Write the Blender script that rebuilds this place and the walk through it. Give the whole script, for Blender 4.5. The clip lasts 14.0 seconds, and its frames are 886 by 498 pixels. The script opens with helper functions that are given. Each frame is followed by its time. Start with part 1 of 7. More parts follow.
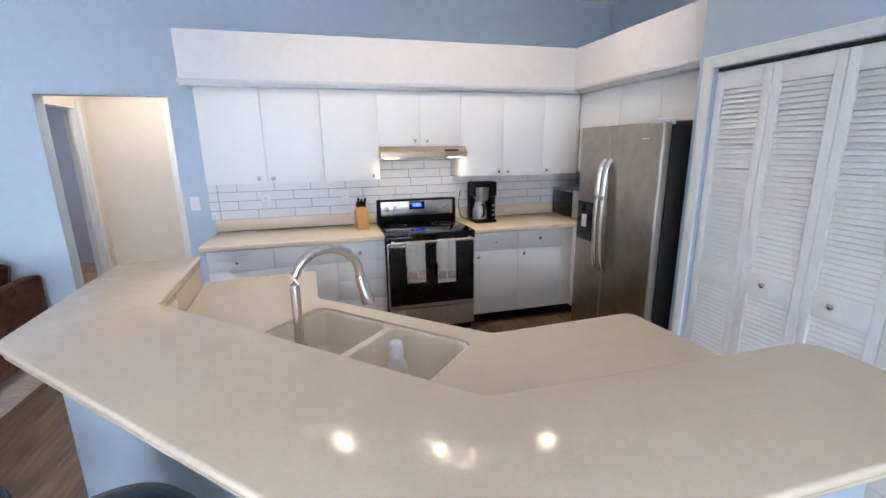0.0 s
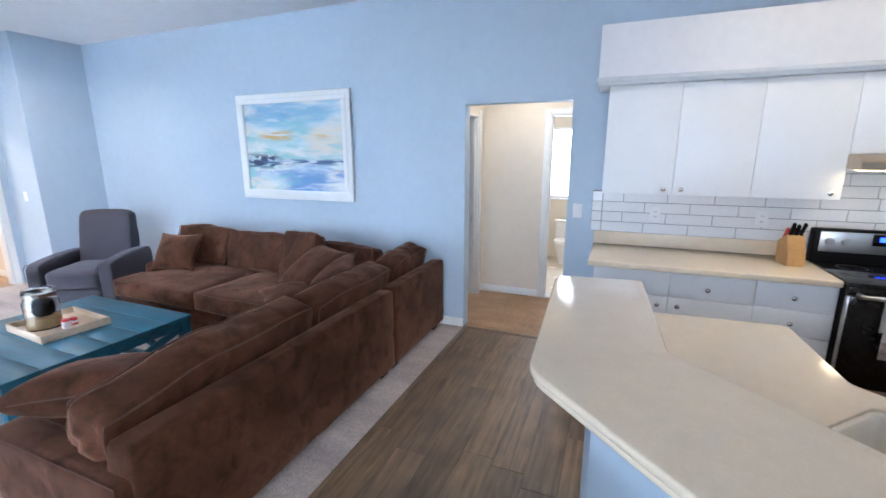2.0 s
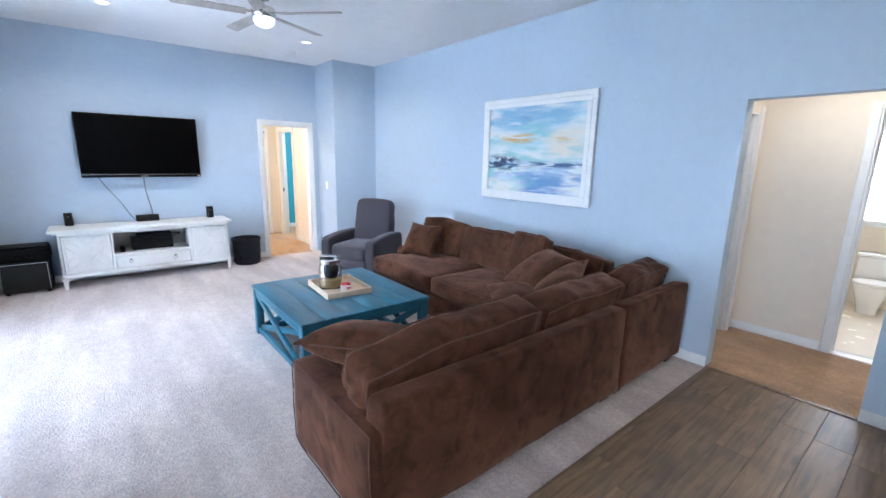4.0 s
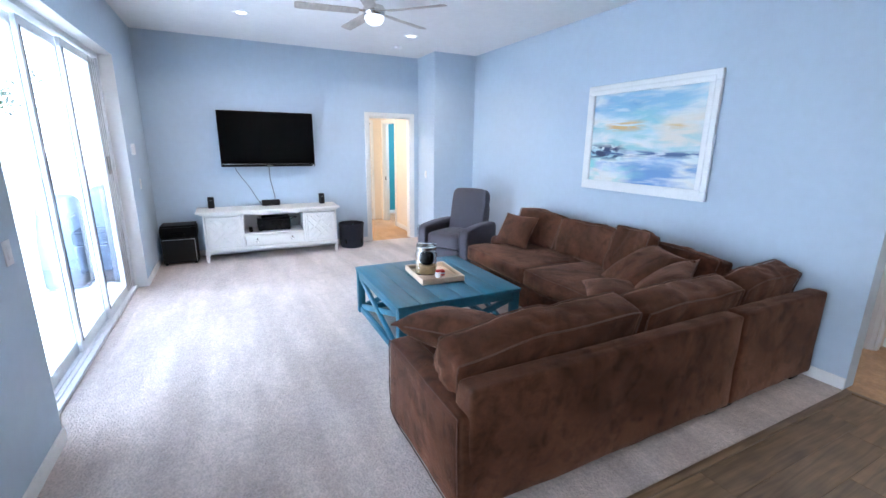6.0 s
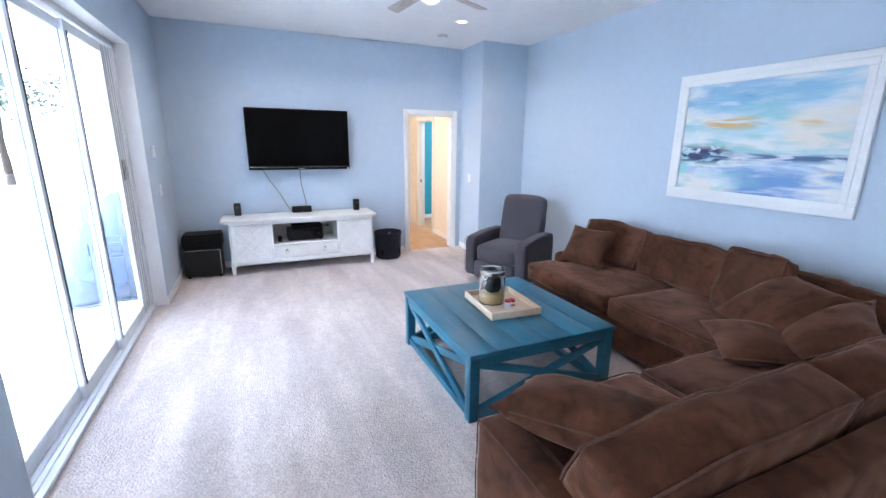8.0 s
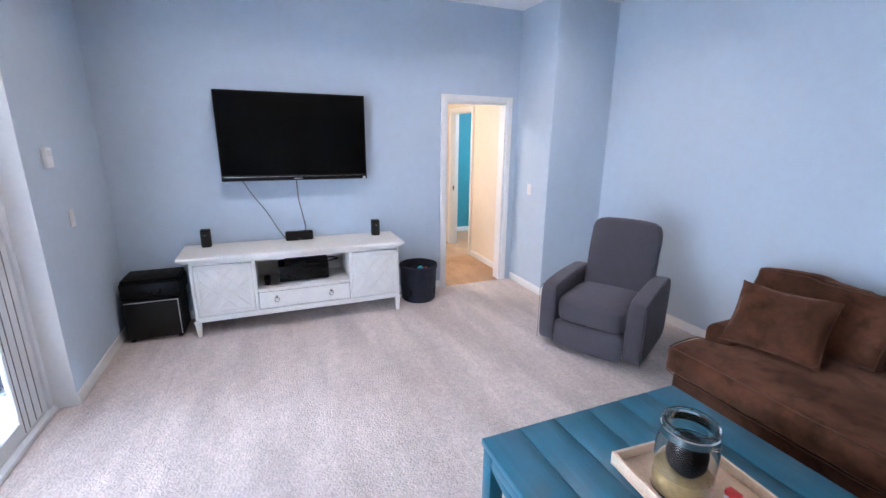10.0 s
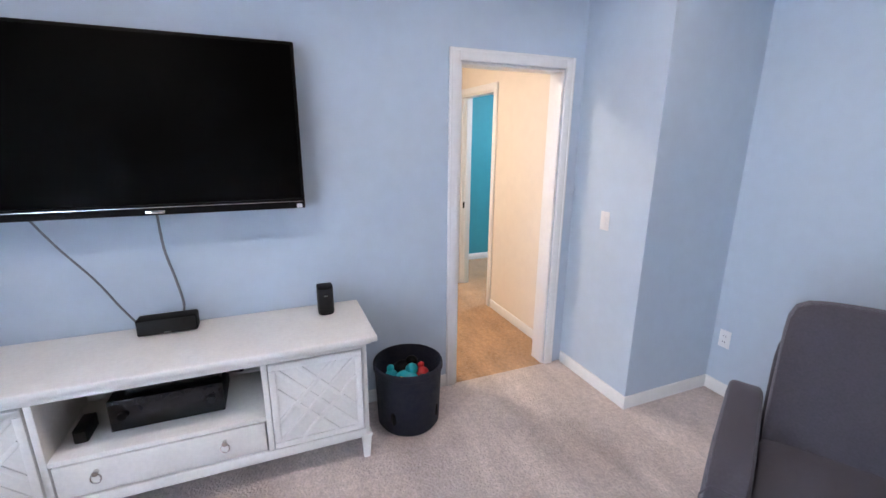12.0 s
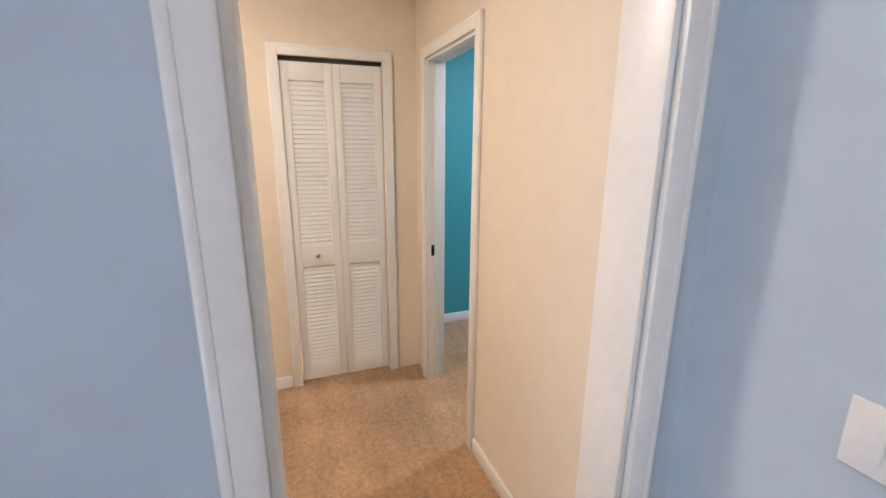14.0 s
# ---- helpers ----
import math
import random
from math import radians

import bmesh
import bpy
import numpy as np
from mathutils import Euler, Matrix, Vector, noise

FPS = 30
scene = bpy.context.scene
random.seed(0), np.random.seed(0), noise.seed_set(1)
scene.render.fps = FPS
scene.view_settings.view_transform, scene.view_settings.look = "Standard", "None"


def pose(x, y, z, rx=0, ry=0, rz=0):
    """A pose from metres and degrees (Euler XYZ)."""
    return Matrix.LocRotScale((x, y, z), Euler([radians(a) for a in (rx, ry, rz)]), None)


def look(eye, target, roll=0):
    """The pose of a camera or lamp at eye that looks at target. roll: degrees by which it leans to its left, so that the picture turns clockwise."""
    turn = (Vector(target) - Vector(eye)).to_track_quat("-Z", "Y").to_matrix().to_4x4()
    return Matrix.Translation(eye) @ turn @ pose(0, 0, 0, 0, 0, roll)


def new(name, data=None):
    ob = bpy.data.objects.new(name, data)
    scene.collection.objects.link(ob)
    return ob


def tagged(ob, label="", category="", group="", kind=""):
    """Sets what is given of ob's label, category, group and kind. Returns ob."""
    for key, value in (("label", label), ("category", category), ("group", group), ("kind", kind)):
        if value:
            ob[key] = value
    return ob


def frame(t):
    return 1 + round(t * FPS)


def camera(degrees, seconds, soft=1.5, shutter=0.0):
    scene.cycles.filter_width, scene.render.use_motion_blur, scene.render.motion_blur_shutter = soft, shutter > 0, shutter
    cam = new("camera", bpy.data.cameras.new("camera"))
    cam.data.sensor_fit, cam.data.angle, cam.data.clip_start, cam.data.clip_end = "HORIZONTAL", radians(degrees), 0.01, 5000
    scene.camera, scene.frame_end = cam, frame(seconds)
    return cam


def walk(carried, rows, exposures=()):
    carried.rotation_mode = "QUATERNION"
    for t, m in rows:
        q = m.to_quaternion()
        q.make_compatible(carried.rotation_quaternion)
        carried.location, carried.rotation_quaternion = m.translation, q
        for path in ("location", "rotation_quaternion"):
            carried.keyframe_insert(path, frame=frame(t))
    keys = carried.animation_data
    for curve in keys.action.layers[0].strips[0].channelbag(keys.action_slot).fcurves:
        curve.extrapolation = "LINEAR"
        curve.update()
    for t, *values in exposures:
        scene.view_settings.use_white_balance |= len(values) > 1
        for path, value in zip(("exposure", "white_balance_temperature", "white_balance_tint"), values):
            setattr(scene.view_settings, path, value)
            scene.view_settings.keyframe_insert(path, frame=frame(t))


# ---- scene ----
cam = camera(92.5, 14.0, shutter=0.1)
PATH = [
    (0, (0.191, 0.326, 1.618), (0.699, 2.202, 1.147), -0.8),
    (0.5, (-0.07, 0.426, 1.607), (0.247, 2.346, 1.148), -0.5),
    (1, (-0.273, 0.497, 1.599), (-0.264, 2.448, 1.158), -0.2),
    (1.5, (-0.464, 0.632, 1.589), (-0.811, 2.554, 1.158), -0.1),
    (2, (-0.614, 0.75, 1.62), (-1.351, 2.557, 1.185), -0.1),
    (2.2, (-0.697, 0.774, 1.605), (-1.581, 2.516, 1.174), -0.6),
    (2.5, (-0.738, 0.767, 1.602), (-1.818, 2.396, 1.179), 0.2),
    (3, (-0.796, 0.758, 1.596), (-2.088, 2.226, 1.18), 0.5),
    (3.5, (-0.804, 0.752, 1.587), (-2.226, 2.097, 1.174), 0.6),
    (5.8, (-0.755, 0.705, 1.627), (-2.473, 1.614, 1.152), 1.3),
    (6, (-0.78, 0.721, 1.606), (-2.517, 1.589, 1.13), 0.7),
    (6.5, (-0.806, 0.707, 1.627), (-2.566, 1.528, 1.147), 0.7),
    (7, (-0.969, 0.704, 1.629), (-2.739, 1.502, 1.148), 0.7),
    (7.5, (-1.244, 0.692, 1.634), (-3.021, 1.471, 1.151), 0.6),
    (7.7, (-1.365, 0.685, 1.626), (-3.14, 1.469, 1.144), 0.6),
    (10, (-3.362, 0.995, 1.656), (-5.153, 1.735, 1.151), 0.6),
    (10.5, (-3.894, 1.11, 1.675), (-5.668, 1.869, 1.150), 0.8),
    (11, (-4.433, 1.262, 1.672), (-6.183, 2.058, 1.132), 1.0),
    (11.5, (-4.95, 1.483, 1.658), (-6.707, 2.276, 1.126), 0.7),
    (12, (-5.31, 1.741, 1.618), (-7.1, 2.474, 1.109), 0.5),
    (12.5, (-5.739, 2.053, 1.596), (-7.542, 2.756, 1.092), 0.4),
    (13, (-6.177, 2.325, 1.593), (-7.985, 3.014, 1.09), 0.2),
    (13.5, (-6.645, 2.592, 1.606), (-8.453, 3.282, 1.098), 0.4),
    (14, (-7.039, 2.847, 1.558), (-8.858, 3.525, 1.077), 0.3),
]
walk(cam, [(t, look(eye, target, roll)) for t, eye, target, roll in PATH], [(0, 1.52, 5650, 13), (1.5, 1.46, 5450, 11), (3, 1.45, 5350, 10), (7.7, 1.38, 5450, 13), (10.5, 1.03, 5650, 17), (12, 0.92, 5800, 17), (13, 0.85, 5900, 16), (14, 0.55, 5950, 16)])

from mathutils.geometry import delaunay_2d_cdt

# ---- world, sun, large lights, exposure ----
world = bpy.data.worlds.new("sky")
scene.world = world
world.use_nodes = True
wn = world.node_tree
sky = wn.nodes.new("ShaderNodeTexSky")
sky.sky_type = "NISHITA"
sky.sun_disc = False
sky.sun_elevation, sky.sun_rotation = radians(58), radians(200)
wn.nodes["Background"].inputs["Strength"].default_value = 0.15
wn.links.new(sky.outputs["Color"], wn.nodes["Background"].inputs["Color"])
sun = new("sun", bpy.data.lights.new("sun", "SUN"))
sun.data.energy, sun.data.angle, sun.data.color = 5.0, radians(0.5), (1.0, 0.96, 0.9)
sun.matrix_basis = look((-8, -12, 22), (-5, 0, 0))


def area_lamp(name, m, sx, sy, watts, colour):
    data = bpy.data.lights.new(name, "AREA")
    data.shape, data.size, data.size_y, data.energy, data.color = "RECTANGLE", sx, sy, watts, colour
    ob = new(name, data)
    ob.matrix_basis = m
    return ob


# daylight in the sliding door's opening
area_lamp("slider_daylight", pose(-4.93, -0.475, 1.89, 90, 0, 180), 2.8, 1.0, 1700, (0.80, 0.89, 1.0))
# daylight in the dining window behind the walk
area_lamp("dining_daylight", pose(-0.45, -2.70, 1.35, 90, 0, 180), 2.7, 1.9, 125, (0.80, 0.89, 1.0))
# daylight in the bathroom window
area_lamp("bathroom_daylight", pose(-1.2, 7.56, 1.5, -90, 0, 0), 0.9, 1.0, 3.5, (1.0, 0.97, 0.92))


# ---- materials ----
def mat(name, colour, rough=0.5, metal=0.0, vary=0.08, scale=6.0, bump=0.0, bump_scale=60.0, sheen=0.0, coat=0.0, sheen_tint=(1, 1, 1), spec=0.5, detail=4.0):
    """A Principled material with mottling at two scales, varied roughness and a fine bump."""
    m = bpy.data.materials.new(name)
    m.use_nodes = True
    t = m.node_tree
    p = t.nodes["Principled BSDF"]
    co = t.nodes.new("ShaderNodeTexCoord")
    n1 = t.nodes.new("ShaderNodeTexNoise")
    n1.inputs["Scale"].default_value, n1.inputs["Detail"].default_value = scale, detail
    n2 = t.nodes.new("ShaderNodeTexNoise")
    n2.inputs["Scale"].default_value, n2.inputs["Detail"].default_value = scale * 9, 3
    t.links.new(co.outputs["Object"], n1.inputs["Vector"])
    t.links.new(co.outputs["Object"], n2.inputs["Vector"])
    add = t.nodes.new("ShaderNodeMath")
    add.operation = "ADD"
    t.links.new(n1.outputs["Fac"], add.inputs[0])
    t.links.new(n2.outputs["Fac"], add.inputs[1])
    mr = t.nodes.new("ShaderNodeMapRange")
    mr.inputs["From Min"].default_value, mr.inputs["From Max"].default_value = 0.7, 1.3
    mr.inputs["To Min"].default_value, mr.inputs["To Max"].default_value = 1 - vary, 1 + vary
    t.links.new(add.outputs[0], mr.inputs["Value"])
    mul = t.nodes.new("ShaderNodeVectorMath")
    mul.operation = "SCALE"
    mul.inputs[0].default_value = colour
    t.links.new(mr.outputs[0], mul.inputs["Scale"])
    t.links.new(mul.outputs[0], p.inputs["Base Color"])
    rr = t.nodes.new("ShaderNodeMapRange")
    rr.inputs["From Min"].default_value, rr.inputs["From Max"].default_value = 0.3, 0.7
    rr.inputs["To Min"].default_value, rr.inputs["To Max"].default_value = max(0.02, rough * 0.88), min(1, rough * 1.12)
    t.links.new(n1.outputs["Fac"], rr.inputs["Value"])
    t.links.new(rr.outputs[0], p.inputs["Roughness"])
    p.inputs["Metallic"].default_value = metal
    p.inputs["Sheen Weight"].default_value = sheen
    p.inputs["Sheen Tint"].default_value = (*sheen_tint, 1)
    p.inputs["Sheen Roughness"].default_value = 0.35
    p.inputs["Coat Weight"].default_value = coat
    p.inputs["Specular IOR Level"].default_value = spec
    if bump:
        n3 = t.nodes.new("ShaderNodeTexNoise")
        n3.inputs["Scale"].default_value, n3.inputs["Detail"].default_value = bump_scale, 5
        t.links.new(co.outputs["Object"], n3.inputs["Vector"])
        b = t.nodes.new("ShaderNodeBump")
        b.inputs["Strength"].default_value, b.inputs["Distance"].default_value = bump, 0.004
        t.links.new(n3.outputs["Fac"], b.inputs["Height"])
        t.links.new(b.outputs[0], p.inputs["Normal"])
    return m


def glass(name, tint=(1, 1, 1), rough=0.0, ior=1.45):
    m = bpy.data.materials.new(name)
    m.use_nodes = True
    p = m.node_tree.nodes["Principled BSDF"]
    p.inputs["Base Color"].default_value = (*tint, 1)
    p.inputs["Transmission Weight"].default_value = 1.0
    p.inputs["Roughness"].default_value = rough
    p.inputs["IOR"].default_value = ior
    return m


def glow(name, colour, strength):
    m = bpy.data.materials.new(name)
    m.use_nodes = True
    p = m.node_tree.nodes["Principled BSDF"]
    p.inputs["Base Color"].default_value = (*colour, 1)
    p.inputs["Emission Color"].default_value = (*colour, 1)
    p.inputs["Emission Strength"].default_value = strength
    return m


WALL = mat("blue_wall_paint", (0.49, 0.578, 0.668), 0.6, vary=0.03, scale=1.5, bump=0.08, bump_scale=90)
CREAM = mat("cream_wall_paint", (0.78, 0.70, 0.585), 0.6, vary=0.03, scale=1.5, bump=0.08, bump_scale=90)
TEAL = mat("teal_wall_paint", (0.05, 0.30, 0.36), 0.6, vary=0.04, scale=1.5, bump=0.08, bump_scale=90)
GREYWALL = mat("grey_wall_paint", (0.45, 0.46, 0.52), 0.6, vary=0.03, scale=1.5, bump=0.08, bump_scale=90)
CEIL = mat("ceiling_paint", (0.82, 0.82, 0.82), 0.8, vary=0.03, scale=2, bump=0.6, bump_scale=70)
TRIM = mat("white_trim_paint", (0.82, 0.82, 0.80), 0.35, vary=0.03, scale=4, bump=0.08, bump_scale=40)
SOFFIT = mat("white_soffit_paint", (0.80, 0.78, 0.77), 0.6, vary=0.03, scale=2, bump=0.2, bump_scale=90)
MOULD = mat("grey_moulding_paint", (0.68, 0.69, 0.69), 0.5, vary=0.04, scale=4)
LAMIN = mat("white_cabinet_laminate", (0.83, 0.83, 0.82), 0.38, vary=0.012, scale=3, bump=0.05, bump_scale=30)
# grey for sheets behind the cabinet fronts: painted shade in the gaps
GAPSHADE = mat("painted_gap_shade", (0.62, 0.62, 0.62), 0.8)
SOLID = mat("cream_solid_surface", (0.79, 0.67, 0.50), 0.13, spec=0.4, vary=0.035, scale=14, bump=0.02, bump_scale=200)
SINKM = mat("cream_sink", (0.84, 0.77, 0.65), 0.25, vary=0.03, scale=6)
STEEL = mat("brushed_steel", (0.50, 0.49, 0.47), 0.32, metal=1.0, vary=0.10, scale=2.0, bump=0.05, bump_scale=150)
FRIDGESTEEL = mat("dark_brushed_steel", (0.37, 0.345, 0.30), 0.36, metal=1.0, vary=0.12, scale=1.6, bump=0.05, bump_scale=150)
# hood steel tinted tan, painting in the warm counter it would reflect
HOODSTEEL = mat("reflection_tinted_steel", (0.56, 0.45, 0.33), 0.34, metal=1.0, vary=0.08, scale=2.0)
NICKEL = mat("brushed_nickel", (0.68, 0.65, 0.60), 0.25, metal=1.0, vary=0.05)
CHROME = mat("polished_knob_metal", (0.62, 0.60, 0.57), 0.18, metal=1.0, vary=0.05)
BLACKGLASS = mat("black_glass", (0.008, 0.008, 0.009), 0.10, vary=0.1, spec=0.3)
BLACKPL = mat("black_plastic", (0.004, 0.004, 0.0045), 0.5, spec=0.12, vary=0.15, scale=20, bump=0.1, bump_scale=200)
BLACKMETAL = mat("black_metal", (0.02, 0.02, 0.02), 0.4, metal=0.6)
SCREEN = mat("tv_screen_glass", (0.002, 0.002, 0.002), 0.5, vary=0.05, spec=0.02)
CORD = mat("grey_cord", (0.16, 0.165, 0.18), 0.6, vary=0.1)
LEATHER = mat("black_leather", (0.008, 0.007, 0.008), 0.36, spec=0.35, vary=0.2, scale=10, bump=0.35, bump_scale=120)
TILE = mat("white_glazed_tile", (0.80, 0.80, 0.80), 0.12, vary=0.03, scale=5, bump=0.04, bump_scale=15)
GROUT = mat("dark_grout", (0.27, 0.28, 0.31), 0.9, vary=0.1, scale=30)
TOWEL = mat("white_terry_towel", (0.86, 0.85, 0.83), 0.95, vary=0.06, scale=30, bump=0.8, bump_scale=350, sheen=0.3)
TOWELBAND = mat("towel_pattern_band", (0.42, 0.33, 0.28), 0.95, vary=0.5, scale=45, bump=0.6, bump_scale=350)
BLOCKWOOD = mat("light_knife_block_wood", (0.52, 0.29, 0.10), 0.45, vary=0.15, scale=12)
TRAYWOOD = mat("pale_tray_wood", (0.66, 0.50, 0.35), 0.5, vary=0.14, scale=9, bump=0.2)
GREYFAB = mat("charcoal_fabric", (0.066, 0.061, 0.074), 0.9, vary=0.16, scale=14, bump=0.6, bump_scale=420, sheen=0.25, sheen_tint=(0.7, 0.7, 0.8))
WHITEWOOD = mat("distressed_white_wood", (0.78, 0.77, 0.73), 0.45, vary=0.05, scale=7, bump=0.2, bump_scale=60)
NAVY = mat("navy_woven_basket", (0.006, 0.009, 0.022), 0.75, vary=0.3, scale=30, bump=0.9, bump_scale=160)
PLATE = mat("white_switch_plastic", (0.80, 0.80, 0.80), 0.3, vary=0.02)
DARKSLOT = mat("dark_slot", (0.03, 0.03, 0.03), 0.7)
ALU = mat("white_aluminium_frame", (0.72, 0.74, 0.76), 0.35, vary=0.04)
GASKET = mat("dark_gasket", (0.05, 0.055, 0.06), 0.6)
CONCRETE = mat("pale_patio_concrete", (0.72, 0.71, 0.68), 0.85, vary=0.08, scale=2, bump=0.4, bump_scale=60)
# grey-blue vinyl, darkened to paint in the shade of a patio roof
COVER = mat("shade_darkened_vinyl_cover", (0.045, 0.055, 0.075), 0.8, spec=0.2, vary=0.15, scale=4, bump=0.3, bump_scale=12)
LEAF = mat("hedge_leaf", (0.10, 0.14, 0.06), 0.6, vary=0.35, scale=20)
BARK = mat("bark", (0.16, 0.12, 0.09), 0.9, vary=0.25, scale=12, bump=0.8, bump_scale=40)
GRASS = mat("lawn", (0.10, 0.14, 0.05), 0.9, vary=0.25, scale=3, bump=0.6)
PORCELAIN = mat("white_porcelain", (0.82, 0.80, 0.76), 0.12, vary=0.02)
BATHTILE = mat("bath_wall_tile", (0.74, 0.66, 0.54), 0.25, vary=0.04)
MARBLE = mat("white_marble_sill", (0.80, 0.79, 0.77), 0.25, vary=0.08, scale=5)
GLASS = glass("clear_window_glass", (0.97, 0.99, 1.0))
JARGLASS = glass("jar_glass", (0.98, 1.0, 0.99))
SAND = mat("sand", (0.58, 0.40, 0.18), 0.95, vary=0.2, scale=60, bump=0.6, bump_scale=300)
RED = mat("red_plastic", (0.55, 0.03, 0.03), 0.4)
TOYTEAL = mat("teal_toy_plastic", (0.02, 0.36, 0.42), 0.35)
TOYYEL = mat("yellow_toy_plastic", (0.75, 0.42, 0.03), 0.35)
WHITEPL = mat("white_label_plastic", (0.75, 0.75, 0.78), 0.35)
WREATH = mat("dark_wreath_twig", (0.05, 0.02, 0.015), 0.8, vary=0.4, scale=30)
BLUELED = glow("blue_clock_display", (0.03, 0.06, 1.0), 3.0)
CANGLOW = glow("can_lamp_lens", (1.0, 0.86, 0.66), 2.0)
FANGLOW = glow("fan_lamp_opal_glass", (0.92, 0.95, 1.0), 0.55)
HOODGLOW = glow("hood_lamp", (1.0, 0.80, 0.45), 2.5)
BLINDGLOW = glow("sunlit_bath_window_pane", (1.0, 1.0, 1.0), 3.5)


def velvet():
    """Brushed velvet: pile lying this way and that in smeared patches, creases and a soft sheen."""
    m = mat("brown_velvet", (0.080, 0.032, 0.017), 0.7, vary=0.25, scale=34, bump=0.4, bump_scale=240, sheen=0.9, sheen_tint=(0.80, 0.46, 0.32), spec=0.1, detail=7)
    t = m.node_tree
    p = t.nodes["Principled BSDF"]
    co = t.nodes["Texture Coordinate"].outputs["Object"]

    def fac(scale, detail, dist, lo, hi, a, b):
        n = t.nodes.new("ShaderNodeTexNoise")
        n.inputs["Scale"].default_value, n.inputs["Detail"].default_value, n.inputs["Distortion"].default_value = scale, detail, dist
        t.links.new(co, n.inputs["Vector"])
        r = t.nodes.new("ShaderNodeMapRange")
        for k, v in zip(("From Min", "From Max", "To Min", "To Max"), (lo, hi, a, b)):
            r.inputs[k].default_value = v
        t.links.new(n.outputs["Fac"], r.inputs["Value"])
        return n.outputs["Fac"], r.outputs[0]

    broad, dark = fac(3.0, 5, 0.4, 0.34, 0.66, 0.60, 1.30)
    fine, spots = fac(11, 7, 0.5, 0.28, 0.50, 0.55, 1.07)
    last = p.inputs["Base Color"].links[0].from_socket
    for f in (dark, spots):
        s = t.nodes.new("ShaderNodeVectorMath")
        s.operation = "SCALE"
        t.links.new(last, s.inputs[0])
        t.links.new(f, s.inputs["Scale"])
        last = s.outputs[0]
    t.links.new(last, p.inputs["Base Color"])
    w = t.nodes.new("ShaderNodeMath")
    w.operation = "MULTIPLY"
    t.links.new(dark, w.inputs[0])
    t.links.new(spots, w.inputs[1])
    k = t.nodes.new("ShaderNodeMath")
    k.operation = "MULTIPLY"
    k.inputs[1].default_value = 0.40
    t.links.new(w.outputs[0], k.inputs[0])
    t.links.new(k.outputs[0], p.inputs["Sheen Weight"])
    b = t.nodes.new("ShaderNodeBump")
    b.inputs["Strength"].default_value, b.inputs["Distance"].default_value = 0.35, 0.025
    t.links.new(broad, b.inputs["Height"])
    t.links.new(t.nodes["Bump"].outputs[0], b.inputs["Normal"])
    t.links.new(b.outputs[0], p.inputs["Normal"])
    return m


VELVET = velvet()
PIPING = mat("brown_piping", (0.095, 0.044, 0.028), 0.9, vary=0.3, sheen=0.25, sheen_tint=(0.6, 0.4, 0.3))


def carpet_mat(name, colour, vary=0.10, scale=1.1):
    """Cut-pile carpet: speckled tufts, brushed streaks from the vacuum, deep fine bump."""
    m = mat(name, colour, 0.97, vary=vary, scale=scale, sheen=0.25, spec=0.1)
    t = m.node_tree
    p = t.nodes["Principled BSDF"]
    co = t.nodes["Texture Coordinate"]
    tuft = t.nodes.new("ShaderNodeTexNoise")
    tuft.inputs["Scale"].default_value, tuft.inputs["Detail"].default_value = 80, 4
    t.links.new(co.outputs["Object"], tuft.inputs["Vector"])
    def streak(turn, stretch, scale, lo, hi):
        mp = t.nodes.new("ShaderNodeMapping")
        mp.inputs["Rotation"].default_value = (0, 0, turn)
        mp.inputs["Scale"].default_value = stretch
        t.links.new(co.outputs["Object"], mp.inputs["Vector"])
        n = t.nodes.new("ShaderNodeTexNoise")
        n.inputs["Scale"].default_value, n.inputs["Detail"].default_value = scale, 3
        n.inputs["Distortion"].default_value = 0.25
        t.links.new(mp.outputs[0], n.inputs["Vector"])
        return n, lo, hi, 0.42, 0.58

    speck = t.nodes.new("ShaderNodeTexNoise")
    speck.inputs["Scale"].default_value, speck.inputs["Detail"].default_value = 34, 3
    t.links.new(co.outputs["Object"], speck.inputs["Vector"])
    last = p.inputs["Base Color"].links[0].from_socket
    for node, lo, hi, fa, fb in ((tuft, 0.86, 1.12, 0.3, 0.7), (speck, 0.90, 1.08, 0.35, 0.65), streak(0.10, (0.28, 1.5, 1), 2.4, 0.91, 1.06), streak(-0.45, (0.30, 1.7, 1), 2.2, 0.92, 1.06)):
        mr = t.nodes.new("ShaderNodeMapRange")
        mr.inputs["From Min"].default_value, mr.inputs["From Max"].default_value = fa, fb
        mr.inputs["To Min"].default_value, mr.inputs["To Max"].default_value = lo, hi
        t.links.new(node.outputs["Fac"], mr.inputs["Value"])
        sc = t.nodes.new("ShaderNodeVectorMath")
        sc.operation = "SCALE"
        t.links.new(last, sc.inputs[0])
        t.links.new(mr.outputs[0], sc.inputs["Scale"])
        last = sc.outputs[0]
    t.links.new(last, p.inputs["Base Color"])
    b = t.nodes.new("ShaderNodeBump")
    b.inputs["Strength"].default_value, b.inputs["Distance"].default_value = 0.9, 0.012
    t.links.new(tuft.outputs["Fac"], b.inputs["Height"])
    t.links.new(b.outputs[0], p.inputs["Normal"])
    return m


CARPET = carpet_mat("beige_carpet", (0.58, 0.50, 0.455))
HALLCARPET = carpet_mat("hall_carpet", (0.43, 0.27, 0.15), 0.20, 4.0)


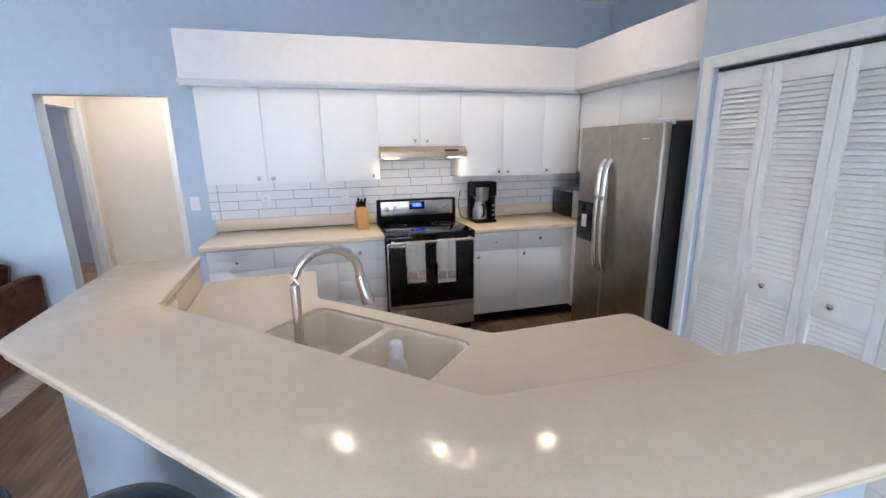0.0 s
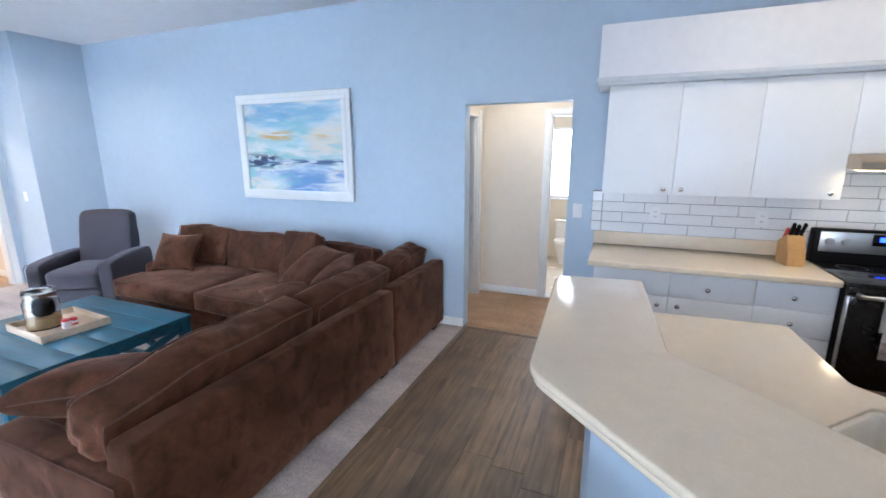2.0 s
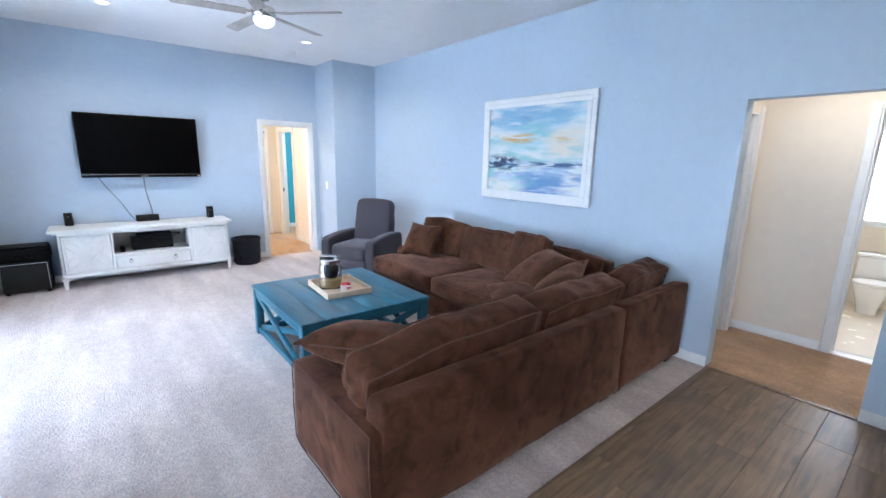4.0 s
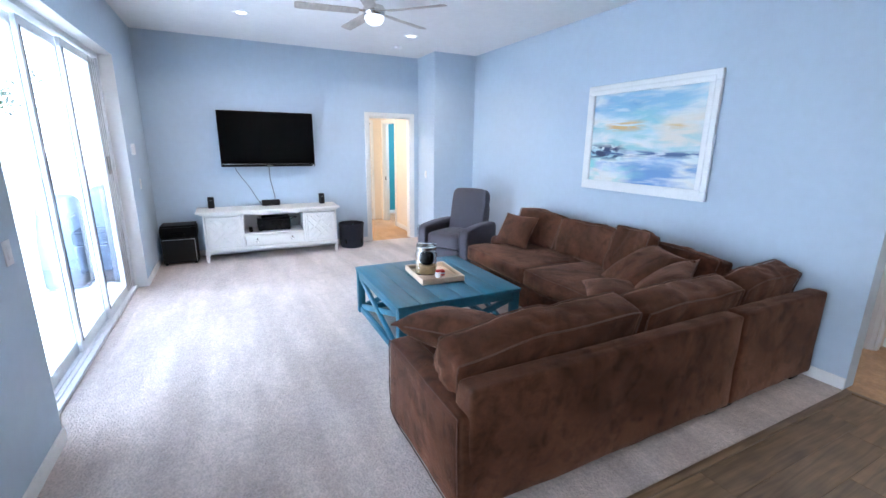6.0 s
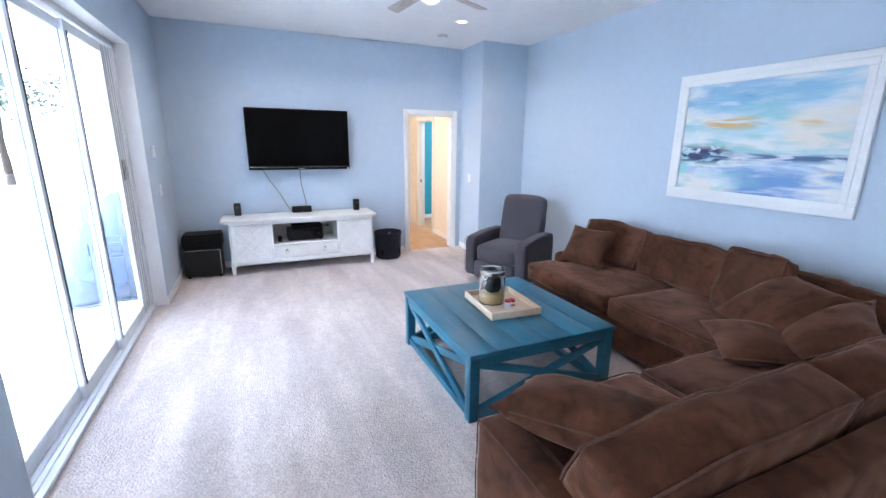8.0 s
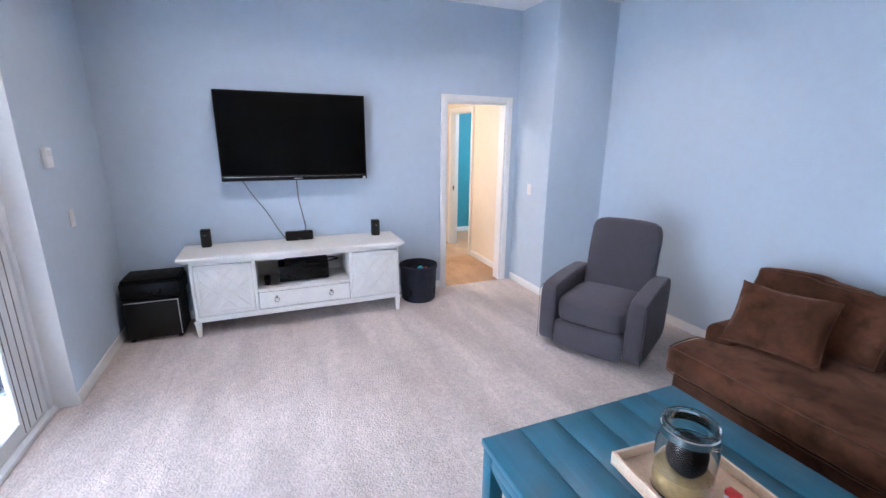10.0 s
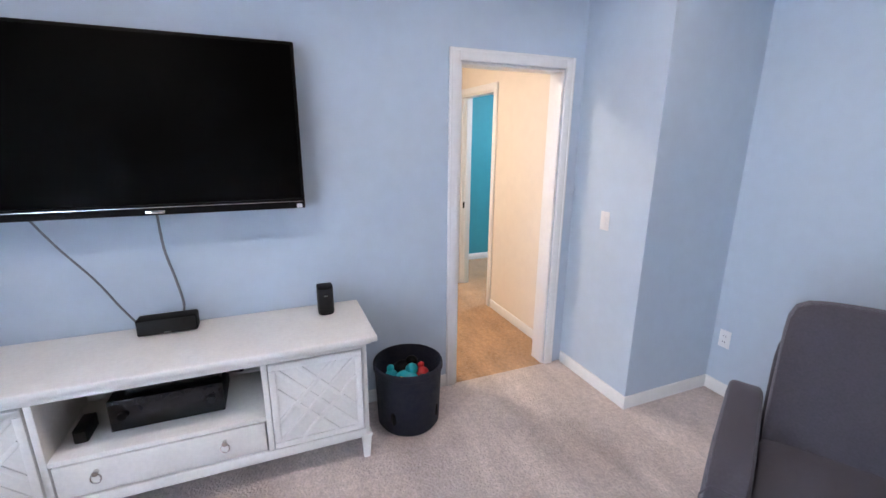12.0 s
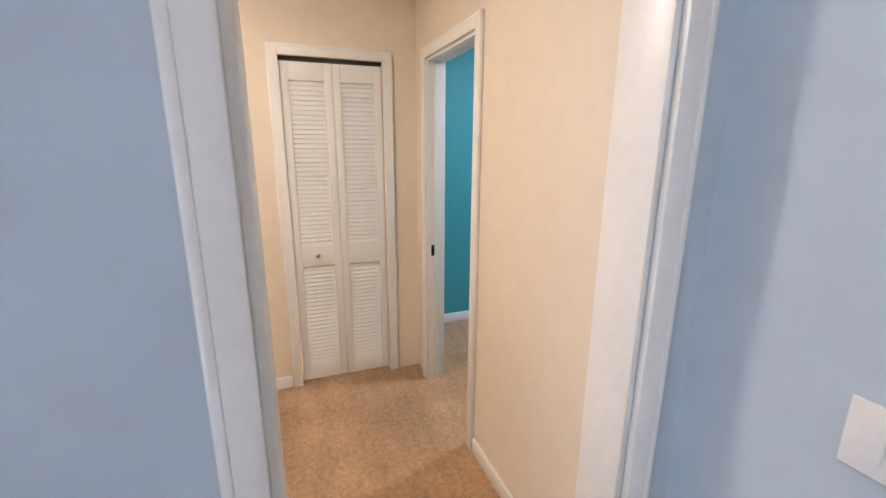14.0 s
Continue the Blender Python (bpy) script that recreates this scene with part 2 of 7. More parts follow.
def plank_mat(name, colour, along_x=False, vary=0.35, rough=0.42, tone=1.0):
    """Wood with long grain; each board has its own tone."""
    m = bpy.data.materials.new(name)
    m.use_nodes = True
    t = m.node_tree
    p = t.nodes["Principled BSDF"]
    co = t.nodes.new("ShaderNodeTexCoord")
    info = t.nodes.new("ShaderNodeObjectInfo")
    off = t.nodes.new("ShaderNodeVectorMath")
    off.operation = "MULTIPLY_ADD"
    off.inputs[1].default_value = (1, 1, 1)
    comb = t.nodes.new("ShaderNodeCombineXYZ")
    t.links.new(info.outputs["Random"], comb.inputs["X"])
    t.links.new(info.outputs["Random"], comb.inputs["Y"])
    sc = t.nodes.new("ShaderNodeVectorMath")
    sc.operation = "SCALE"
    sc.inputs["Scale"].default_value = 37.0
    t.links.new(comb.outputs[0], sc.inputs[0])
    t.links.new(co.outputs["Object"], off.inputs[0])
    t.links.new(sc.outputs[0], off.inputs[2])
    mp = t.nodes.new("ShaderNodeMapping")
    mp.inputs["Scale"].default_value = (1.2, 16, 16) if along_x else (16, 1.2, 16)
    t.links.new(off.outputs[0], mp.inputs["Vector"])
    g = t.nodes.new("ShaderNodeTexNoise")
    g.inputs["Scale"].default_value, g.inputs["Detail"].default_value, g.inputs["Distortion"].default_value = 2.0, 8, 0.8
    t.links.new(mp.outputs[0], g.inputs["Vector"])
    blot = t.nodes.new("ShaderNodeTexNoise")
    blot.inputs["Scale"].default_value, blot.inputs["Detail"].default_value = 3.5, 3
    t.links.new(off.outputs[0], blot.inputs["Vector"])
    last = None
    for src, lo, hi, a, c in ((g.outputs["Fac"], 0.3, 0.7, 1 - vary, 1 + vary), (blot.outputs["Fac"], 0.3, 0.7, 1 - 0.25 * tone, 1 + 0.25 * tone), (info.outputs["Random"], 0, 1, 1 - 0.18 * tone, 1 + 0.18 * tone)):
        mr = t.nodes.new("ShaderNodeMapRange")
        for k, v in zip(("From Min", "From Max", "To Min", "To Max"), (lo, hi, a, c)):
            mr.inputs[k].default_value = v
        t.links.new(src, mr.inputs["Value"])
        s = t.nodes.new("ShaderNodeVectorMath")
        s.operation = "SCALE"
        if last is None:
            s.inputs[0].default_value = colour
        else:
            t.links.new(last, s.inputs[0])
        t.links.new(mr.outputs[0], s.inputs["Scale"])
        last = s.outputs[0]
    t.links.new(last, p.inputs["Base Color"])
    p.inputs["Roughness"].default_value = rough
    b = t.nodes.new("ShaderNodeBump")
    b.inputs["Strength"].default_value, b.inputs["Distance"].default_value = 0.25, 0.002
    t.links.new(g.outputs["Fac"], b.inputs["Height"])
    t.links.new(b.outputs[0], p.inputs["Normal"])
    return m


PLANK = plank_mat("brown_wood_plank", (0.19, 0.122, 0.066), rough=0.46)
TEALWOOD = plank_mat("teal_stained_wood", (0.014, 0.108, 0.168), along_x=True, vary=0.14, rough=0.36, tone=0.5)
FANBLADE = plank_mat("grey_wash_blade", (0.40, 0.36, 0.32), along_x=True, vary=0.15)


# ---- building helpers ----
ORIGIN = {}


def thing(name, m, label, category, group="", kind=""):
    """An Empty at a thing's base, to parent its parts."""
    ob = new(name)
    ob.empty_display_size = 0.1
    ob.matrix_basis = m
    ORIGIN[ob] = m.copy()
    return tagged(ob, label, category, group, kind)


def at(x, y, z=0.0, rz=0.0):
    return pose(x, y, z, 0, 0, rz)


def part(name, bm, material, parent=None, label="", local=False, smooth=None):
    """Links a bmesh as one mesh object; world coordinates unless local."""
    me = bpy.data.meshes.new(name)
    if parent is not None and not local:
        bm.transform(ORIGIN[parent].inverted())
    bm.normal_update()
    bm.to_mesh(me)
    bm.free()
    me.materials.append(material)
    if smooth:
        me.polygons.foreach_set("use_smooth", [True] * len(me.polygons))
    if smooth is not False:
        me.set_sharp_from_angle(angle=radians(40))
    ob = new(name, me)
    if parent is not None:
        ob.parent = parent
        ORIGIN[ob] = ORIGIN[parent]
    else:
        ORIGIN[ob] = Matrix()
    if label:
        ob["label"] = label
    return ob


def piece(name, me, m, parent):
    """One of many alike pieces on a shared mesh; m in world coordinates."""
    ob = new(name, me)
    ob.parent = parent
    ob.matrix_basis = ORIGIN[parent].inverted() @ m
    return ob


def box(x0, x1, y0, y1, z0, z1, bevel=0.003, seg=2, bm=None):
    own = bmesh.new()
    bmesh.ops.create_cube(own, size=1)
    for v in own.verts:
        v.co = Vector(((x0 + x1) / 2 + v.co.x * (x1 - x0), (y0 + y1) / 2 + v.co.y * (y1 - y0), (z0 + z1) / 2 + v.co.z * (z1 - z0)))
    if bevel:
        b = min(bevel, 0.45 * min(abs(x1 - x0), abs(y1 - y0), abs(z1 - z0)))
        bmesh.ops.bevel(own, geom=own.edges[:], offset=b, segments=seg, profile=0.5, affect="EDGES")
    return join(bm, own)


def join(bm, own, round_faces=False):
    """Adds own to bm, or returns own when bm is None."""
    if round_faces:
        for f in own.faces:
            f.smooth = True
    if bm is None:
        return own
    tmp = bpy.data.meshes.new("tmp")
    own.to_mesh(tmp)
    own.free()
    bm.from_mesh(tmp)
    bpy.data.meshes.remove(tmp)
    return bm


def mesh_of(bm, name, material):
    me = bpy.data.meshes.new(name)
    bm.normal_update()
    bm.to_mesh(me)
    bm.free()
    me.materials.append(material)
    return me


def prism(points, z0, z1, bevel=0.0, seg=3, bm=None):
    """An upright prism over a plan polygon; bevel rounds the rims."""
    own = bmesh.new()
    low = [own.verts.new((x, y, z0)) for x, y in points]
    f = own.faces.new(low)
    r = bmesh.ops.extrude_face_region(own, geom=[f])
    for v in r["geom"]:
        if isinstance(v, bmesh.types.BMVert):
            v.co.z = z1
    bmesh.ops.recalc_face_normals(own, faces=own.faces[:])
    if bevel:
        edges = [e for e in own.edges if abs(e.verts[0].co.z - e.verts[1].co.z) < 1e-6]
        bmesh.ops.bevel(own, geom=edges, offset=bevel, segments=seg, profile=0.5, affect="EDGES")
    return join(bm, own)


def rounded(points, radii, n=6):
    """Rounds a polygon's corners."""
    out = []
    k = len(points)
    for i, p in enumerate(points):
        r = radii[i] if isinstance(radii, (list, tuple)) else radii
        p, a, b = Vector(p), Vector(points[i - 1]), Vector(points[(i + 1) % k])
        if r <= 0:
            out.append(tuple(p))
            continue
        u, v = (a - p).normalized() * r, (b - p).normalized() * r
        for j in range(n + 1):
            s = j / n
            q = (p + u) * (1 - s) ** 2 + p * 2 * s * (1 - s) + (p + v) * s * s
            out.append((q.x, q.y))
    return out


def lathe(profile, x=0, y=0, z=0, n=28, bm=None, axis="Z", ring=False):
    """Turns a list of (radius, height)."""
    own = bmesh.new()
    rings = []
    for r, h in profile:
        rings.append([own.verts.new((r * math.cos(2 * math.pi * i / n), r * math.sin(2 * math.pi * i / n), h)) for i in range(n)])
    for a, b in zip(rings, rings[1:] + (rings[:1] if ring else [])):
        for i in range(n):
            own.faces.new((a[i], a[(i + 1) % n], b[(i + 1) % n], b[i]))
    if profile[0][0] > 1e-5 and not ring:
        own.faces.new(rings[0][::-1])
    if profile[-1][0] > 1e-5 and not ring:
        own.faces.new(rings[-1])
    bmesh.ops.remove_doubles(own, verts=own.verts[:], dist=1e-6)
    bmesh.ops.recalc_face_normals(own, faces=own.faces[:])
    if axis == "X":
        own.transform(pose(0, 0, 0, 0, 90, 0))
    elif axis == "Y":
        own.transform(pose(0, 0, 0, 90, 0, 0))
    own.transform(Matrix.Translation((x, y, z)))
    return join(bm, own, True)


def tube(points, r, n=10, bm=None, closed=False):
    """A round tube along points; r is a number or one per point."""
    own = bmesh.new()
    pts = [Vector(p) for p in points]
    k = len(pts)
    rings = []
    up = Vector((0, 0, 1))
    for i, p in enumerate(pts):
        if closed:
            d = (pts[(i + 1) % k] - pts[i - 1]).normalized()
        else:
            d = (pts[min(i + 1, k - 1)] - pts[max(i - 1, 0)]).normalized()
        side = d.cross(up)
        if side.length < 0.05:
            side = d.cross(Vector((1, 0, 0)))
        side.normalize()
        top = side.cross(d)
        rr = r[i] if isinstance(r, (list, tuple)) else r
        rings.append([own.verts.new(p + side * rr * math.cos(2 * math.pi * j / n) + top * rr * math.sin(2 * math.pi * j / n)) for j in range(n)])
    pairs = list(zip(rings, rings[1:])) + ([(rings[-1], rings[0])] if closed else [])
    for a, b in pairs:
        for j in range(n):
            own.faces.new((a[j], a[(j + 1) % n], b[(j + 1) % n], b[j]))
    if not closed:
        own.faces.new(rings[0][::-1])
        own.faces.new(rings[-1])
    bmesh.ops.recalc_face_normals(own, faces=own.faces[:])
    return join(bm, own, True)


def smooth_path(points, n=8):
    """Catmull-Rom through points."""
    pts = [Vector(p) for p in points]
    pts = [pts[0] * 2 - pts[1]] + pts + [pts[-1] * 2 - pts[-2]]
    out = []
    for i in range(1, len(pts) - 2):
        a, b, c, d = pts[i - 1:i + 3]
        for j in range(n):
            s = j / n
            out.append(0.5 * (2 * b + (c - a) * s + (2 * a - 5 * b + 4 * c - d) * s * s + (3 * b - a - 3 * c + d) * s ** 3))
    out.append(pts[-2])
    return out


def soft(w, d, h, power=6.0, puff=0.0, wrinkle=0.006, seed=0, cuts=9, sag=0.0):
    """A stuffed block centred on the origin: rounded edges, bulging faces, gentle wrinkles."""
    bm = bmesh.new()
    bmesh.ops.create_cube(bm, size=2)
    bmesh.ops.subdivide_edges(bm, edges=bm.edges[:], cuts=cuts, use_grid_fill=True)
    for v in bm.verts:
        u = v.co.copy()
        r = (abs(u.x) ** power + abs(u.y) ** power + abs(u.z) ** power) ** (1 / power)
        c = u / r
        c.x *= 1 + puff * 0.35 * (1 - u.y * u.y) * (1 - u.z * u.z)
        c.y *= 1 + puff * 0.35 * (1 - u.x * u.x) * (1 - u.z * u.z)
        c.z *= 1 + puff * (1 - u.x * u.x) * (1 - u.y * u.y)
        p = Vector((c.x * w / 2, c.y * d / 2, c.z * h / 2))
        q = p * 4.5 + Vector((seed * 7.3, seed * 3.1, seed))
        p += c.normalized() * wrinkle * (noise.noise(q) + 0.6 * noise.noise(q * 2.7))
        p.z -= sag * (1 - u.x * u.x) * max(0, c.z)
        v.co = p
    return join(None, bm, True)


def pillow(w, d, h, seed=0, cuts=11):
    """A throw pillow lying flat: thin seam, full middle, drawn-out corners."""
    bm = bmesh.new()
    bmesh.ops.create_cube(bm, size=2)
    bmesh.ops.subdivide_edges(bm, edges=bm.edges[:], cuts=cuts, use_grid_fill=True)
    for v in bm.verts:
        u = v.co
        ex, ey = 1 - 0.10 * (1 - u.y ** 2), 1 - 0.10 * (1 - u.x ** 2)
        full = (max(0.0, 1 - abs(u.x) ** 2.6) * max(0.0, 1 - abs(u.y) ** 2.6)) ** 0.5
        p = Vector((u.x * ex * w / 2, u.y * ey * d / 2, u.z * (0.06 + 0.94 * full) * h / 2))
        q = p * 6 + Vector((seed * 5.1, seed, seed * 2.2))
        p += Vector((0, 0, 1)) * 0.012 * noise.noise(q) + Vector((noise.noise(q * 1.7), noise.noise(q * 1.9 + Vector((3, 1, 2))), 0)) * 0.008
        v.co = p
    return join(None, bm, True)


def rim(w, d, power=8.0, z=0.0, n=40):
    """Points of a rounded rectangle, for piping round a cushion."""
    out = []
    for i in range(n):
        a = 2 * math.pi * i / n
        c, s = math.cos(a), math.sin(a)
        r = (abs(c) ** power + abs(s) ** power) ** (-1 / power)
        out.append((c * r * w / 2, s * r * d / 2, z))
    return out


def wall(name, axis, face0, face1, a0, a1, z0, z1, holes=(), material=None, kind="structure", label="", category="wall"):
    """An upright wall between two faces (axis "y": faces at y, running in x), with openings (a0, a1, z0, z1) cut through it."""
    cuts_a = sorted({a0, a1, *[h[0] for h in holes], *[h[1] for h in holes]})
    cuts_z = sorted({z0, z1, *[h[2] for h in holes], *[h[3] for h in holes]})
    bm = bmesh.new()
    solid = {}
    for i in range(len(cuts_a) - 1):
        for j in range(len(cuts_z) - 1):
            ma, mz = (cuts_a[i] + cuts_a[i + 1]) / 2, (cuts_z[j] + cuts_z[j + 1]) / 2
            solid[i, j] = not any(h[0] < ma < h[1] and h[2] < mz < h[3] for h in holes)

    def put(a, f, z):
        return (a, f, z) if axis == "y" else (f, a, z)

    def quad(*ps):
        bm.faces.new([bm.verts.new(put(*p)) for p in ps])

    for (i, j), s in solid.items():
        if not s:
            continue
        A0, A1, Z0, Z1 = cuts_a[i], cuts_a[i + 1], cuts_z[j], cuts_z[j + 1]
        for f in (face0, face1):
            quad((A0, f, Z0), (A1, f, Z0), (A1, f, Z1), (A0, f, Z1))
        for (di, dj), ps in (((-1, 0), ((A0, face0, Z0), (A0, face1, Z0), (A0, face1, Z1), (A0, face0, Z1))), ((1, 0), ((A1, face0, Z0), (A1, face1, Z0), (A1, face1, Z1), (A1, face0, Z1))),
                             ((0, -1), ((A0, face0, Z0), (A1, face0, Z0), (A1, face1, Z0), (A0, face1, Z0))), ((0, 1), ((A0, face0, Z1), (A1, face0, Z1), (A1, face1, Z1), (A0, face1, Z1)))):
            if not solid.get((i + di, j + dj), False):
                quad(*ps)
    bmesh.ops.remove_doubles(bm, verts=bm.verts[:], dist=1e-5)
    bmesh.ops.recalc_face_normals(bm, faces=bm.faces[:])
    ob = part(name, bm, material or WALL, smooth=False)
    return tagged(ob, label, category, kind=kind)


# ---- plan ----
WY = 4.37        # long wall with painting, hall opening and kitchen
TVX = -7.65      # wall with the television
SY = -0.23       # wall with the sliding door
CZ = 2.97        # ceiling
EX = 3.06        # kitchen's end wall
BY = -2.6        # wall behind the walk
SLX0, SLX1, SLZ = -6.40, -3.50, 2.45
HX0, HX1 = -1.88, -0.985     # opening to the bathroom hall
DY0, DY1 = 2.79, 3.51        # door beside the television
HALLX = -9.72                # end of the bedroom hall
HB = 5.52                    # back wall of the bathroom hall

wall("wall_north", "y", WY, WY + 0.13, TVX - 0.12, EX + 0.12, 0, CZ, [(HX0, HX1, 0, 2.04)], label="light blue painted wall with a plain opening to a hall")
wall("wall_west", "x", TVX - 0.12, TVX, SY - 0.2, WY, 0, CZ, [(DY0, DY1, 0, 2.035)], label="light blue painted wall with a cased doorway beside the television")
wall("wall_chase", "x", TVX, -7.01, 3.655, WY, 0, CZ, label="light blue painted boxed-out corner of the wall")
wall("wall_south", "y", SY - 0.25, SY, TVX, -2.2, 0, CZ, [(SLX0, SLX1, 0, SLZ)], label="light blue painted wall with the sliding glass door")
wall("wall_return", "x", -2.2, -2.0, BY, SY, 0, CZ, label="light blue painted plain wall")
wall("wall_back", "y", BY - 0.15, BY, -2.2, EX + 0.12, 0, CZ, [(-1.85, 0.95, 0.38, 2.32)], label="light blue painted wall with a wide window opening")
wall("wall_east", "x", EX, EX + 0.12, BY, WY, 0, CZ, label="light blue painted end wall of the kitchen")
wall("wall_pantry", "x", 2.38, 2.48, 0.96, 2.525, 0, CZ, [(1.10, 2.42, 0, 2.03)], label="light blue painted pantry wall with bifold door opening")
wall("wall_pantry_side", "y", 2.43, 2.525, 2.48, EX, 0, CZ, label="light blue painted side wall of the pantry")
wall("wall_pantry_end", "y", 0.96, 1.06, 2.48, EX, 0, CZ, label="light blue painted end wall of the pantry")
tagged(part("ceiling", box(TVX - 0.12, EX + 0.12, BY - 0.15, WY + 0.13, CZ, CZ + 0.12, 0), CEIL), "white flat textured ceiling", "ceiling", kind="structure")
carpet = tagged(part("floor_carpet", box(TVX, -1.86, SY, WY, -0.06, 0.0, 0), CARPET), "beige cut-pile carpet with vacuum streaks", "carpet", kind="structure")
subfloor = tagged(part("floor", box(-1.86, EX, BY, WY, -0.08, -0.012, 0), PLANK), "brown wood plank floor", "floor", kind="structure")

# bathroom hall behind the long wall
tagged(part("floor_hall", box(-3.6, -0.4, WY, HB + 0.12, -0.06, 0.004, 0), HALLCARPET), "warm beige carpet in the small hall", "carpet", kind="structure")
wall("wall_hall_left", "x", -2.16, -2.06, WY + 0.13, HB, 0, 2.5, [(4.52, 5.34, 0, 2.03)], CREAM, label="cream painted hall wall with an open doorway")
wall("wall_hall_back", "y", HB, HB + 0.12, -2.16, 0.2, 0, 2.5, [(-1.32, -0.58, 0, 2.03)], CREAM, label="cream painted hall wall with the bathroom doorway")
wall("wall_hall_right", "x", -0.50, -0.40, WY + 0.13, HB, 0, 2.5, (), CREAM, label="cream painted plain hall wall")
tagged(part("ceiling_hall", box(-4.7, 0.32, WY + 0.13, 7.8, 2.5, 2.6, 0), CEIL), "white hall ceiling", "ceiling", kind="structure")
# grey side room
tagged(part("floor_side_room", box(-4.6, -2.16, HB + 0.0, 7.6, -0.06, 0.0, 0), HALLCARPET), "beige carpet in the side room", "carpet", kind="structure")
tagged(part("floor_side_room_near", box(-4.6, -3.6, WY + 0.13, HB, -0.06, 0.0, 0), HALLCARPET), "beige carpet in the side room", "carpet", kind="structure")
wall("wall_side_room", "x", -4.7, -4.6, WY + 0.13, 7.6, 0, 2.5, (), GREYWALL, label="grey painted bedroom wall")
wall("wall_side_room_far", "y", 7.6, 7.7, -4.7, -2.06, 0, 2.5, (), GREYWALL, label="grey painted bedroom wall")
wall("wall_side_room_right", "x", -2.16, -2.06, HB + 0.12, 7.6, 0, 2.5, (), GREYWALL, label="grey painted bedroom wall")
# bathroom
tagged(part("floor_bathroom", box(-2.06, 0.2, HB + 0.12, 7.6, -0.06, 0.0, 0), BATHTILE), "pale bathroom tile floor", "floor", kind="structure")
wall("wall_bathroom_far", "y", 7.6, 7.75, -2.06, 0.3, 0, 2.5, [(-1.66, -0.72, 0.95, 2.02)], BATHTILE, label="cream bathroom wall with a bright window")
wall("wall_bathroom_right", "x", 0.2, 0.3, HB, 7.6, 0, 2.5, (), BATHTILE, label="cream bathroom wall")
wall("wall_bathroom_left", "x", -2.055, -2.0, HB + 0.12, 7.6, 0, 2.5, (), BATHTILE, label="cream bathroom wall")
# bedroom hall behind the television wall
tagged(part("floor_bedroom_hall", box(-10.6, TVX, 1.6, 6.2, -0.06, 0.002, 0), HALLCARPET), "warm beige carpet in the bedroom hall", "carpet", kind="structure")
wall("wall_bedroom_hall_right", "y", 3.665, 3.775, HALLX, TVX - 0.12, 0, 2.6, [(-9.515, -8.82, 0, 2.03)], CREAM, label="cream painted hall wall with a doorway to a teal room")
wall("wall_bedroom_hall_end", "x", HALLX - 0.1, HALLX, 1.6, 3.775, 0, 2.6, [(2.865, 3.45, 0, 2.03)], CREAM, label="cream painted hall wall with a louvred closet")
wall("wall_bedroom_hall_left", "y", 1.5, 1.6, HALLX, TVX - 0.12, 0, 2.6, (), CREAM, label="cream painted plain hall wall")
wall("wall_bedroom_hall_inner", "x", TVX - 0.124, TVX - 0.12, 1.6, DY0 - 0.08, 0, 2.6, (), CREAM, label="cream painted plain hall wall")
wall("wall_closet_back", "x", -10.5, -10.42, 2.6, 3.775, 0, 2.6, (), CREAM, label="cream closet wall")
tagged(part("ceiling_bedroom_hall", box(-10.7, TVX - 0.12, 1.5, 6.3, 2.6, 2.7, 0), CEIL), "white hall ceiling", "ceiling", kind="structure")
wall("wall_teal", "x", -10.45, -10.35, 3.775, 6.2, 0, 2.6, (), TEAL, label="teal painted bedroom wall")
wall("wall_teal_far", "y", 6.2, 6.3, -10.45, -7.8, 0, 2.6, (), TEAL, label="teal painted bedroom wall")
wall("wall_teal_side", "x", -7.9, -7.8, 3.775, 6.2, 0, 2.6, (), TEAL, label="teal painted bedroom wall")


# ---- ceiling lights ----
def can_light(x, y, z, watts, colour=(1.0, 0.9, 0.76)):
    c = thing("recessed_light", at(x, y, z), "white recessed can light, switched on, set in the ceiling", "ceiling light", "recessed ceiling lights")
    part("trim_ring", lathe([(0.052, -0.001), (0.054, -0.006), (0.09, -0.008), (0.095, -0.001)], x, y, z, ring=True), TRIM, c)
    part("lens", lathe([(0.0, -0.003), (0.05, -0.004), (0.051, -0.0012), (0.0, -0.001)], x, y, z), CANGLOW, c, "glowing lens")
    data = bpy.data.lights.new("can_lamp", "AREA")
    data.shape, data.size, data.energy, data.color, data.spread = "DISK", 0.11, watts, colour, radians(150)
    ob = new("can_lamp", data)
    ob.matrix_basis = pose(x, y, z - 0.012)
    return c


for cx, cy in ((0.14, 3.22), (0.99, 3.23), (1.86, 3.27)):
    can_light(cx, cy, CZ, 2.0, (1.0, 0.76, 0.48))
for cx, cy in ((-6.28, 1.0), (-6.33, 3.0)):
    can_light(cx, cy, CZ, 7, (1.0, 0.80, 0.62))


def flush_light(x, y, z, watts, colour):
    c = thing("flush_light", at(x, y, z), "white opal flush ceiling light, switched on", "ceiling light")
    part("base", lathe([(0.14, 0), (0.145, -0.02), (0.13, -0.025)], x, y, z), TRIM, c)
    part("shade", lathe([(0.128, -0.025), (0.115, -0.06), (0.06, -0.085), (0.0, -0.09)], x, y, z), glow("flush_lamp_glass", colour, 3.0), c, "glowing opal shade")
    data = bpy.data.lights.new("flush_lamp", "AREA")
    data.shape, data.size, data.energy, data.color = "DISK", 0.24, watts, colour
    ob = new("flush_lamp", data)
    ob.matrix_basis = pose(x, y, z - 0.1)


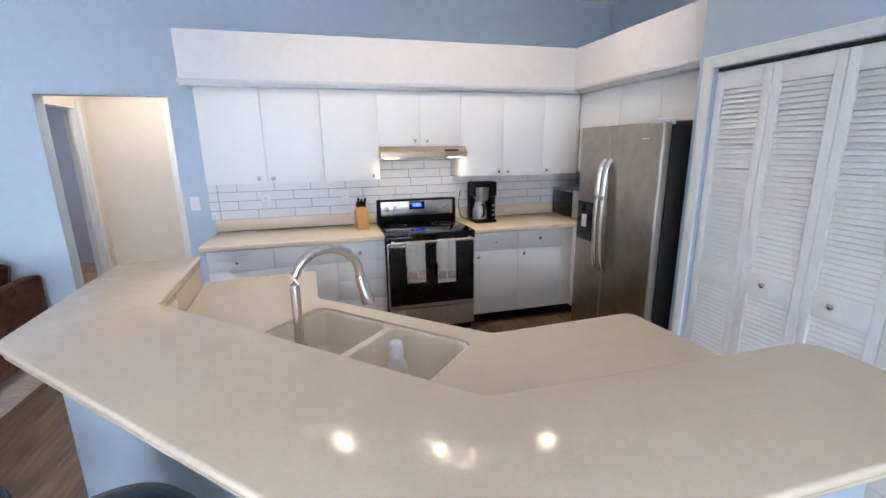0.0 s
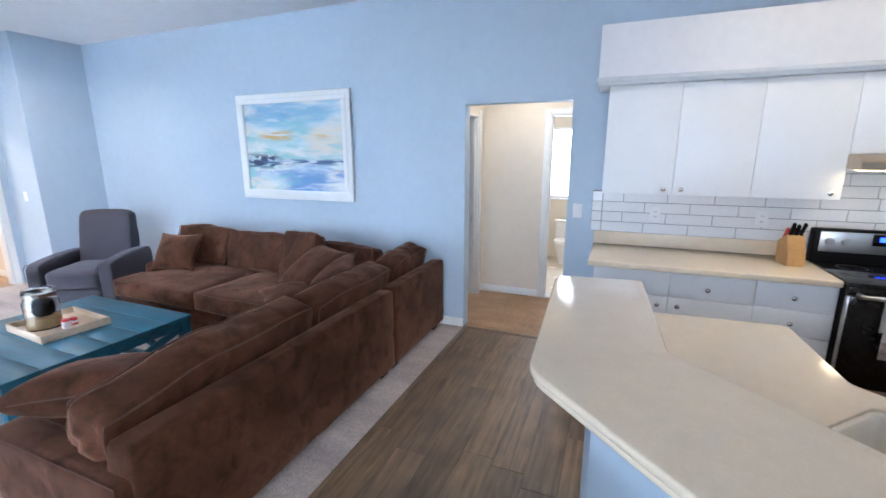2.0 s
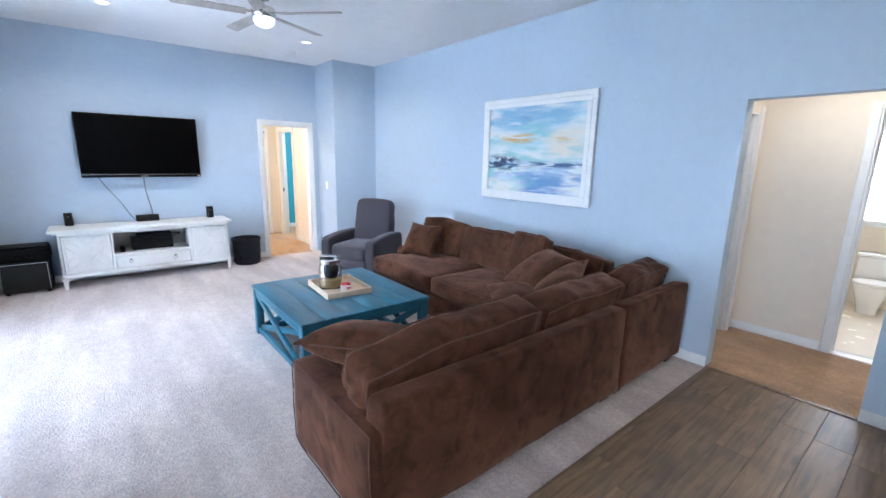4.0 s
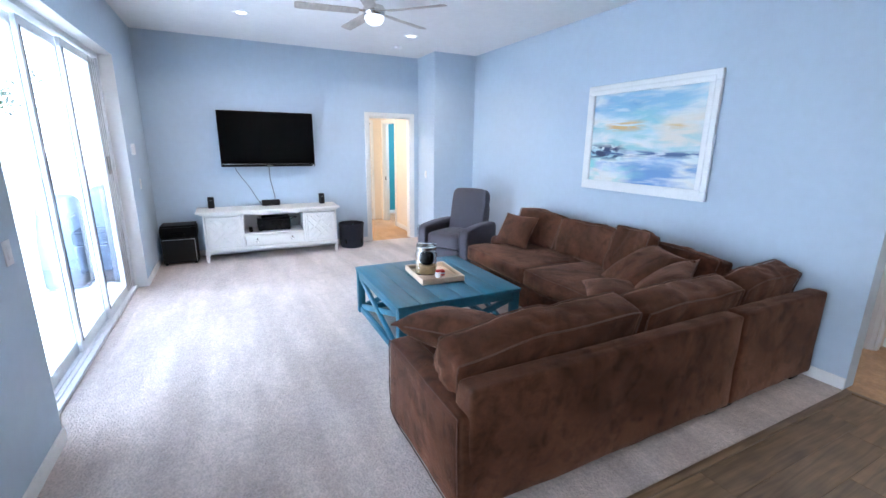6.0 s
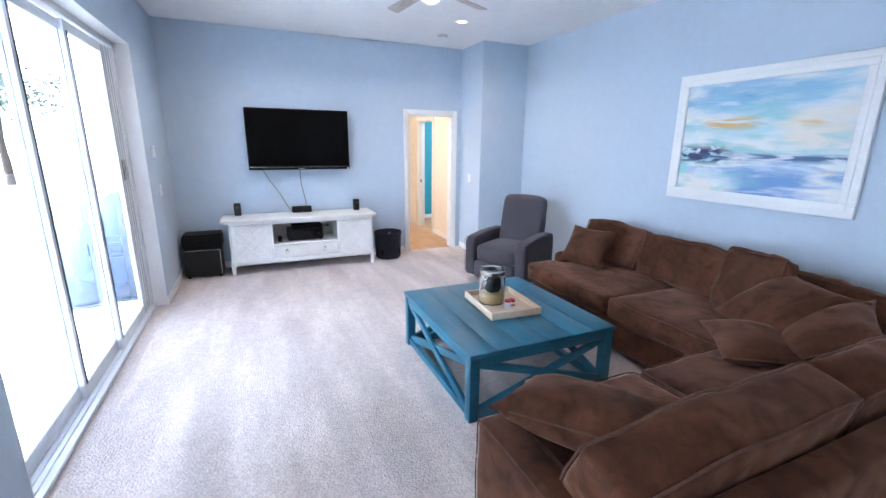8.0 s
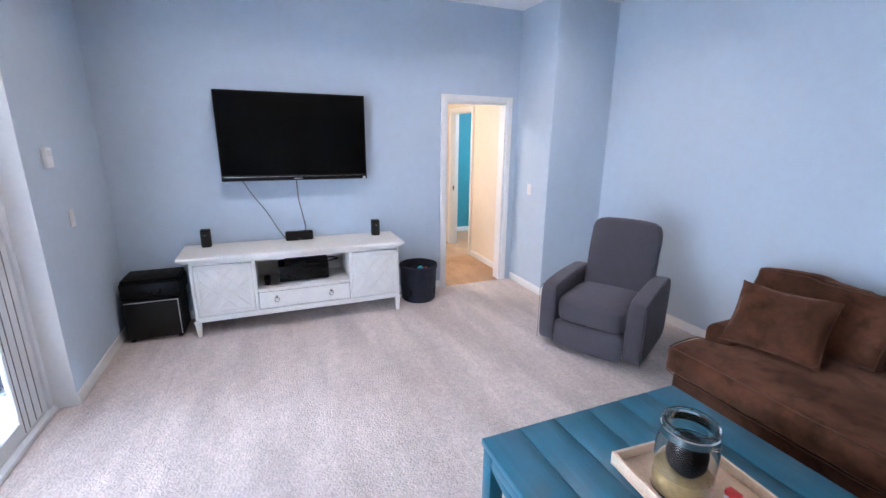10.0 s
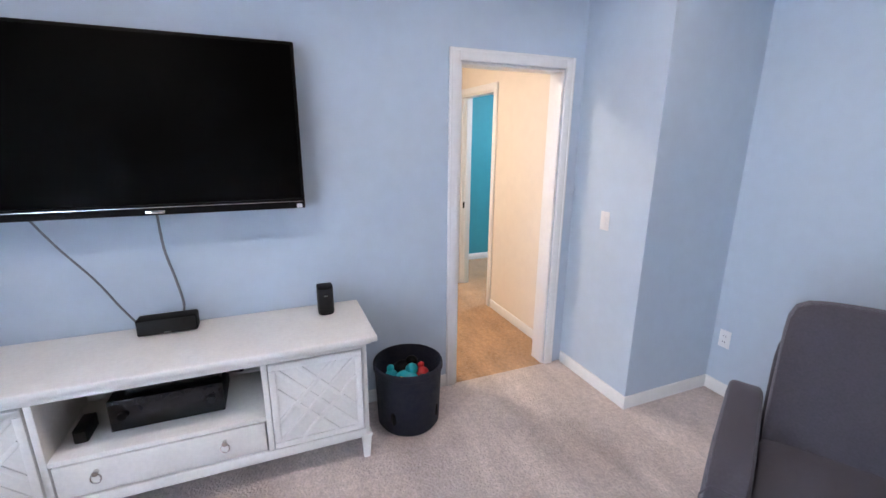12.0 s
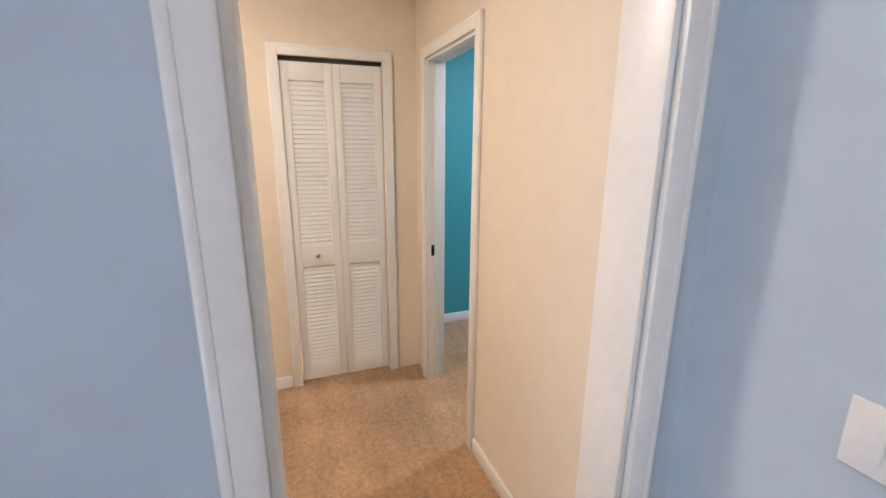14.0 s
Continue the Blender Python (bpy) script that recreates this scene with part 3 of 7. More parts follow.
flush_light(-8.55, 2.35, 2.6, 17, (1.0, 0.83, 0.64))
flush_light(-1.45, 4.95, 2.5, 2.8, (1.0, 0.84, 0.66))
flush_light(-9.2, 4.9, 2.6, 24, (0.95, 0.97, 1.0))
flush_light(-3.4, 6.2, 2.5, 6, (0.95, 0.95, 1.0))


def ceiling_fan(x, y, z):
    f = thing("ceiling_fan", at(x, y, z), "brushed nickel ceiling fan with five grey blades and an opal lamp", "ceiling fan")
    part("canopy", lathe([(0.07, 0), (0.07, -0.02), (0.05, -0.05), (0.02, -0.06)], x, y, z), NICKEL, f)
    part("downrod", lathe([(0.013, -0.05), (0.013, -0.12)], x, y, z, 14), NICKEL, f)
    part("motor_housing", lathe([(0.03, -0.10), (0.09, -0.115), (0.105, -0.14), (0.10, -0.185), (0.085, -0.20)], x, y, z, 36), NICKEL, f)
    part("lamp_shade", lathe([(0.088, -0.20), (0.09, -0.225), (0.07, -0.255), (0.035, -0.275), (0.0, -0.28)], x, y, z, 36), FANGLOW, f, "round opal glass lamp")
    for i in range(5):
        a = radians(FAN_TURN + 72 * i)
        m = Matrix.Translation((x, y, z - 0.165)) @ Matrix.Rotation(a, 4, "Z") @ Matrix.Rotation(radians(11), 4, "X")
        bm = prism(rounded([(0.14, -0.050), (0.71, -0.058), (0.71, 0.058), (0.14, 0.050)], [0.02, 0.03, 0.03, 0.02]), -0.004, 0.004, 0.002, 1)
        bm.transform(m)
        blade = part("blade", bm, FANBLADE, f)
        bm = box(0.08, 0.22, -0.018, 0.018, 0.004, 0.012, 0.003)
        bm.transform(m)
        part("blade_bracket", bm, NICKEL, blade)


FAN_TURN = 44
ceiling_fan(-5.0, 2.08, CZ)

sd = thing("smoke_detector", at(-7.0, 3.05, CZ), "round white smoke detector on the ceiling", "smoke detector")
part("body", lathe([(0.065, 0), (0.065, -0.018), (0.055, -0.032), (0.0, -0.035)], -7.0, 3.05, CZ), PLATE, sd)
vent = thing("ceiling_vent", at(-3.6, 2.75, CZ), "white slatted air vent in the ceiling", "air vent")
part("frame", box(-3.78, -3.42, 2.63, 2.87, CZ - 0.012, CZ - 0.001, 0.004), TRIM, vent)
for i in range(7):
    part("slat", box(-3.76, -3.44, 2.66 + i * 0.03, 2.672 + i * 0.03, CZ - 0.02, CZ - 0.012, 0.001), MOULD, vent)


# ---- baseboards and casings ----
def baseboard(name, axis, face, a0, a1, out, z=0.0, h=0.085, material=None):
    d = 0.013 * out
    if axis == "y":
        bm = box(a0, a1, min(face, face + d), max(face, face + d), z, z + h, 0.004)
    else:
        bm = box(min(face, face + d), max(face, face + d), a0, a1, z, z + h, 0.004)
    return tagged(part(name, bm, material or TRIM), "white painted baseboard", "baseboard", kind="structure")


baseboard("baseboard_north", "y", WY, -7.01, HX0, -1)
baseboard("baseboard_north_right", "y", WY, HX1, -0.78, -1)
baseboard("baseboard_west", "x", TVX, SY, DY0 - 0.06, 1)
baseboard("baseboard_chase_side", "y", 3.655, TVX + 0.013, -7.01, -1)
baseboard("baseboard_chase", "x", -7.01, 3.642, WY - 0.013, 1)
baseboard("baseboard_south_far", "y", SY, TVX + 0.013, SLX0, 1)
baseboard("baseboard_south_near", "y", SY, SLX1, -2.2, 1)
baseboard("baseboard_hall_back", "y", HB, -2.06, -1.385, -1)
baseboard("baseboard_bedroom_hall_right", "y", 3.665, -8.755, TVX - 0.14, -1)
baseboard("baseboard_bedroom_hall_end", "x", HALLX, 1.6, 2.80, 1)
baseboard("baseboard_teal", "x", -10.35, 3.775, 6.2, 1)


def casing(name, axis, face, out, a0, a1, top, label, w=0.06, t=0.018, legs=True, material=None):
    """A profiled casing round an opening on one face of a wall."""
    material = material or TRIM

    def b(p0, p1, z0, z1, d):
        lo, hi = sorted((face, face + out * d))
        return box(p0, p1, lo, hi, z0, z1, 0.004) if axis == "y" else box(lo, hi, p0, p1, z0, z1, 0.004)

    c = thing(name, at(*((a0, face) if axis == "y" else (face, a0))), label, "door casing", kind="structure")
    part("side_casing", b(a0 - w, a0, 0, top + w, t), material, c)
    part("side_casing", b(a1, a1 + w, 0, top + w, t), material, c)
    part("head_casing", b(a0, a1, top, top + w, t), material, c)
    part("bead", b(a0 - w * 0.95, a0 - w * 0.72, 0, top + w, t + 0.003), material, c)
    part("bead", b(a1 + w * 0.72, a1 + w * 0.95, 0, top + w, t + 0.003), material, c)
    part("bead", b(a0 - w * 0.72, a1 + w * 0.72, top + w * 0.72, top + w * 0.95, t + 0.003), material, c)
    return c


def jamb(name, axis, f0, f1, a0, a1, top, label, t=0.016, strike=None, stops=True):
    c = thing(name, at(*((a0, f0) if axis == "y" else (f0, a0))), label, "door jamb", kind="structure")

    def b(p0, p1, z0, z1, g0=f0, g1=f1, bev=0.002):
        return box(p0, p1, g0, g1, z0, z1, bev) if axis == "y" else box(g0, g1, p0, p1, z0, z1, bev)

    part("jamb_side", b(a0, a0 + t, 0, top), TRIM, c)
    part("jamb_side", b(a1 - t, a1, 0, top), TRIM, c)
    part("jamb_head", b(a0 + t, a1 - t, top - t, top), TRIM, c)
    mid = (f0 + f1) / 2
    if not stops:
        return c
    part("stop", b(a0 + t, a0 + t + 0.011, 0, top - t, mid - 0.015, mid + 0.02), TRIM, c)
    part("stop", b(a1 - t - 0.011, a1 - t, 0, top - t, mid - 0.015, mid + 0.02), TRIM, c)
    if strike:
        part("strike_plate", b(a0 + t, a0 + t + 0.003, 0.87, 0.94, f0 + 0.02, f0 + 0.05), BLACKMETAL, c, "dark strike plate")
    return c


casing("trim_tv_door", "x", TVX, 1, DY0, DY1, 2.035, "white painted casing round the doorway beside the television", w=0.066)
jamb("trim_tv_door_jamb", "x", TVX - 0.13, TVX, DY0, DY1, 2.035, "white painted door jamb", stops=False)
casing("trim_tv_door_back", "x", TVX - 0.124, -1, DY0, DY1, 2.035, "white painted casing on the hall side")
casing("trim_teal_door", "y", 3.665, -1, -9.515, -8.82, 2.03, "cream-white casing round the teal room doorway")
jamb("trim_teal_door_jamb", "y", 3.665, 3.775, -9.515, -8.82, 2.03, "white painted door jamb with a dark strike plate", strike=True)
casing("trim_closet", "x", HALLX, 1, 2.865, 3.45, 2.03, "cream-white casing round the louvred closet")
casing("trim_bath_door", "y", HB, -1, -1.32, -0.58, 2.03, "white casing round the bathroom doorway")
jamb("trim_bath_door_jamb", "y", HB, HB + 0.12, -1.32, -0.58, 2.03, "white bathroom door jamb")
tagged(part("trim_side_door", box(-2.06, -2.042, 5.34, 5.40, 0, 2.09, 0.004), TRIM), "white casing beside the side room doorway", "door casing", kind="structure")
jm = jamb("trim_side_door_jamb", "x", -2.16, -2.06, 4.52, 5.34, 2.03, "white side room door jamb")
part("strike_plate", box(-2.13, -2.09, 5.32, 5.324, 0.87, 0.94, 0.001), BLACKMETAL, jm, "dark strike plate")
tagged(part("threshold_hall", box(HX0, HX1, WY - 0.02, WY + 0.02, -0.01, 0.008, 0.004), PLANK), "dark wood threshold strip", "threshold", kind="structure")
tagged(part("threshold_carpet", box(-1.875, -1.83, 0.0, WY, -0.01, 0.010, 0.006), PLANK), "brown wood transition strip between carpet and planks", "threshold", kind="structure")
tagged(part("threshold_bath", box(-1.32, -0.58, HB - 0.01, HB + 0.13, -0.01, 0.016, 0.005), MARBLE), "white marble bathroom threshold", "threshold", kind="structure")


# ---- sliding door ----
def sliding_door():
    s = thing("door_slider", at((SLX0 + SLX1) / 2, SY - 0.12), "white aluminium three-panel sliding glass door, closed", "sliding door", kind="structure")
    y0, y1 = SY - 0.22, SY - 0.12
    part("frame_head", box(SLX0, SLX1, y0, y1, SLZ - 0.05, SLZ, 0.003), ALU, s)
    part("frame_side", box(SLX0, SLX0 + 0.04, y0, y1, 0, SLZ - 0.05, 0.003), ALU, s)
    part("frame_side", box(SLX1 - 0.04, SLX1, y0, y1, 0, SLZ - 0.05, 0.003), ALU, s)
    part("track", box(SLX0, SLX1, y0 - 0.02, y1 + 0.02, 0.0, 0.03, 0.004), ALU, s)
    for k in range(3):
        part("track_rail", box(SLX0 + 0.04, SLX1 - 0.04, y0 + 0.012 + k * 0.034, y0 + 0.017 + k * 0.034, 0.03, 0.042, 0.001), ALU, s)
    for i, (xa, xb, wl, wr) in enumerate(((SLX0 + 0.04, -5.325, 0.28, 0.05), (-5.375, -4.63, 0.05, 0.05), (-4.68, SLX1 - 0.04, 0.05, 0.05))):
        yy = y1 - 0.03 - 0.034 * i
        bm = box(xa, xb, yy - 0.014, yy + 0.014, SLZ - 0.13, SLZ - 0.06, 0.003)
        box(xa, xb, yy - 0.014, yy + 0.014, 0.042, 0.125, 0.003, bm=bm)
        box(xa, xa + wl, yy - 0.014, yy + 0.014, 0.125, SLZ - 0.13, 0.003, bm=bm)
        box(xb - wr, xb, yy - 0.014, yy + 0.014, 0.125, SLZ - 0.13, 0.003, bm=bm)
        pf = part("panel_frame", bm, ALU, s)
        bm = box(xb - wr - 0.004, xb - wr + 0.016, yy - 0.01, yy + 0.017, 0.12, SLZ - 0.125, 0.001)
        if i == 0:
            for gx in (0.06, 0.13, 0.20, 0.25):
                box(xa + gx, xa + gx + 0.006, yy - 0.01, yy + 0.016, 0.05, SLZ - 0.065, 0.001, bm=bm)
        part("gasket", bm, GASKET, pf)
        g = part("pane", box(xa + wl, xb - wr, yy - 0.003, yy + 0.003, 0.125, SLZ - 0.13, 0), GLASS, pf, "clear glass")
        g.visible_shadow = False
        if i == 0:
            bm = box(xa + 0.165, xa + 0.20, yy + 0.014, yy + 0.035, 1.28, 1.46, 0.006)
            part("pull_handle", bm, NICKEL, pf, "metal pull handle")
    for nm, a in (("reveal_side", (SLX0, SLX0 + 0.004, 0.004, SLZ)), ("reveal_side", (SLX1 - 0.004, SLX1, 0.004, SLZ)), ("reveal_head", (SLX0 + 0.004, SLX1 - 0.004, SLZ - 0.004, SLZ))):
        part(nm, box(a[0], a[1], SY - 0.12, SY + 0.002, a[2], a[3], 0.001), TRIM, s)
    part("sill_carpet", box(SLX0, SLX1, SY - 0.13, SY, -0.02, 0.0, 0), CARPET, s, "strip of beige carpet")


sliding_door()


# ---- wall plates ----
def plate(kind, x, y, z, axis, out, gang=1):
    """A switch or outlet plate on a wall."""
    w, h = 0.072 * gang if gang == 1 else 0.118, 0.117
    p = thing("light_switch" if kind == "switch" else "wall_outlet", at(x, y, z - h / 2), "white plastic rocker light switch on the wall" if kind == "switch" else "white plastic wall outlet", "switch" if kind == "switch" else "outlet")

    def b(a0, a1, z0, z1, d0, d1, bev=0.002):
        if axis == "y":
            lo, hi = sorted((y + out * d0, y + out * d1))
            return box(x + a0, x + a1, lo, hi, z + z0, z + z1, bev)
        lo, hi = sorted((x + out * d0, x + out * d1))
        return box(lo, hi, y + a0, y + a1, z + z0, z + z1, bev)

    part("cover_plate", b(-w / 2, w / 2, -h / 2, h / 2, 0, 0.006, 0.003), PLATE, p)
    if kind == "switch":
        for g in range(gang):
            c = (g - (gang - 1) / 2) * 0.046
            part("rocker", b(c - 0.016, c + 0.016, -0.033, 0.033, 0.006, 0.010, 0.002), PLATE, p)
    else:
        for s in (-0.02, 0.02):
            part("socket", b(-0.017, 0.017, s - 0.014, s + 0.014, 0.006, 0.0085, 0.003), PLATE, p)
            for e in (-0.007, 0.007):
                part("slot", b(e - 0.0015, e + 0.0015, s - 0.004, s + 0.006, 0.0085, 0.0092, 0), DARKSLOT, p)
    return p


plate("switch", -7.33, 3.655, 1.125, "y", -1)
plate("switch", -3.36, SY, 1.10, "y", 1)
plate("switch", -6.87, SY, 1.12, "y", 1)
plate("switch", -0.90, WY, 1.17, "y", -1)
plate("outlet", -6.93, WY, 0.38, "y", -1)
plate("outlet", -6.53, WY, 0.365, "y", -1)
plate("outlet", -5.22, WY, 0.37, "y", -1)
ther = thing("wall_sensor", at(-6.67, SY, 1.5), "small white alarm sensor box on the wall", "sensor")
part("case", box(-6.71, -6.63, SY, SY + 0.03, 1.46, 1.58, 0.008), PLATE, ther)
part("lens", box(-6.695, -6.645, SY + 0.03, SY + 0.034, 1.53, 1.565, 0.003), MOULD, ther)


# ---- television and console ----
tvx = -7.52
tv = thing("television", at(tvx, 1.265, 1.26), "large black flat-screen television mounted on the wall", "television")
part("cabinet", box(tvx - 0.06, tvx - 0.004, 0.63, 1.90, 1.28, 2.035, 0.008), BLACKPL, tv)
part("screen", box(tvx - 0.004, tvx, 0.645, 1.885, 1.325, 2.02, 0.001), SCREEN, tv, "dark glossy screen")
part("lower_bezel", box(tvx - 0.03, tvx + 0.006, 0.63, 1.90, 1.272, 1.32, 0.006), BLACKPL, tv)
part("silver_strip", box(tvx + 0.004, tvx + 0.008, 0.64, 1.89, 1.305, 1.309, 0.001), CHROME, tv, "thin silver strip")
part("badge", box(tvx + 0.006, tvx + 0.008, 1.225, 1.30, 1.28, 1.293, 0.001), CHROME, tv, "small silver badge")
part("sticker", box(tvx + 0.006, tvx + 0.0075, 1.86, 1.885, 1.275, 1.295, 0.001), WHITEPL, tv, "small pale sticker")
part("wall_mount", box(TVX, tvx - 0.06, 1.0, 1.5, 1.45, 1.85, 0.004), BLACKMETAL, tv)


def cable(name, pts, r, material, label):
    c = part(name, tube(smooth_path(pts, 6), r, 8), material)
    return tagged(c, label, "cable")


cable("power_cable", [(-7.59, 1.25, 1.30), (-7.60, 1.255, 1.1), (-7.605, 1.28, 0.95), (-7.60, 1.30, 0.82), (-7.60, 1.29, 0.76), (-7.60, 1.28, 0.711)], 0.006, CORD, "grey cable hanging from the television to the console")
cable("antenna_cable", [(-7.59, 0.78, 1.29), (-7.60, 0.86, 1.14), (-7.605, 0.97, 0.97), (-7.61, 1.04, 0.83), (-7.61, 1.11, 0.711)], 0.005, CORD, "grey cable slanting from the television to the console")


def media_console():
    x0, x1, y0, y1, top = -7.63, -7.175, 0.34, 2.11, 0.705
    c = thing("media_console", at(-7.42, 1.225), "white wooden media console with two lattice doors and an open shelf", "console")
    part("top", box(x0 - 0.005, x1 + 0.045, 0.262, 2.155, top - 0.03, top, 0.008, 3), WHITEWOOD, c)
    part("top_moulding", box(x0, x1 + 0.018, 0.30, 2.13, top - 0.05, top - 0.03, 0.008, 3), WHITEWOOD, c)
    for ya, yb in ((y0, y0 + 0.025), (y1 - 0.025, y1)):
        part("side_panel", box(x0, x1 - 0.01, ya, yb, 0.14, top - 0.05, 0.003), WHITEWOOD, c)
    part("back_panel", box(x0, x0 + 0.012, y0 + 0.025, y1 - 0.025, 0.14, top - 0.05, 0.002), WHITEWOOD, c)
    part("bottom", box(x0 + 0.012, x1, y0 + 0.025, y1 - 0.025, 0.14, 0.175, 0.003), WHITEWOOD, c)
    part("base_rail", box(x1 - 0.01, x1 + 0.006, y0 + 0.02, y1 - 0.02, 0.135, 0.185, 0.005), WHITEWOOD, c)
    part("top_rail", box(x1 - 0.02, x1, y0 + 0.025, y1 - 0.025, top - 0.075, top - 0.05, 0.003), WHITEWOOD, c)
    for yy in (0.825, 1.645):
        part("divider", box(x0 + 0.012, x1, yy - 0.0125, yy + 0.0125, 0.175, top - 0.075, 0.003), WHITEWOOD, c)
    part("shelf", box(x0 + 0.012, x1 - 0.003, 0.8375, 1.6325, 0.345, 0.368, 0.003), WHITEWOOD, c)
    dr = part("drawer_front", box(x1 - 0.02, x1 - 0.001, 0.845, 1.625, 0.19, 0.338, 0.004), WHITEWOOD, c)
    for yy in (0.985, 1.455):
        part("pull_knob", lathe([(0.010, 0), (0.008, 0.012), (0.012, 0.02), (0.0, 0.024)], x1, yy, 0.29, 14, axis="X"), NICKEL, dr, "nickel drawer pull")
        part("pull_ring", tube([(x1 + 0.018, yy + 0.018 * math.sin(a), 0.268 + 0.022 * math.cos(a)) for a in [2 * math.pi * i / 16 for i in range(16)]], 0.003, 6, closed=True), NICKEL, dr, "nickel ring pull")
    for ya, yb in ((y0 + 0.03, 0.808), (1.662, y1 - 0.03)):
        d = part("door", box(x1 - 0.02, x1 - 0.002, ya, yb, 0.19, top - 0.08, 0.003), WHITEWOOD, c)
        z0, z1 = 0.19, top - 0.08
        w = 0.03
        for a, b2, za, zb in ((ya, yb, z1 - w, z1), (ya, yb, z0, z0 + w), (ya, ya + w, z0 + w, z1 - w), (yb - w, yb, z0 + w, z1 - w)):
            part("door_frame", box(x1 - 0.002, x1 + 0.007, a, b2, za, zb, 0.003), WHITEWOOD, d)
        cy, cz, hw, hh = (ya + yb) / 2, (z0 + z1) / 2, (yb - ya) / 2 - w, (z1 - z0) / 2 - w
        # raised fretwork: crossing bars, a diamond and chevrons against each edge
        k = 0.56
        bars = [((-1, -1), (1, 1)), ((-1, 1), (1, -1))]
        for q in (1, -1):
            bars += [((0, q * k), (k, 0)), ((0, q * k), (-k, 0))]
            bars += [((q * k, 0), (q, 1 - k)), ((q * k, 0), (q, k - 1)), ((0, q * k), (1 - k, q)), ((0, q * k), (k - 1, q))]
        for n, (p0, p1) in enumerate(bars):
            ay, az, by, bz = p0[0] * hw, p0[1] * hh, p1[0] * hw, p1[1] * hh
            ln = math.hypot(by - ay, bz - az) + 0.008
            bm = box(-0.005, 0.005, -ln / 2, ln / 2, -0.011, 0.011, 0.003)
            bm.transform(Matrix.Translation((x1 + 0.001 + 0.0004 * (n % 5), cy + (ay + by) / 2, cz + (az + bz) / 2)) @ Matrix.Rotation(math.atan2(bz - az, by - ay), 4, "X"))
            part("lattice_bar", bm, WHITEWOOD, d)
    for xa in (x0 + 0.005, x1 - 0.045):
        for ya in (y0 - 0.008, y1 - 0.042):
            own = bmesh.new()
            bmesh.ops.create_cube(own, size=1)
            for v in own.verts:
                k = 0.6 if v.co.z < 0 else 1.0
                v.co = Vector((xa + 0.025 + v.co.x * 0.05 * k, ya + 0.025 + v.co.y * 0.05 * k, 0.07 + v.co.z * 0.14))
            bmesh.ops.bevel(own, geom=own.edges[:], offset=0.003, segments=2, affect="EDGES")
            leg = part("leg", own, WHITEWOOD, c)
            part("leg_block", box(xa - 0.004, xa + 0.054, ya - 0.004, ya + 0.054, 0.135, 0.15, 0.003), WHITEWOOD, leg)


media_console()


def av_receiver():
    r = thing("av_receiver", at(-7.42, 1.24, 0.368), "black audio receiver on the console shelf", "receiver")
    part("case", box(-7.56, -7.30, 1.02, 1.46, 0.378, 0.52, 0.004), BLACKPL, r)
    part("front_panel", box(-7.30, -7.29, 1.02, 1.46, 0.378, 0.52, 0.003), BLACKGLASS, r)
    for yy in (1.07, 1.41):
        part("knob", lathe([(0.018, 0), (0.017, 0.014), (0.0, 0.016)], -7.29, yy, 0.45, 18, axis="X"), BLACKPL, r)
    part("display", box(-7.289, -7.2885, 1.14, 1.34, 0.455, 0.49, 0), BLACKGLASS, r)
    for xx in (-7.53, -7.33):
        for yy in (1.05, 1.43):
            part("foot", lathe([(0.015, 0), (0.015, 0.010)], xx, yy, 0.368, 12), BLACKPL, r)
    b = thing("cable_box", at(-7.40, 1.28, 0.52), "flat black player on top of the receiver", "media player")
    part("case", box(-7.54, -7.33, 1.08, 1.46, 0.52, 0.56, 0.004), BLACKPL, b)
    part("front", box(-7.33, -7.327, 1.085, 1.455, 0.523, 0.557, 0.001), BLACKGLASS, b)
    m = thing("remote_box", at(-7.33, 0.92, 0.368), "small black box on the console shelf", "box")
    part("case", box(-7.40, -7.27, 0.895, 0.945, 0.368, 0.43, 0.006), BLACKPL, m)
    part("grille", box(-7.27, -7.268, 0.9, 0.94, 0.375, 0.42, 0.001), BLACKMETAL, m)


av_receiver()
cable("black_cable", [(-7.42, 1.46, 0.54), (-7.38, 1.51, 0.55), (-7.33, 1.55, 0.545), (-7.36, 1.50, 0.53), (-7.42, 1.47, 0.50)], 0.006, BLACKPL, "looped black cable beside the receiver")


def small_speaker(x, y, z, label):
    s = thing("satellite_speaker", at(x, y, z), label, "speaker", "satellite speakers")
    part("cabinet", prism(rounded([(x - 0.05, y - 0.04), (x + 0.04, y - 0.04), (x + 0.04, y + 0.04), (x - 0.05, y + 0.04)], [0.02, 0.038, 0.038, 0.02], 8), z, z + 0.152, 0.004, 2), BLACKPL, s)
    part("grille", prism(rounded([(x - 0.02, y - 0.0415), (x + 0.0415, y - 0.0415), (x + 0.0415, y + 0.0415), (x - 0.02, y + 0.0415)], [0.0, 0.039, 0.039, 0.0], 8), z + 0.008, z + 0.142, 0.001, 1), BLACKMETAL, s)
    part("badge", box(x + 0.0405, x + 0.043, y - 0.01, y + 0.01, z + 0.105, z + 0.111, 0.001), CHROME, s)


small_speaker(-7.53, 0.45, 0.705, "small black satellite speaker on the console")
small_speaker(-7.50, 1.965, 0.705, "small black satellite speaker on the console")
cs = thing("center_speaker", at(-7.55, 1.235, 0.705), "wide black center speaker on the console", "speaker")
part("cabinet", box(-7.59, -7.51, 1.11, 1.36, 0.705, 0.785, 0.01, 3), BLACKPL, cs)
part("grille", box(-7.51, -7.504, 1.115, 1.355, 0.71, 0.78, 0.004), BLACKMETAL, cs)
part("badge", box(-7.504, -7.502, 1.22, 1.25, 0.715, 0.721, 0.001), CHROME, cs)

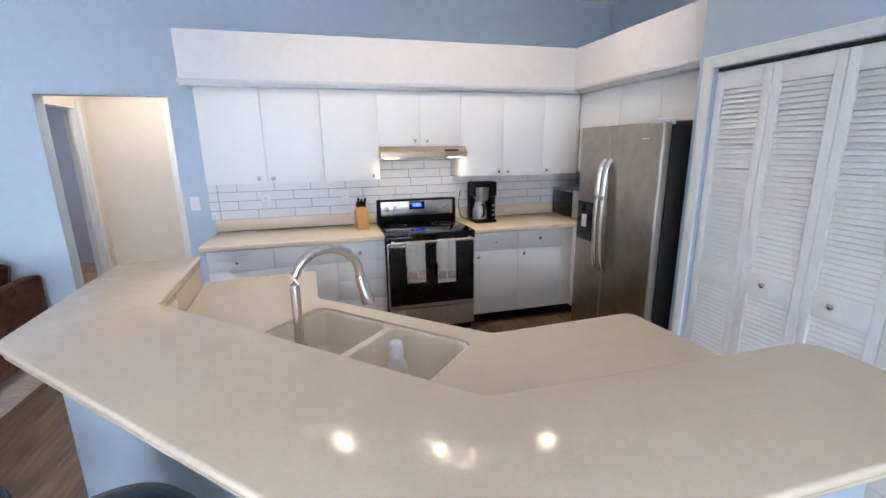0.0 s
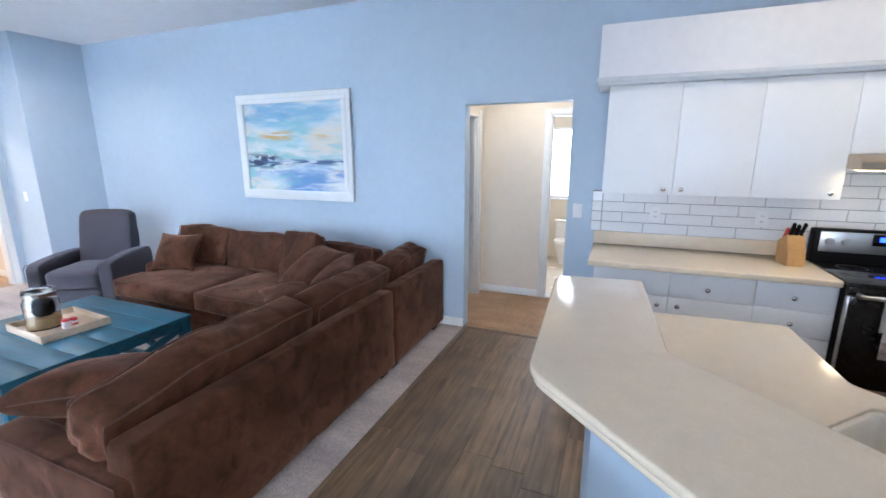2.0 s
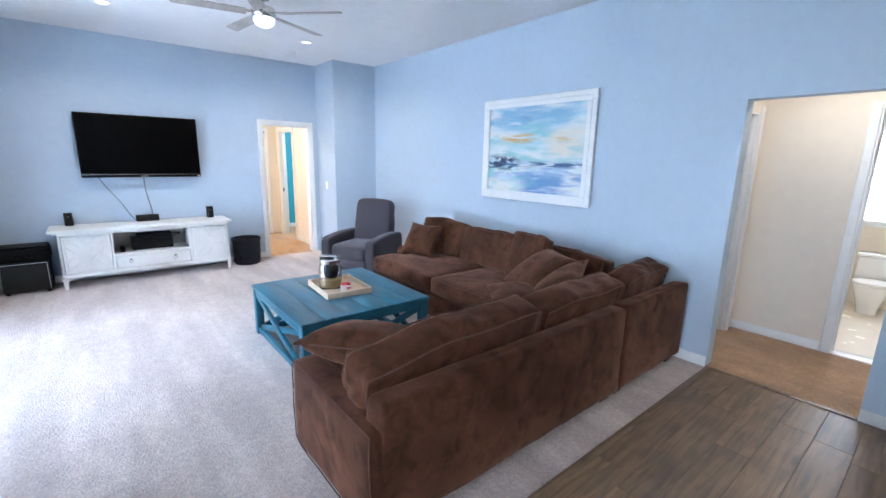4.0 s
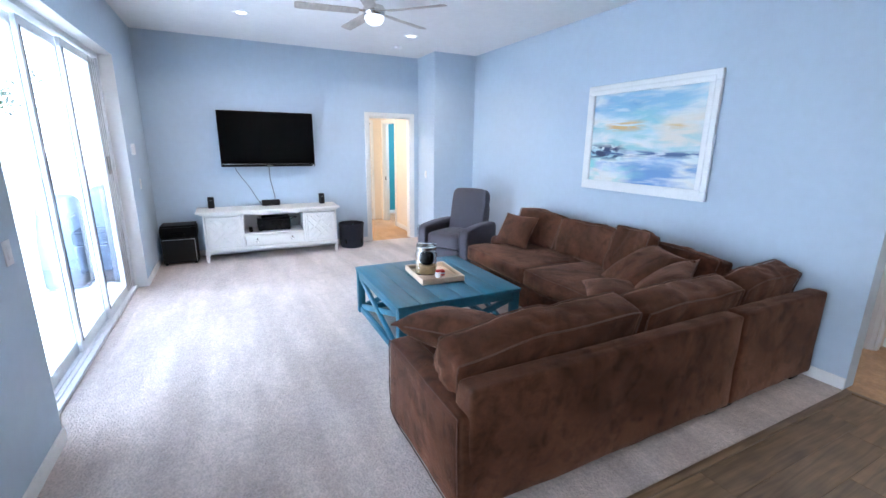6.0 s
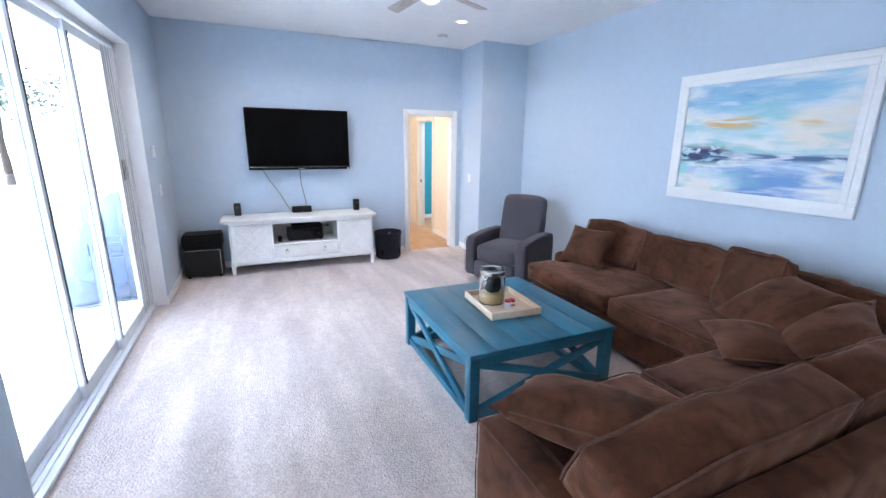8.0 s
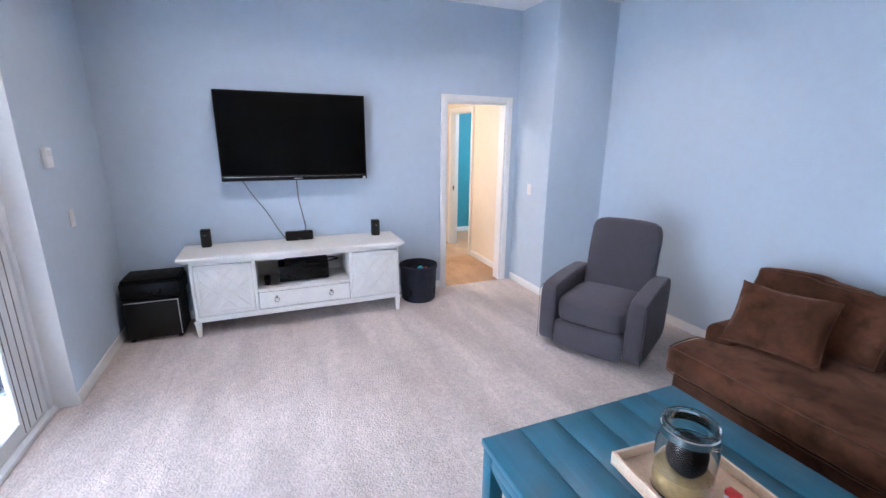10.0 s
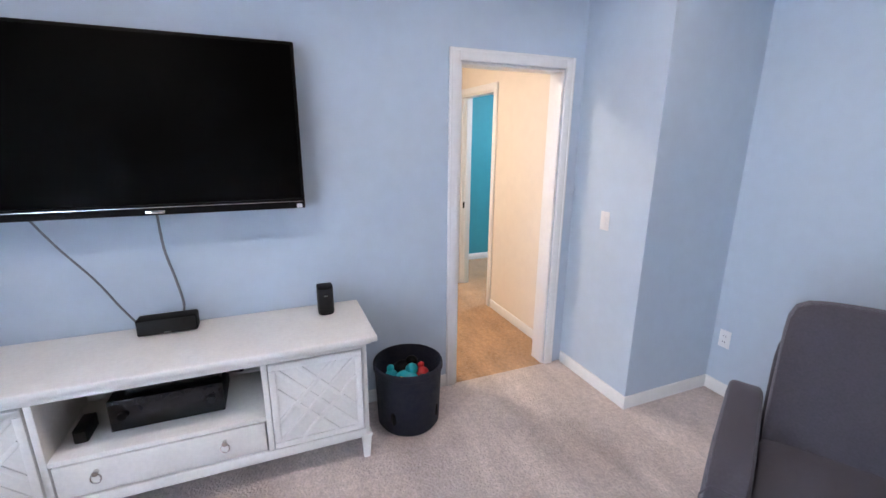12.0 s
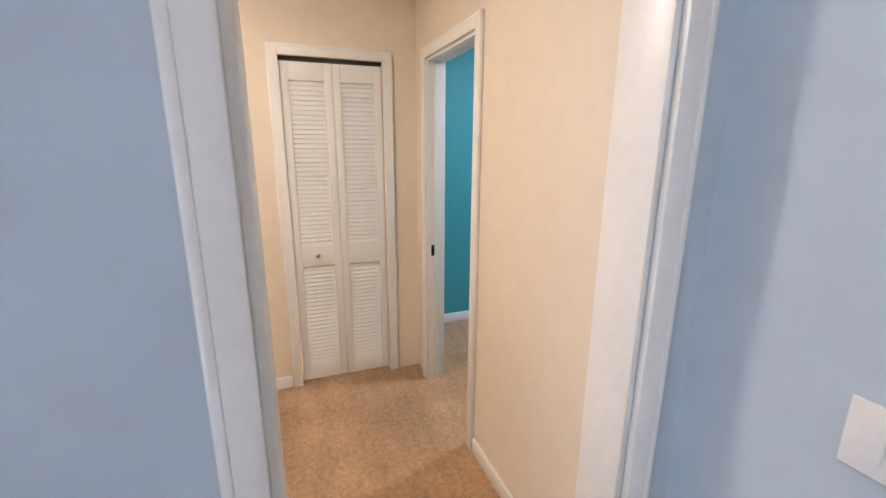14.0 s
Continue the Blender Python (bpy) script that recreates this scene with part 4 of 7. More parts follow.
sub = thing("subwoofer", at(-7.42, 0.03), "black subwoofer cabinet on the carpet", "speaker")
part("cabinet", box(-7.58, -7.27, -0.17, 0.235, 0.02, 0.36, 0.008), BLACKPL, sub)
part("grille", box(-7.27, -7.255, -0.16, 0.225, 0.03, 0.35, 0.006), BLACKMETAL, sub)
part("edge_strip", box(-7.2555, -7.2535, -0.158, 0.222, 0.342, 0.347, 0.001), MOULD, sub)
part("edge_strip", box(-7.2555, -7.2535, 0.217, 0.222, 0.035, 0.3415, 0.001), MOULD, sub)
for xx in (-7.55, -7.30):
    for yy in (-0.14, 0.2):
        part("foot", lathe([(0.02, 0), (0.018, 0.02)], xx, yy, 0, 12), BLACKPL, sub)
prn = thing("black_printer", at(-7.43, 0.03, 0.36), "black printer on top of the subwoofer", "printer")
part("body", box(-7.60, -7.28, -0.18, 0.25, 0.36, 0.50, 0.015, 3), BLACKPL, prn)
part("lid", box(-7.60, -7.29, -0.17, 0.24, 0.50, 0.525, 0.01, 3), BLACKPL, prn)
part("panel", box(-7.28, -7.272, -0.04, 0.11, 0.40, 0.44, 0.003), BLACKGLASS, prn)


def toy_basket():
    x, y = -7.41, 2.39
    b = thing("toy_basket", at(x, y), "round navy woven basket filled with toys", "basket")
    part("shell", lathe([(0.0, 0.0), (0.165, 0.0), (0.178, 0.02), (0.192, 0.37), (0.195, 0.385), (0.188, 0.388), (0.182, 0.37), (0.168, 0.03), (0.0, 0.03)], x, y, 0, 40), NAVY, b)
    part("rim_band", lathe([(0.1955, 0.345), (0.199, 0.352), (0.199, 0.378), (0.1955, 0.385)], x, y, 0, 40, ring=True), NAVY, b)
    rnd = random.Random(4)
    for k, (mt, dx, dy, s, lab) in enumerate(((TOYTEAL, 0.02, -0.02, 0.075, "teal toy animal in the basket"), (TOYYEL, 0.06, -0.09, 0.05, "yellow toy in the basket"), (RED, -0.02, 0.09, 0.05, "red toy in the basket"), (BLACKPL, -0.08, 0.0, 0.08, "dark toy in the basket"), (NAVY, 0.09, 0.06, 0.07, "navy toy in the basket"), (TOYTEAL, -0.05, -0.09, 0.05, "small teal toy in the basket"))):
        bm = soft(s * 1.7, s * 1.4, s * 1.3, 2.6, 0.1, 0.012, k, 5)
        lump = soft(s * 0.9, s * 0.8, s * 0.8, 2.3, 0.1, 0.006, k + 9, 4)
        lump.transform(Matrix.Translation((s * 0.5, s * 0.3, s * 0.7)))
        join(bm, lump)
        bm.transform(Matrix.Translation((x + dx, y + dy, 0.27)) @ Matrix.Rotation(rnd.random() * 6, 4, "Z"))
        tagged(part("toy", bm, mt), lab, "toy", "toys in the basket")
    bm = box(x - 0.15, x + 0.15, y - 0.15, y + 0.15, 0.03, 0.2, 0.06)
    tagged(part("toy_pile", bm, BLACKPL), "dark heap of toys low in the basket", "toys")


toy_basket()


# ---- recliner ----
def recliner():
    r = thing("recliner", at(-5.89, 3.50, 0, 29.2), "charcoal grey fabric recliner armchair standing by the wall", "armchair")

    def put(name, bm, m, label="", mt=GREYFAB):
        bm.transform(m)
        return part(name, bm, mt, r, label, local=True)

    for s in (-1, 1):
        bm = soft(0.14, 0.80, 0.52, 9, 0.02, 0.003, s)
        for v in bm.verts:
            if v.co.z > 0.1:
                v.co.z += -0.03 * (v.co.y < 0) * abs(v.co.y / 0.4)
        arm = put("arm", bm, Matrix.Translation((s * 0.335, 0.0, 0.315)))
        part("arm_seam", tube([(s * 0.335 + d, -0.401, z) for d, z in ((-0.066, 0.08), (-0.066, 0.5), (-0.04, 0.545), (0.04, 0.545), (0.066, 0.5), (0.066, 0.08))], 0.003, 6), GREYFAB, arm, local=True)
    put("seat_cushion", soft(0.53, 0.62, 0.20, 7, 0.10, 0.004, 3), Matrix.Translation((0, -0.09, 0.36)))
    put("footrest_panel", soft(0.53, 0.08, 0.22, 8, 0.05, 0.003, 4), Matrix.Translation((0, -0.37, 0.165)))
    put("backrest", soft(0.54, 0.17, 0.70, 9, 0.05, 0.003, 5), Matrix.Translation((0.02, 0.27, 0.655)) @ Matrix.Rotation(radians(-11), 4, "X"))
    put("back_panel", soft(0.52, 0.06, 0.66, 8, 0.02, 0.003, 6), Matrix.Translation((0.0, 0.385, 0.50)) @ Matrix.Rotation(radians(-9), 4, "X"))
    put("base", box(-0.26, 0.26, -0.30, 0.34, 0.06, 0.27, 0.01), Matrix(), mt=GREYFAB)
    put("glider_ring", lathe([(0.24, 0.0), (0.25, 0.01), (0.25, 0.05), (0.2, 0.06)], 0, 0, 0, 30), Matrix(), "black metal swivel base", BLACKMETAL)


recliner()


# ---- painting ----
def painting_mat():
    m = bpy.data.materials.new("abstract_seascape_paint")
    m.use_nodes = True
    t = m.node_tree
    p = t.nodes["Principled BSDF"]
    co = t.nodes.new("ShaderNodeTexCoord")
    L = t.links.new

    def noise_tex(scale, stretch, detail=5, dist=0.6, seed=0.0):
        mp = t.nodes.new("ShaderNodeMapping")
        mp.inputs["Scale"].default_value = stretch
        mp.inputs["Location"].default_value = (seed, seed * 2, seed * 3)
        L(co.outputs["Generated"], mp.inputs["Vector"])
        n = t.nodes.new("ShaderNodeTexNoise")
        n.inputs["Scale"].default_value, n.inputs["Detail"].default_value, n.inputs["Distortion"].default_value = scale, detail, dist
        L(mp.outputs[0], n.inputs["Vector"])
        return n.outputs["Fac"]

    def math_node(op, a, b):
        n = t.nodes.new("ShaderNodeMath")
        n.operation = op
        for k, v in enumerate((a, b)):
            if isinstance(v, (int, float)):
                n.inputs[k].default_value = v
            else:
                L(v, n.inputs[k])
        return n.outputs[0]

    def ramp(fac, stops):
        r = t.nodes.new("ShaderNodeValToRGB")
        e = r.color_ramp.elements
        e[0].position, e[0].color = stops[0][0], (*stops[0][1], 1)
        e[1].position, e[1].color = stops[-1][0], (*stops[-1][1], 1)
        for q, c in stops[1:-1]:
            x = e.new(q)
            x.color = (*c, 1)
        L(fac, r.inputs["Fac"])
        return r.outputs["Color"]

    def mix(fac, a, b):
        n = t.nodes.new("ShaderNodeMix")
        n.data_type = "RGBA"
        L(fac, n.inputs["Factor"])
        L(a, n.inputs["A"])
        if isinstance(b, tuple):
            n.inputs["B"].default_value = (*b, 1)
        else:
            L(b, n.inputs["B"])
        return n.outputs["Result"]

    sep = t.nodes.new("ShaderNodeSeparateXYZ")
    L(co.outputs["Generated"], sep.inputs[0])
    X, Z = sep.outputs["X"], sep.outputs["Z"]
    st = noise_tex(3.0, (0.9, 1, 5.0), 7, 0.8, 3.7)
    def window(v, centre, half, soft_by):
        d = math_node("ABSOLUTE", math_node("SUBTRACT", v, centre), 0.0)
        n = t.nodes.new("ShaderNodeMapRange")
        n.inputs["From Min"].default_value, n.inputs["From Max"].default_value = half + soft_by, half
        L(d, n.inputs["Value"])
        return n.outputs[0]

    def patch(x, hx, z, hz, scale, stretch, seed, lo=0.42, hi=0.60, soft_by=0.16):
        """A brushed patch: a soft window broken up by stroke noise."""
        strokes = ramp(noise_tex(scale, stretch, 6, 0.5, seed), [(lo, (0, 0, 0)), (hi, (1, 1, 1))])
        return math_node("MULTIPLY", math_node("MULTIPLY", window(X, x, hx, soft_by * 1.6), window(Z, z, hz, soft_by)), strokes)

    base = ramp(noise_tex(2.4, (1.2, 1, 3.0), 6, 0.6, 1.3), [(0.34, (0.50, 0.74, 0.80)), (0.46, (0.78, 0.84, 0.84)), (0.58, (0.84, 0.84, 0.80)), (0.70, (0.80, 0.76, 0.66))])
    for colour, args in (((0.30, 0.64, 0.68), (0.35, 0.35, 0.72, 0.10, 2.8, (1.1, 1, 3.0), 2.2)), ((0.10, 0.34, 0.66), (0.16, 0.24, 0.93, 0.08, 2.2, (1.0, 1, 3.0), 4.1, 0.34, 0.56)),
                         ((0.22, 0.50, 0.72), (0.50, 0.30, 0.88, 0.06, 2.6, (1.0, 1, 3.6), 6.2)), ((0.82, 0.76, 0.64), (0.84, 0.12, 0.58, 0.10, 2.5, (1.2, 1, 3.0), 8.4)),
                         ((0.34, 0.66, 0.66), (0.55, 0.35, 0.44, 0.05, 3.4, (1.2, 1, 3.2), 7.7)), ((0.16, 0.36, 0.66), (0.50, 0.55, 0.25, 0.05, 3.0, (1.1, 1, 4.5), 5.8, 0.40, 0.58, 0.10)),
                         ((0.10, 0.28, 0.62), (0.72, 0.24, 0.09, 0.08, 2.4, (1.1, 1, 3.0), 3.3, 0.36, 0.54, 0.10)), ((0.28, 0.68, 0.66), (0.15, 0.20, 0.12, 0.10, 3.0, (1.3, 1, 2.6), 9.6))):
        base = mix(patch(*args), base, colour)
    base = mix(ramp(st, [(0.54, (0, 0, 0)), (0.68, (0.55, 0.55, 0.55))]), base, (0.84, 0.86, 0.84))

    n2 = noise_tex(5.0, (1, 1, 5), 6, 0.5, 9.1)
    hard = ramp(n2, [(0.44, (0, 0, 0)), (0.54, (1, 1, 1))])
    gold = math_node("MULTIPLY", math_node("MULTIPLY", window(X, 0.34, 0.10, 0.12), window(Z, 0.63, 0.025, 0.045)), hard)
    base = mix(gold, base, (0.72, 0.44, 0.10))
    gold2 = math_node("MULTIPLY", math_node("MULTIPLY", window(X, 0.78, 0.04, 0.08), window(Z, 0.61, 0.012, 0.025)), hard)
    base = mix(gold2, base, (0.75, 0.55, 0.22))
    n3 = noise_tex(7.0, (1.4, 1, 3), 6, 0.7, 5.5)
    hard2 = ramp(n3, [(0.42, (0, 0, 0)), (0.50, (1, 1, 1))])
    navy = math_node("MULTIPLY", math_node("MULTIPLY", window(X, 0.16, 0.12, 0.12), window(Z, 0.345, 0.045, 0.06)), hard2)
    base = mix(navy, base, (0.015, 0.04, 0.14))
    shore = math_node("MULTIPLY", math_node("MULTIPLY", window(X, 0.62, 0.38, 0.1), window(Z, 0.335, 0.012, 0.03)), hard)
    base = mix(shore, base, (0.03, 0.10, 0.30))
    h = t.nodes.new("ShaderNodeHueSaturation")
    h.inputs["Saturation"].default_value, h.inputs["Value"].default_value = 0.84, 0.92
    L(base, h.inputs["Color"])
    L(h.outputs[0], p.inputs["Base Color"])
    p.inputs["Roughness"].default_value = 0.5
    b = t.nodes.new("ShaderNodeBump")
    b.inputs["Strength"].default_value, b.inputs["Distance"].default_value = 0.3, 0.003
    L(st, b.inputs["Height"])
    L(b.outputs[0], p.inputs["Normal"])
    return m


def picture():
    x0, x1, z0, z1 = -4.475, -3.035, 1.155, 2.235
    p = thing("framed_painting", at((x0 + x1) / 2, WY - 0.02, z0), "large abstract seascape painting in a white wooden frame", "painting")
    w = 0.085
    yb = WY - 0.002
    for nm, a in (("frame_rail", (x0, x1, z1 - w, z1)), ("frame_rail", (x0, x1, z0, z0 + w)), ("frame_stile", (x0, x0 + w, z0 + w, z1 - w)), ("frame_stile", (x1 - w, x1, z0 + w, z1 - w))):
        part(nm, box(a[0], a[1], yb - 0.035, yb, a[2], a[3], 0.006), TRIM, p)
    i = w * 0.55
    for a in ((x0 + i, x1 - i, z1 - w - 0.012, z1 - i), (x0 + i, x1 - i, z0 + i, z0 + w + 0.012), (x0 + i, x0 + w + 0.012, z0 + w + 0.012, z1 - w - 0.012), (x1 - w - 0.012, x1 - i, z0 + w + 0.012, z1 - w - 0.012)):
        part("inner_bead", box(a[0], a[1], yb - 0.041, yb - 0.02, a[2], a[3], 0.005), TRIM, p)
    part("canvas", box(x0 + w, x1 - w, yb - 0.024, yb - 0.006, z0 + w, z1 - w, 0), painting_mat(), p, "abstract blue, white and gold painted canvas", smooth=False)


picture()


# ---- coffee table ----
def coffee_table():
    x0, x1, y0, y1, top = -4.692, -3.508, 1.725, 2.823, 0.45
    c = thing("coffee_table", at((x0 + x1) / 2, (y0 + y1) / 2), "teal distressed wooden coffee table with X-braced sides", "coffee table")
    n = 6
    step = (y1 - y0) / n
    for i in range(n):
        part("top_board", box(x0, x1, y0 + i * step + 0.0012, y0 + (i + 1) * step - 0.0012, top - 0.028, top + random.uniform(-0.001, 0.001), 0.003), TEALWOOD, c)
    ap = 0.02
    part("apron", box(x0 + 0.012, x1 - 0.012, y0 + 0.012, y0 + 0.012 + ap, top - 0.09, top - 0.028, 0.003), TEALWOOD, c)
    part("apron", box(x0 + 0.012, x1 - 0.012, y1 - 0.012 - ap, y1 - 0.012, top - 0.09, top - 0.028, 0.003), TEALWOOD, c)
    part("apron", box(x0 + 0.012, x0 + 0.012 + ap, y0 + 0.032, y1 - 0.032, top - 0.09, top - 0.028, 0.003), TEALWOOD, c)
    part("apron", box(x1 - 0.012 - ap, x1 - 0.012, y0 + 0.032, y1 - 0.032, top - 0.09, top - 0.028, 0.003), TEALWOOD, c)
    lw = 0.065
    for xa in (x0 + 0.008, x1 - 0.008 - lw):
        for ya in (y0 + 0.008, y1 - 0.008 - lw):
            part("leg", box(xa, xa + lw, ya, ya + lw, 0, top - 0.028, 0.004), TEALWOOD, c)
    part("stretcher", box(x0 + lw, x1 - lw, y0 + 0.02, y0 + 0.06, 0.01, 0.06, 0.003), TEALWOOD, c)
    part("stretcher", box(x0 + lw, x1 - lw, y1 - 0.06, y1 - 0.02, 0.01, 0.06, 0.003), TEALWOOD, c)
    part("stretcher", box(x0 + 0.02, x0 + 0.06, y0 + lw, y1 - lw, 0.01, 0.06, 0.003), TEALWOOD, c)
    part("stretcher", box(x1 - 0.06, x1 - 0.02, y0 + lw, y1 - lw, 0.01, 0.06, 0.003), TEALWOOD, c)
    zlo, zhi = 0.055, top - 0.085
    for axis in (0, 1):
        for side in (0, 1):
            a0, a1 = ((x0 + lw, x1 - lw) if axis == 0 else (y0 + lw, y1 - lw))
            for sgn in (1, -1):
                ln = math.hypot(a1 - a0, zhi - zlo) - 0.02
                bm = box(-ln / 2, ln / 2, -0.014, 0.014, -0.024, 0.024, 0.003)
                m = Matrix.Rotation(-sgn * math.atan2(zhi - zlo, a1 - a0), 4, "Y")
                if axis:
                    m = Matrix.Rotation(radians(90), 4, "Z") @ m
                f = ((y0 + 0.04) if side == 0 else (y1 - 0.04)) if axis == 0 else ((x0 + 0.04) if side == 0 else (x1 - 0.04))
                f += 0.008 * sgn
                ctr = ((x0 + x1) / 2, f, (zlo + zhi) / 2) if axis == 0 else (f, (y0 + y1) / 2, (zlo + zhi) / 2)
                bm.transform(Matrix.Translation(ctr) @ m)
                part("cross_brace", bm, TEALWOOD, c)
    return top


TABLE = coffee_table()


def tray_set():
    cx, cy, z = -4.128, 2.303, TABLE + 0.001
    m = at(cx, cy, z, -4)
    t = thing("wooden_tray", m, "pale wooden tray on the coffee table", "tray")
    w, d = 0.49, 0.39
    part("tray_base", box(-w / 2, w / 2, -d / 2, d / 2, 0, 0.01, 0.002), TRAYWOOD, t, local=True)
    for a in ((-w / 2, w / 2, -d / 2, -d / 2 + 0.012), (-w / 2, w / 2, d / 2 - 0.012, d / 2), (-w / 2, -w / 2 + 0.012, -d / 2 + 0.012, d / 2 - 0.012), (w / 2 - 0.012, w / 2, -d / 2 + 0.012, d / 2 - 0.012)):
        part("tray_side", box(*a, 0.01, 0.052, 0.003), TRAYWOOD, t, local=True)
    z += 0.0105
    jx, jy = cx - 0.06, cy - 0.05
    j = thing("glass_jar", at(jx, jy, z), "large clear glass jar with sand and a dark candle", "jar")
    part("jar_wall", lathe([(0.0, 0.0), (0.08, 0.0), (0.088, 0.01), (0.089, 0.17), (0.076, 0.20), (0.075, 0.235), (0.080, 0.24), (0.080, 0.25), (0.071, 0.25), (0.071, 0.20), (0.084, 0.168), (0.084, 0.014), (0.074, 0.006), (0.0, 0.006)], jx, jy, z, 36), JARGLASS, j, "clear glass")
    part("sand_fill", lathe([(0.0, 0.007), (0.072, 0.007), (0.083, 0.015), (0.083, 0.078), (0.04, 0.086), (0.0, 0.082)], jx, jy, z, 30), SAND, j, "layer of sand")
    bm = soft(0.105, 0.10, 0.11, 3, 0.1, 0.012, 2, 5)
    bm.transform(Matrix.Translation((jx + 0.004, jy + 0.004, z + 0.137)))
    part("candle", bm, BLACKPL, j, "dark candle on the sand")
    part("rim_ring", lathe([(0.0805, 0.205), (0.084, 0.208), (0.084, 0.23), (0.0805, 0.234)], jx, jy, z, 36, ring=True), CHROME, j, "metal rim band")
    part("bail_wire", tube([(jx + 0.087 * math.cos(a), jy + 0.087 * math.sin(a), z + 0.21 - 0.05 * abs(math.sin(a / 2))) for a in [math.pi * i / 14 for i in range(15)]], 0.0022, 6), CHROME, j)
    j.matrix_basis = at(jx, jy, z) @ Matrix.Scale(1.10, 4)
    s = thing("salt_shaker", at(cx + 0.095, cy - 0.005, z), "small white jar with a red lid on the tray", "small jar")
    part("body", lathe([(0.0, 0), (0.022, 0), (0.025, 0.005), (0.025, 0.045), (0.02, 0.05)], cx + 0.095, cy - 0.005, z, 20), WHITEPL, s)
    part("lid", lathe([(0.021, 0.05), (0.022, 0.052), (0.021, 0.066), (0.0, 0.068)], cx + 0.095, cy - 0.005, z, 20), RED, s, "red lid")
    s = thing("small_box", at(cx + 0.06, cy + 0.06, z), "small red and white packet on the tray", "packet")
    part("body", box(cx + 0.03, cx + 0.075, cy + 0.045, cy + 0.075, z, z + 0.05, 0.003), RED, s)
    part("label", box(cx + 0.0295, cx + 0.0755, cy + 0.0445, cy + 0.0755, z + 0.012, z + 0.03, 0.002), WHITEPL, s, "white label band")


tray_set()


# ---- sectional sofa ----
SB = -2.06       # outer back of the short run
SEAT = 0.30


def cushion(w, d, h, r=0.03, puff=0.03, wrinkle=0.010, seed=0, cuts=19, bend=None, pipe="z"):
    """A boxed cushion centred on the origin, and the two seam lines round it. Faces square to the axis pipe carry the seams."""
    half = Vector((w / 2, d / 2, h / 2))
    n = cuts + 1

    def spread(v, k):
        i = round((v + 1) / 2 * n)
        a = half[k]
        e = {0: -a, 1: -a + 0.35 * r, 2: -a + r, n - 2: a - r, n - 1: a - 0.35 * r, n: a}
        return e[i] if i in e else -a + r + (2 * a - 2 * r) * (i - 2) / (n - 4)

    def shape(q):
        core = Vector([max(-half[k] + r, min(half[k] - r, q[k])) for k in range(3)])
        o = q - core
        p = core + o.normalized() * min(r, o.length) if o.length > 1e-6 else core.copy()
        u = Vector([q[k] / half[k] for k in range(3)])
        for k in range(3):
            i, j = (k + 1) % 3, (k + 2) % 3
            p[k] += (abs(u[k]) ** 3) * (1 if u[k] > 0 else -1) * puff * max(0, 1 - u[i] ** 2) * max(0, 1 - u[j] ** 2)
        e = p * 3.2 + Vector((seed * 7.3, seed * 3.1, seed))
        p += Vector((noise.noise(e), noise.noise(e + Vector((9, 2, 4))), noise.noise(e + Vector((1, 8, 3))))) * wrinkle
        e = p * 11 + Vector((seed, seed * 2.1, 0))
        p += p.normalized() * wrinkle * 0.45 * noise.noise(e)
        e = Vector((p.x * 5.5, p.y * 5.5, p.z * 3.0)) + Vector((seed * 1.7, 4.0, seed * 0.9))
        p -= p.normalized() * wrinkle * 0.8 * max(0.0, 1 - 4.0 * abs(noise.noise(e)))
        return bend(p) if bend else p

    bm = bmesh.new()
    bmesh.ops.create_cube(bm, size=2)
    bmesh.ops.subdivide_edges(bm, edges=bm.edges[:], cuts=cuts, use_grid_fill=True)
    for v in bm.verts:
        v.co = shape(Vector([spread(v.co[k], k) for k in range(3)]))
    seams = []
    k = "xyz".index(pipe)
    i, j = (k + 1) % 3, (k + 2) % 3
    for side in (-1, 1):
        line = []
        for c, sdir in ((0, 1), (1, 1), (2, -1), (3, -1)):
            for f in range(14):
                g = -1 + 2 * f / 14
                q = [0, 0, 0]
                q[k] = side * (half[k] - 0.25 * r)
                a, b = ((i, j) if c % 2 == 0 else (j, i))
                q[a] = half[a] * g * (1 if c in (0, 1) else -1)
                q[b] = half[b] * (-1 if c in (0, 3) else 1)
                p = shape(Vector(q))
                line.append(p + Vector([0.35 * r * side if m == k else 0 for m in range(3)]))
        seams.append(line)
    return join(None, bm, True), seams


